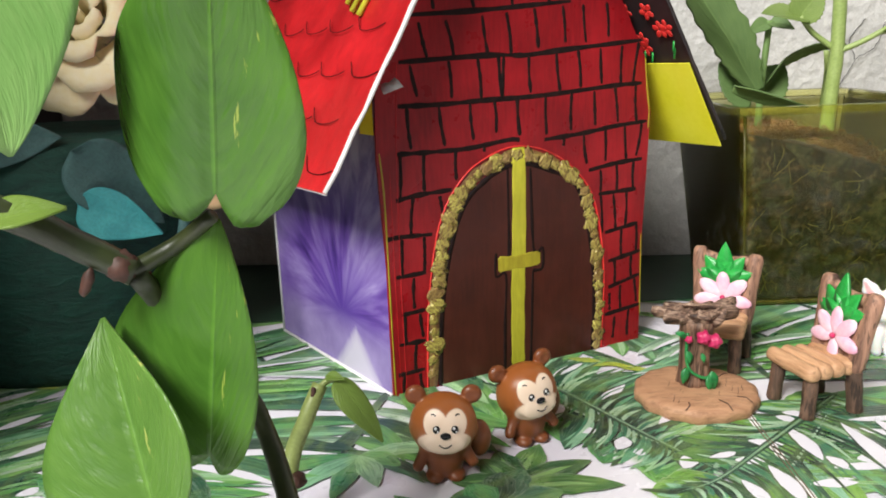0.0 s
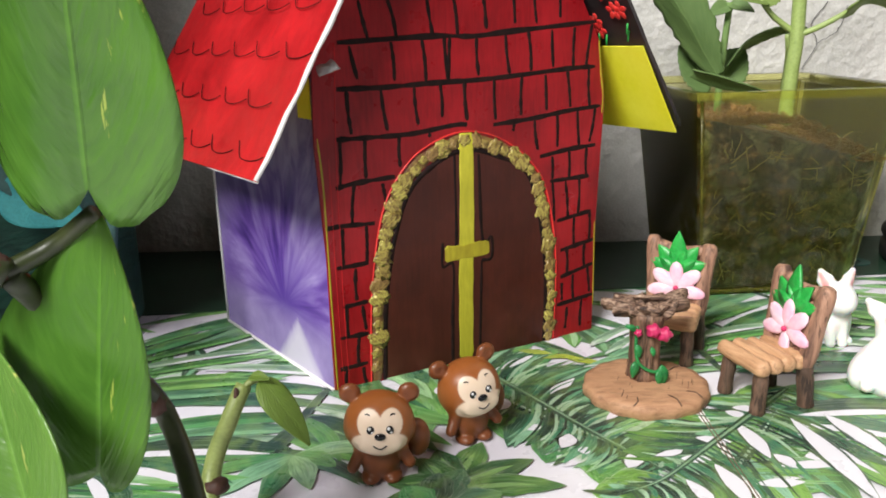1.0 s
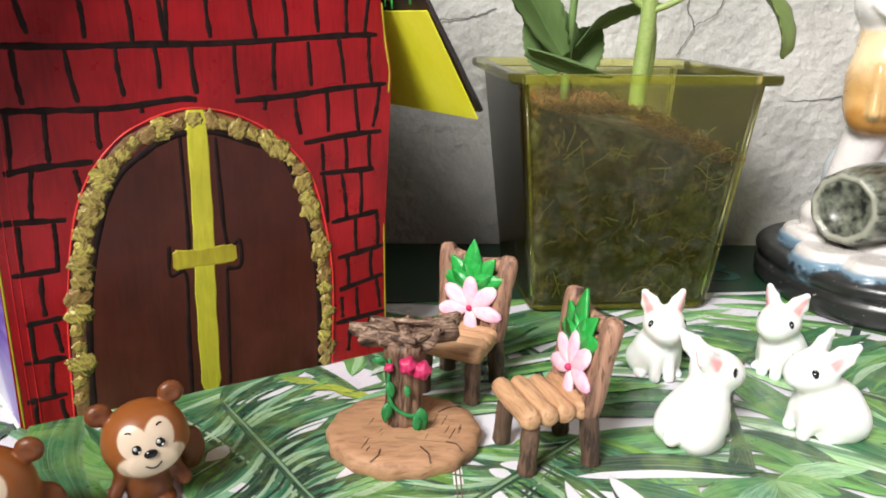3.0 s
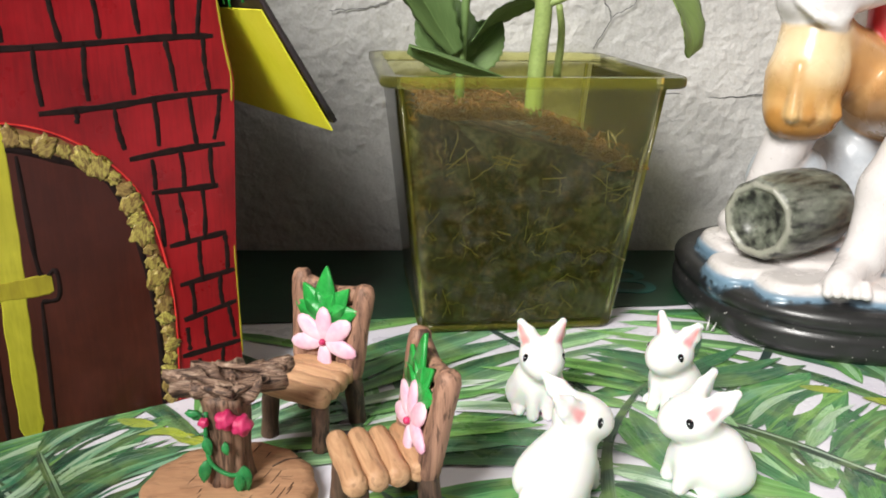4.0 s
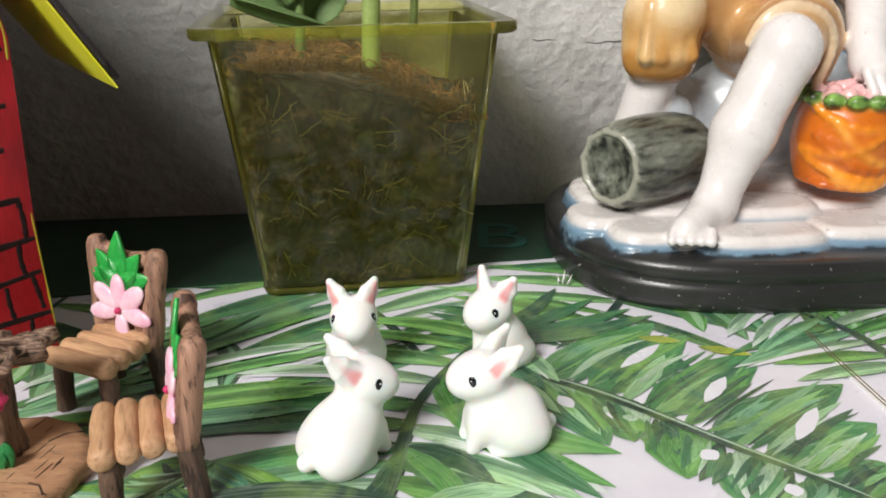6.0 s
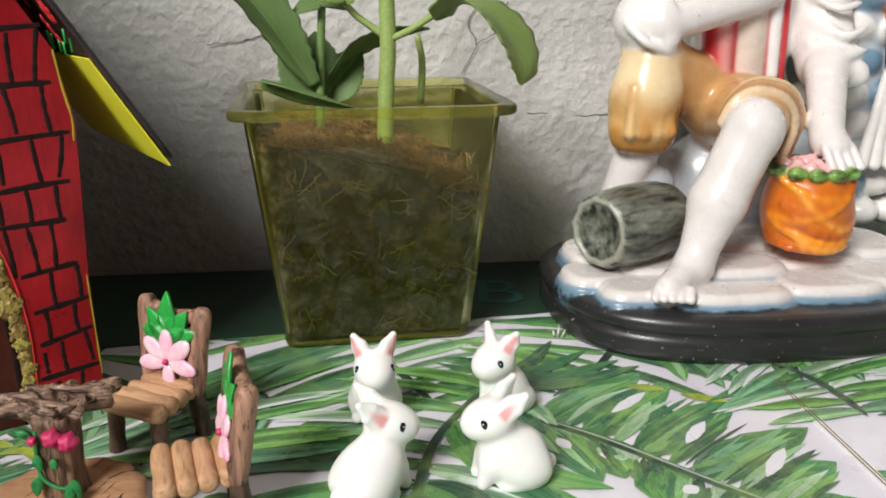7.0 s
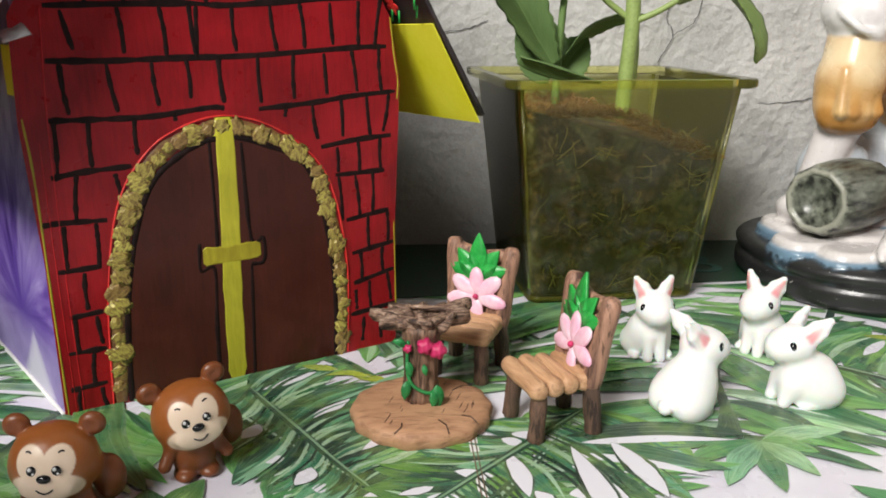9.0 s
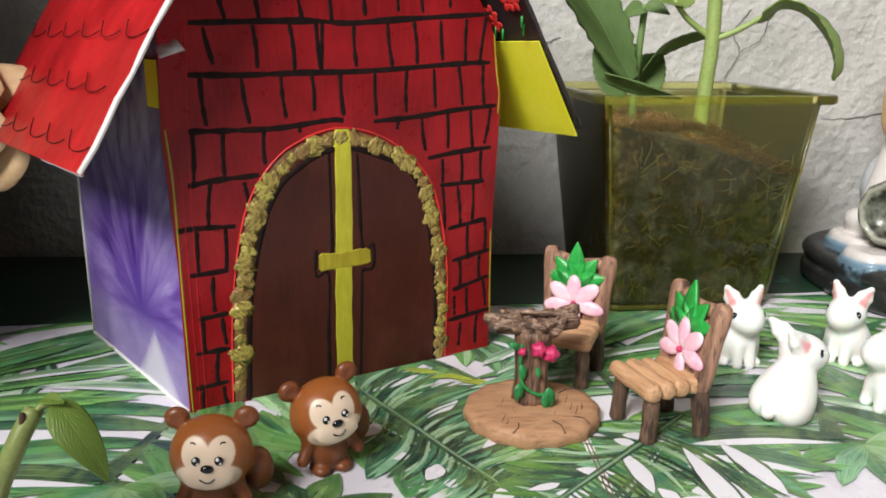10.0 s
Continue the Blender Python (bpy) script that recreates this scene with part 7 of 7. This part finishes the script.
    # body with belt, shirt, red waistcoat
    pr += [ell((0.3480, 0.4480, 0.0900), (0.0260, 0.0170, 0.0180), TR, 0.004), rod((0.3480, 0.4500, 0.0980), (0.3520, 0.4540, 0.1500), 0.0210, 0.0230, WH, 0.003),
           rod((0.3320, 0.4325, 0.1000), (0.3300, 0.4330, 0.1420), 0.0068, 0.0080, RD, 0.002), rod((0.3505, 0.4310, 0.0985), (0.3490, 0.4320, 0.1450), 0.0030, 0.0036, RD, 0.001), rod((0.3590, 0.4320, 0.0980), (0.3575, 0.4330, 0.1450), 0.0030, 0.0040, RD, 0.001), rod((0.3435, 0.4350, 0.1030), (0.3430, 0.4360, 0.1500), 0.0095, 0.0105, (0.70, 0.58, 0.50), 0.002),
           rod((0.3548, 0.4285, 0.1010), (0.3532, 0.4295, 0.1450), 0.0024, 0.0028, WH, 0.001), rod((0.3320, 0.4285, 0.1040), (0.3300, 0.4290, 0.1300), 0.0030, 0.0040, (0.78, 0.50, 0.46), 0.002)]
    # the arm that leans on the knee, its wide sleeve rolled up
    pr += [rod((0.3290, 0.4480, 0.1500), (0.2960, 0.4300, 0.1240), 0.0120, 0.0125, WH, 0.004), ell((0.2955, 0.4240, 0.1230), (0.0125, 0.0110, 0.0110), WH, 0.003), rod((0.3000, 0.4180, 0.1225), (0.3440, 0.4260, 0.1335), 0.0078, 0.0064, S, 0.002), rod((0.2990, 0.4160, 0.1290), (0.3020, 0.4150, 0.1170), 0.0040, 0.0045, WH, 0.003), ell((0.350, 0.426, 0.140), (0.008, 0.007, 0.010), S, 0.003)]
    # folds of both sleeves
    for i, (a, b, c) in enumerate((((0.2850, 0.4180, 0.1235), (0.2920, 0.4120, 0.1160), (0.3040, 0.4150, 0.1125)), ((0.2920, 0.4200, 0.1390), (0.2990, 0.4160, 0.1350), (0.3040, 0.4140, 0.1250)),
                                   ((0.3690, 0.4330, 0.1350), (0.3760, 0.4205, 0.1290), (0.3870, 0.4220, 0.1310)), ((0.3700, 0.4290, 0.1240), (0.3790, 0.4170, 0.1180), (0.3900, 0.4200, 0.1210)), ((0.3690, 0.4250, 0.1140), (0.3780, 0.4150, 0.1100), (0.3905, 0.4190, 0.1120)), ((0.3690, 0.4200, 0.1060), (0.3790, 0.4140, 0.1030), (0.3910, 0.4185, 0.1050)))):
        line = smooth_line([a, b, c], 4)
        for p, q in zip(line, line[1:]):
            pr.append(rod(p, q, 0.0008, 0.0008, WH, 0.0030))
    # the arm that rests on the basket
    pr += [rod((0.3790, 0.4520, 0.1480), (0.3790, 0.4280, 0.1060), 0.0140, 0.0128, WH, 0.004), rod((0.3720, 0.4200, 0.1010), (0.3870, 0.4180, 0.1015), 0.0052, 0.0052, WH, 0.003), rod((0.3740, 0.4190, 0.1040), (0.3660, 0.3990, 0.0800), 0.0086, 0.0068, S, 0.003), ell((0.3665, 0.3950, 0.0760), (0.0078, 0.0080, 0.0060), S, 0.003)]
    for i in range(4):
        pr.append(rod((0.3610 + 0.0036 * i, 0.3900, 0.0760), (0.3620 + 0.0040 * i, 0.3845, 0.0690), 0.0019, 0.0017, S, 0.0008))
    # basket with leaves and pink flowers
    bx, by = 0.3600, 0.3960
    pr += [barrel((bx, by, 0.0345), (bx, by, 0.0655), 0.0150, 0.0182, OR, 0.003)]
    for i in range(9):
        a0, z0, sag = 3.3 + 0.35 * (i % 3), 0.0615 - 0.0030 * i, 0.004 + 0.0035 * (i % 3)
        line = []
        for k in range(9):
            a = a0 + (2.1 - 0.2 * (i % 2)) * k / 8
            rr = 0.0158 + 0.0014 * math.sin(math.pi * (z0 - 0.034) / 0.031)
            line.append(Vector((bx + rr * math.cos(a), by + rr * math.sin(a), max(0.036, z0 - sag * math.sin(math.pi * k / 8) + 0.001 * (k - 4) * (1 if i % 2 else -1)))))
        for p, q in zip(line, line[1:]):
            pr.append(rod(p, q, 0.0013, 0.0013, ((0.80, 0.27, 0.02), (0.50, 0.11, 0.010), (0.86, 0.36, 0.05))[i % 3], 0.0014))
    for i in range(13):
        a = i * 0.4833
        pr.append(ell((bx + 0.0158 * math.cos(a), by + 0.0158 * math.sin(a), 0.0665), (0.0040, 0.0030, 0.0026), GN, 0.001))
    for i in range(14):
        a, r = i * 2.4, 0.0030 * math.sqrt(i)
        pr.append(ell((bx - 0.002 + r * math.cos(a), by - 0.002 + r * math.sin(a), 0.0700 - 0.0008 * r / 0.003), 0.0029, PK, 0.0006))
    # the fallen grey barrel
    a, b = Vector((0.2740, 0.3940, 0.0430)), Vector((0.3030, 0.4120, 0.0425))
    d = (b - a).normalized()
    pr += [barrel(a - d * 0.004, b + d * 0.004, 0.0148, 0.0170, GR)]
    pr.append(rod(a - d * 0.0300, a - d * 0.0120, 0.0116, 0.0112, GR, 0.001, True))
    u = d.orthogonal().normalized()
    v = d.cross(u)
    for i in range(10):
        q = 0.628 * i
        w = u * math.cos(q) + v * math.sin(q)
        pr.append(rod(a - d * 0.0045 + w * 0.0132, a - d * 0.0045 + (u * math.cos(q + 0.63) + v * math.sin(q + 0.63)) * 0.0132, 0.0010, 0.0010, (0.33, 0.33, 0.27), 0.001))
        pr.append(rod(a - d * 0.0005 + w * 0.0145, b + w * 0.0140, 0.0015, 0.0016, (0.27, 0.28, 0.23) if i % 2 else (0.10, 0.11, 0.08), 0.002))
    pr.append(ell((0.352, 0.456, 0.178), (0.017, 0.018, 0.022), S, 0.004))
    pr.append(rod((0.352, 0.455, 0.15), (0.352, 0.455, 0.165), 0.011, 0.010, S, 0.004))
    org = Vector((cx, cy, 0))
    moved = []
    for p in pr:
        if p[0] in "ec":
            moved.append((p[0], p[1] - org, *p[2:]))
        else:
            moved.append((p[0], p[1] - org, p[2] - org, *p[3:]))
    me, vs = figure("statue", moved, 0.00085, 0.0, 0.0004)
    col = np.zeros(len(vs) * 4, dtype=np.float32)
    me.color_attributes["paint"].data.foreach_get("color", col)
    col = col.reshape(-1, 4)
    grey = np.abs(col[:, :3] - np.array(GR)).sum(1) < 0.35
    for i in np.nonzero(grey)[0]:
        p = Vector(vs[i])
        run = d * p.dot(d)
        q = noise.fractal((p - run) * 300 + run * 70, 0.7, 2.0, 4)
        col[i, :3] = np.clip(col[i, :3] * (0.85 + 1.1 * q), 0.02, 0.6)
    me.color_attributes["paint"].data.foreach_set("color", col.ravel())
    me.materials.append(PAINTED.m)
    me.polygons.foreach_set("use_smooth", [True] * len(me.polygons))
    ob = new("ceramic_statue", me)
    ob.location = org
    tagged(ob, "glazed ceramic seated figure with basket and barrel on black base", "statue")


build_statue()


# ---- crepe-paper vase with paper roses ----
vase = thing("paper_vase", pose(-0.165, 0.354, 0), "dark teal crepe-paper wrapped vase", "vase")
bm = bmesh.new()
lathe(bm, [(0.049, 0.0), (0.052, 0.006), (0.053, 0.05), (0.054, 0.085), (0.050, 0.096), (0.043, 0.098)], 56, 0.05)
part("body", bm, CREPE, vase, "crinkled teal crepe paper")
for x, y, z, tx, ty, tz, w, mat in ((0.030, -0.048, 0.074, 0.060, -0.046, 0.062, 0.020, TEAL), (-0.008, -0.052, 0.098, 0.026, -0.046, 0.100, 0.022, GREY_TEAL), (0.03, -0.047, 0.094, 0.056, -0.030, 0.062, 0.028, GREY_TEAL)):
    leaf("paper_leaf", mat, (x, y, z), (tx, ty, tz), (0.2, -1, 0.35), w, vase, fold=0.2, curl=0.1, wavy=0.05)


bm = bmesh.new()
tube(bm, smooth_line([(0.0725, -0.0515, 0.0735), (0.070, -0.0540, 0.058), (0.0642, -0.0530, 0.0262)], 5), [0.0020, 0.0026], 8, 0.1)
part("hanging_strip", bm, GREY_TEAL, vase, "narrow teal paper strip")


def build_rose(m, mats, s, seed):
    """A rolled heart with petals that open outwards, its face to +z."""
    r = thing("paper_rose", m, "cream and peach folded paper rose", "paper flower", "roses in the vase")
    random.seed(seed)
    rings = ((1, 0.0010, 0.0125, 0.0016, 6.0, mats[0]), (3, 0.0030, 0.0135, 0.0050, 2.6, mats[0]), (4, 0.0050, 0.0125, 0.0100, 2.1, mats[0]), (5, 0.0060, 0.0085, 0.0165, 1.7, mats[1]), (5, 0.0060, 0.0030, 0.0215, 1.6, mats[1]))
    for ring, (n, r0, hgt, r1, span, mat) in enumerate(rings):
        for k in range(n):
            a0 = 2 * math.pi * (k + random.random() * 0.25) / n + ring * 0.7
            bm = bmesh.new()
            na, nb = 10, 10
            rows = []
            for i in range(na + 1):
                t = i / na
                row = []
                for j in range(nb + 1):
                    q = j / nb * 2 - 1
                    edge = 1 - 0.22 * abs(q) ** 3 + 0.06 * noise.noise(Vector((q * 2.5, seed, k + ring * 5)))
                    u = t * edge
                    ang = a0 + q * span / 2 * (0.45 + 0.55 * math.sin(math.pi * min(1, 0.2 + 0.55 * t)))
                    rr = r0 + (r1 - r0) * u ** 1.4 + 0.0024 * max(0, u - 0.78) / 0.22 * (ring > 0)
                    zz = hgt * math.sin(min(1.0, u * 1.12) * math.pi / 2) - 0.0022 * max(0, u - 0.8) / 0.2 * (ring > 0)
                    rr += 0.0007 * noise.noise(Vector((q * 2, t * 3, seed + k + ring * 7)))
                    row.append(bm.verts.new((rr * math.cos(ang) * s, rr * math.sin(ang) * s, zz * s)))
                rows.append(row)
            for u, v in zip(rows, rows[1:]):
                for j in range(nb):
                    bm.faces.new((u[j], u[j + 1], v[j + 1], v[j]))
            ob = part("petal", bm, mat, r)
            so = ob.modifiers.new("thickness", "SOLIDIFY")
            so.thickness = 0.0003
    return r


build_rose(pose(-0.1060, 0.358, 0.0860, 74, 0, -22), (ROSE, PEACH), 1.25, 2)
build_rose(pose(-0.1370, 0.345, 0.1370, 66, 0, 4), (ROSE, ROSE), 1.55, 5)
build_rose(pose(-0.1860, 0.360, 0.112, 60, 0, -20), (ROSE, PEACH), 1.05, 9)


# ---- trailing pothos in front ----
pothos = thing("pothos_vine", pose(-0.046, 0.175, 0.0), "trailing pothos with glossy heart-shaped green leaves", "plant")
PB = Vector((-0.046, 0.175, 0.0))


def g(x, y, z):
    return Vector((x, y, z)) - PB


bm = bmesh.new()
tube(bm, smooth_line([g(-0.0979, 0.1363, 0.1137), g(-0.0681, 0.1417, 0.1046), g(-0.0555, 0.1468, 0.0961), g(-0.048, 0.1487, 0.091)], 6), [0.0030, 0.0026], 10, 0.10)
part("vine_stem", bm, VINE, pothos, "dark brownish green vine stem")
bm = bmesh.new()
tube(bm, smooth_line([g(-0.0493, 0.1487, 0.091), g(-0.0417, 0.1525, 0.0949), g(-0.0336, 0.1503, 0.1007)], 6), [0.0018, 0.0013], 10, 0.05)
part("leaf_stalk", bm, VINE, pothos, "green leaf stalk")
bm = bmesh.new()
tube(bm, smooth_line([g(-0.048, 0.1487, 0.091), g(-0.0457, 0.1683, 0.0704), g(-0.0409, 0.1847, 0.0504), g(-0.0335, 0.1770, 0.0375), g(-0.026, 0.162, 0.024), g(-0.020, 0.150, 0.004)], 6), [0.0021, 0.0026], 10, 0.10)
part("vine_stem", bm, VINE, pothos, "dark green hanging stem")
bm = bmesh.new()
tube(bm, smooth_line([g(-0.036, 0.1885, 0.0), g(-0.0385, 0.207, 0.018), g(-0.0335, 0.211, 0.032), g(-0.0300, 0.2150, 0.0395)], 6), [0.0026, 0.0021], 10, 0.06)
part("shoot_stem", bm, SHOOT_STEM, pothos, "thick pale shoot")
bm = bmesh.new()
tube(bm, smooth_line([g(-0.0330, 0.2120, 0.0345), g(-0.0290, 0.2160, 0.0395), g(-0.0255, 0.2160, 0.0405)], 6), [0.0010, 0.0009], 8)
part("leaf_stalk", bm, SHOOT_STEM, pothos)
for c, r, k in (((-0.0552, 0.1453, 0.0905), (0.0011, 0.001, 0.0026), 25), ((-0.0409, 0.1837, 0.0504), (0.0024, 0.0022, 0.0030), 0), ((-0.037, 0.205, 0.0165), (0.0031, 0.0031, 0.0022), 20), ((-0.0502, 0.148, 0.0925), (0.0032, 0.0028, 0.0027), 40), ((-0.0315, 0.2120, 0.0385), (0.0007, 0.0007, 0.0018), 10)):
    bm = bmesh.new()
    ball(bm, (0, 0, 0), r)
    for v in bm.verts:
        v.co *= 1 + 0.35 * noise.noise(v.co * 700 + Vector(c) * 90)
    part("node", bm, VINE_BROWN, pothos, "brown knobbly node").matrix_basis = Matrix.Translation(g(*c)) @ pose(0, 0, 0, 0, k, 0)
leaf("leaf", POTHOS, g(-0.0295, 0.1403, 0.1063), g(-0.0224, 0.1278, 0.1477), (0.12, -1, 0.05), 0.0343, pothos, heart=0.13, fold=0.22, curl=-0.04, point=1.0, wavy=0.03, left=1.12, right=0.86, roll_left=1.7, fold_left=0.22, ripple=0.016)
leaf("leaf", POTHOS, g(-0.0387, 0.1492, 0.0545), g(-0.0332, 0.1519, 0.0997), (0.05, -1, 0.10), 0.0304, pothos, heart=0.08, fold=0.15, curl=0.0, point=1.0, left=1.55, right=0.58, roll=0.5, fold_left=-0.05, ripple=0.006)
leaf("leaf", POTHOS_LIGHT, g(-0.0468, 0.1404, 0.0499), g(-0.0574, 0.1534, 0.0811), (0.40, -1, 0.05), 0.0307, pothos, heart=0.10, fold=1.7, fold_left=0.05, curl=0.0, point=2.3, left=1.20, right=0.62, roll_left=0.6, ripple=0.006)
leaf("leaf", POTHOS_BACKLIT, g(-0.0593, 0.1296, 0.1566), g(-0.0566, 0.1305, 0.1143), (0.5, -1, 0.1), 0.0320, pothos, heart=0.1, fold=0.2, curl=0.05)
leaf("leaf", SHOOT, g(-0.0255, 0.2155, 0.0410), g(-0.0118, 0.2065, 0.0275), (0.55, -0.5, 0.75), 0.0095, pothos, fold=0.15, curl=0.12, point=0.2, roll=0.6)
leaf("leaf", SHOOT, g(-0.0285, 0.2160, 0.0415), g(-0.0235, 0.2140, 0.0425), (0, -0.3, 1), 0.004, pothos, fold=0.2, curl=0.3)
leaf("leaf", SHOOT, g(-0.0664, 0.1385, 0.1032), g(-0.0558, 0.1429, 0.105), (0, -0.6, 0.9), 0.0080, pothos, fold=0.3, curl=0.1)


# ---- a loose flake and a hair on the table ----
flake = thing("paper_flake", pose(0.2535, 0.3845, 0.0009), "tiny torn white flake beside the black base", "paper scrap")
bm = bmesh.new()
for x, y, hgt in ((0.0, 0.0, 0.0060), (0.0016, -0.0006, 0.0042), (-0.0014, 0.0004, 0.0034)):
    low = [bm.verts.new((x - 0.0006, y, 0.0)), bm.verts.new((x + 0.0007, y - 0.0003, 0.0)), bm.verts.new((x + 0.0001, y + 0.0006, 0.0))]
    tip = bm.verts.new((x * 1.8 + 0.0004, y, hgt))
    bm.faces.new(low)
    for k in range(3):
        bm.faces.new((low[k], tip, low[(k + 1) % 3]))
bmesh.ops.recalc_face_normals(bm, faces=bm.faces)
part("torn_paper", bm, CARD, flake)
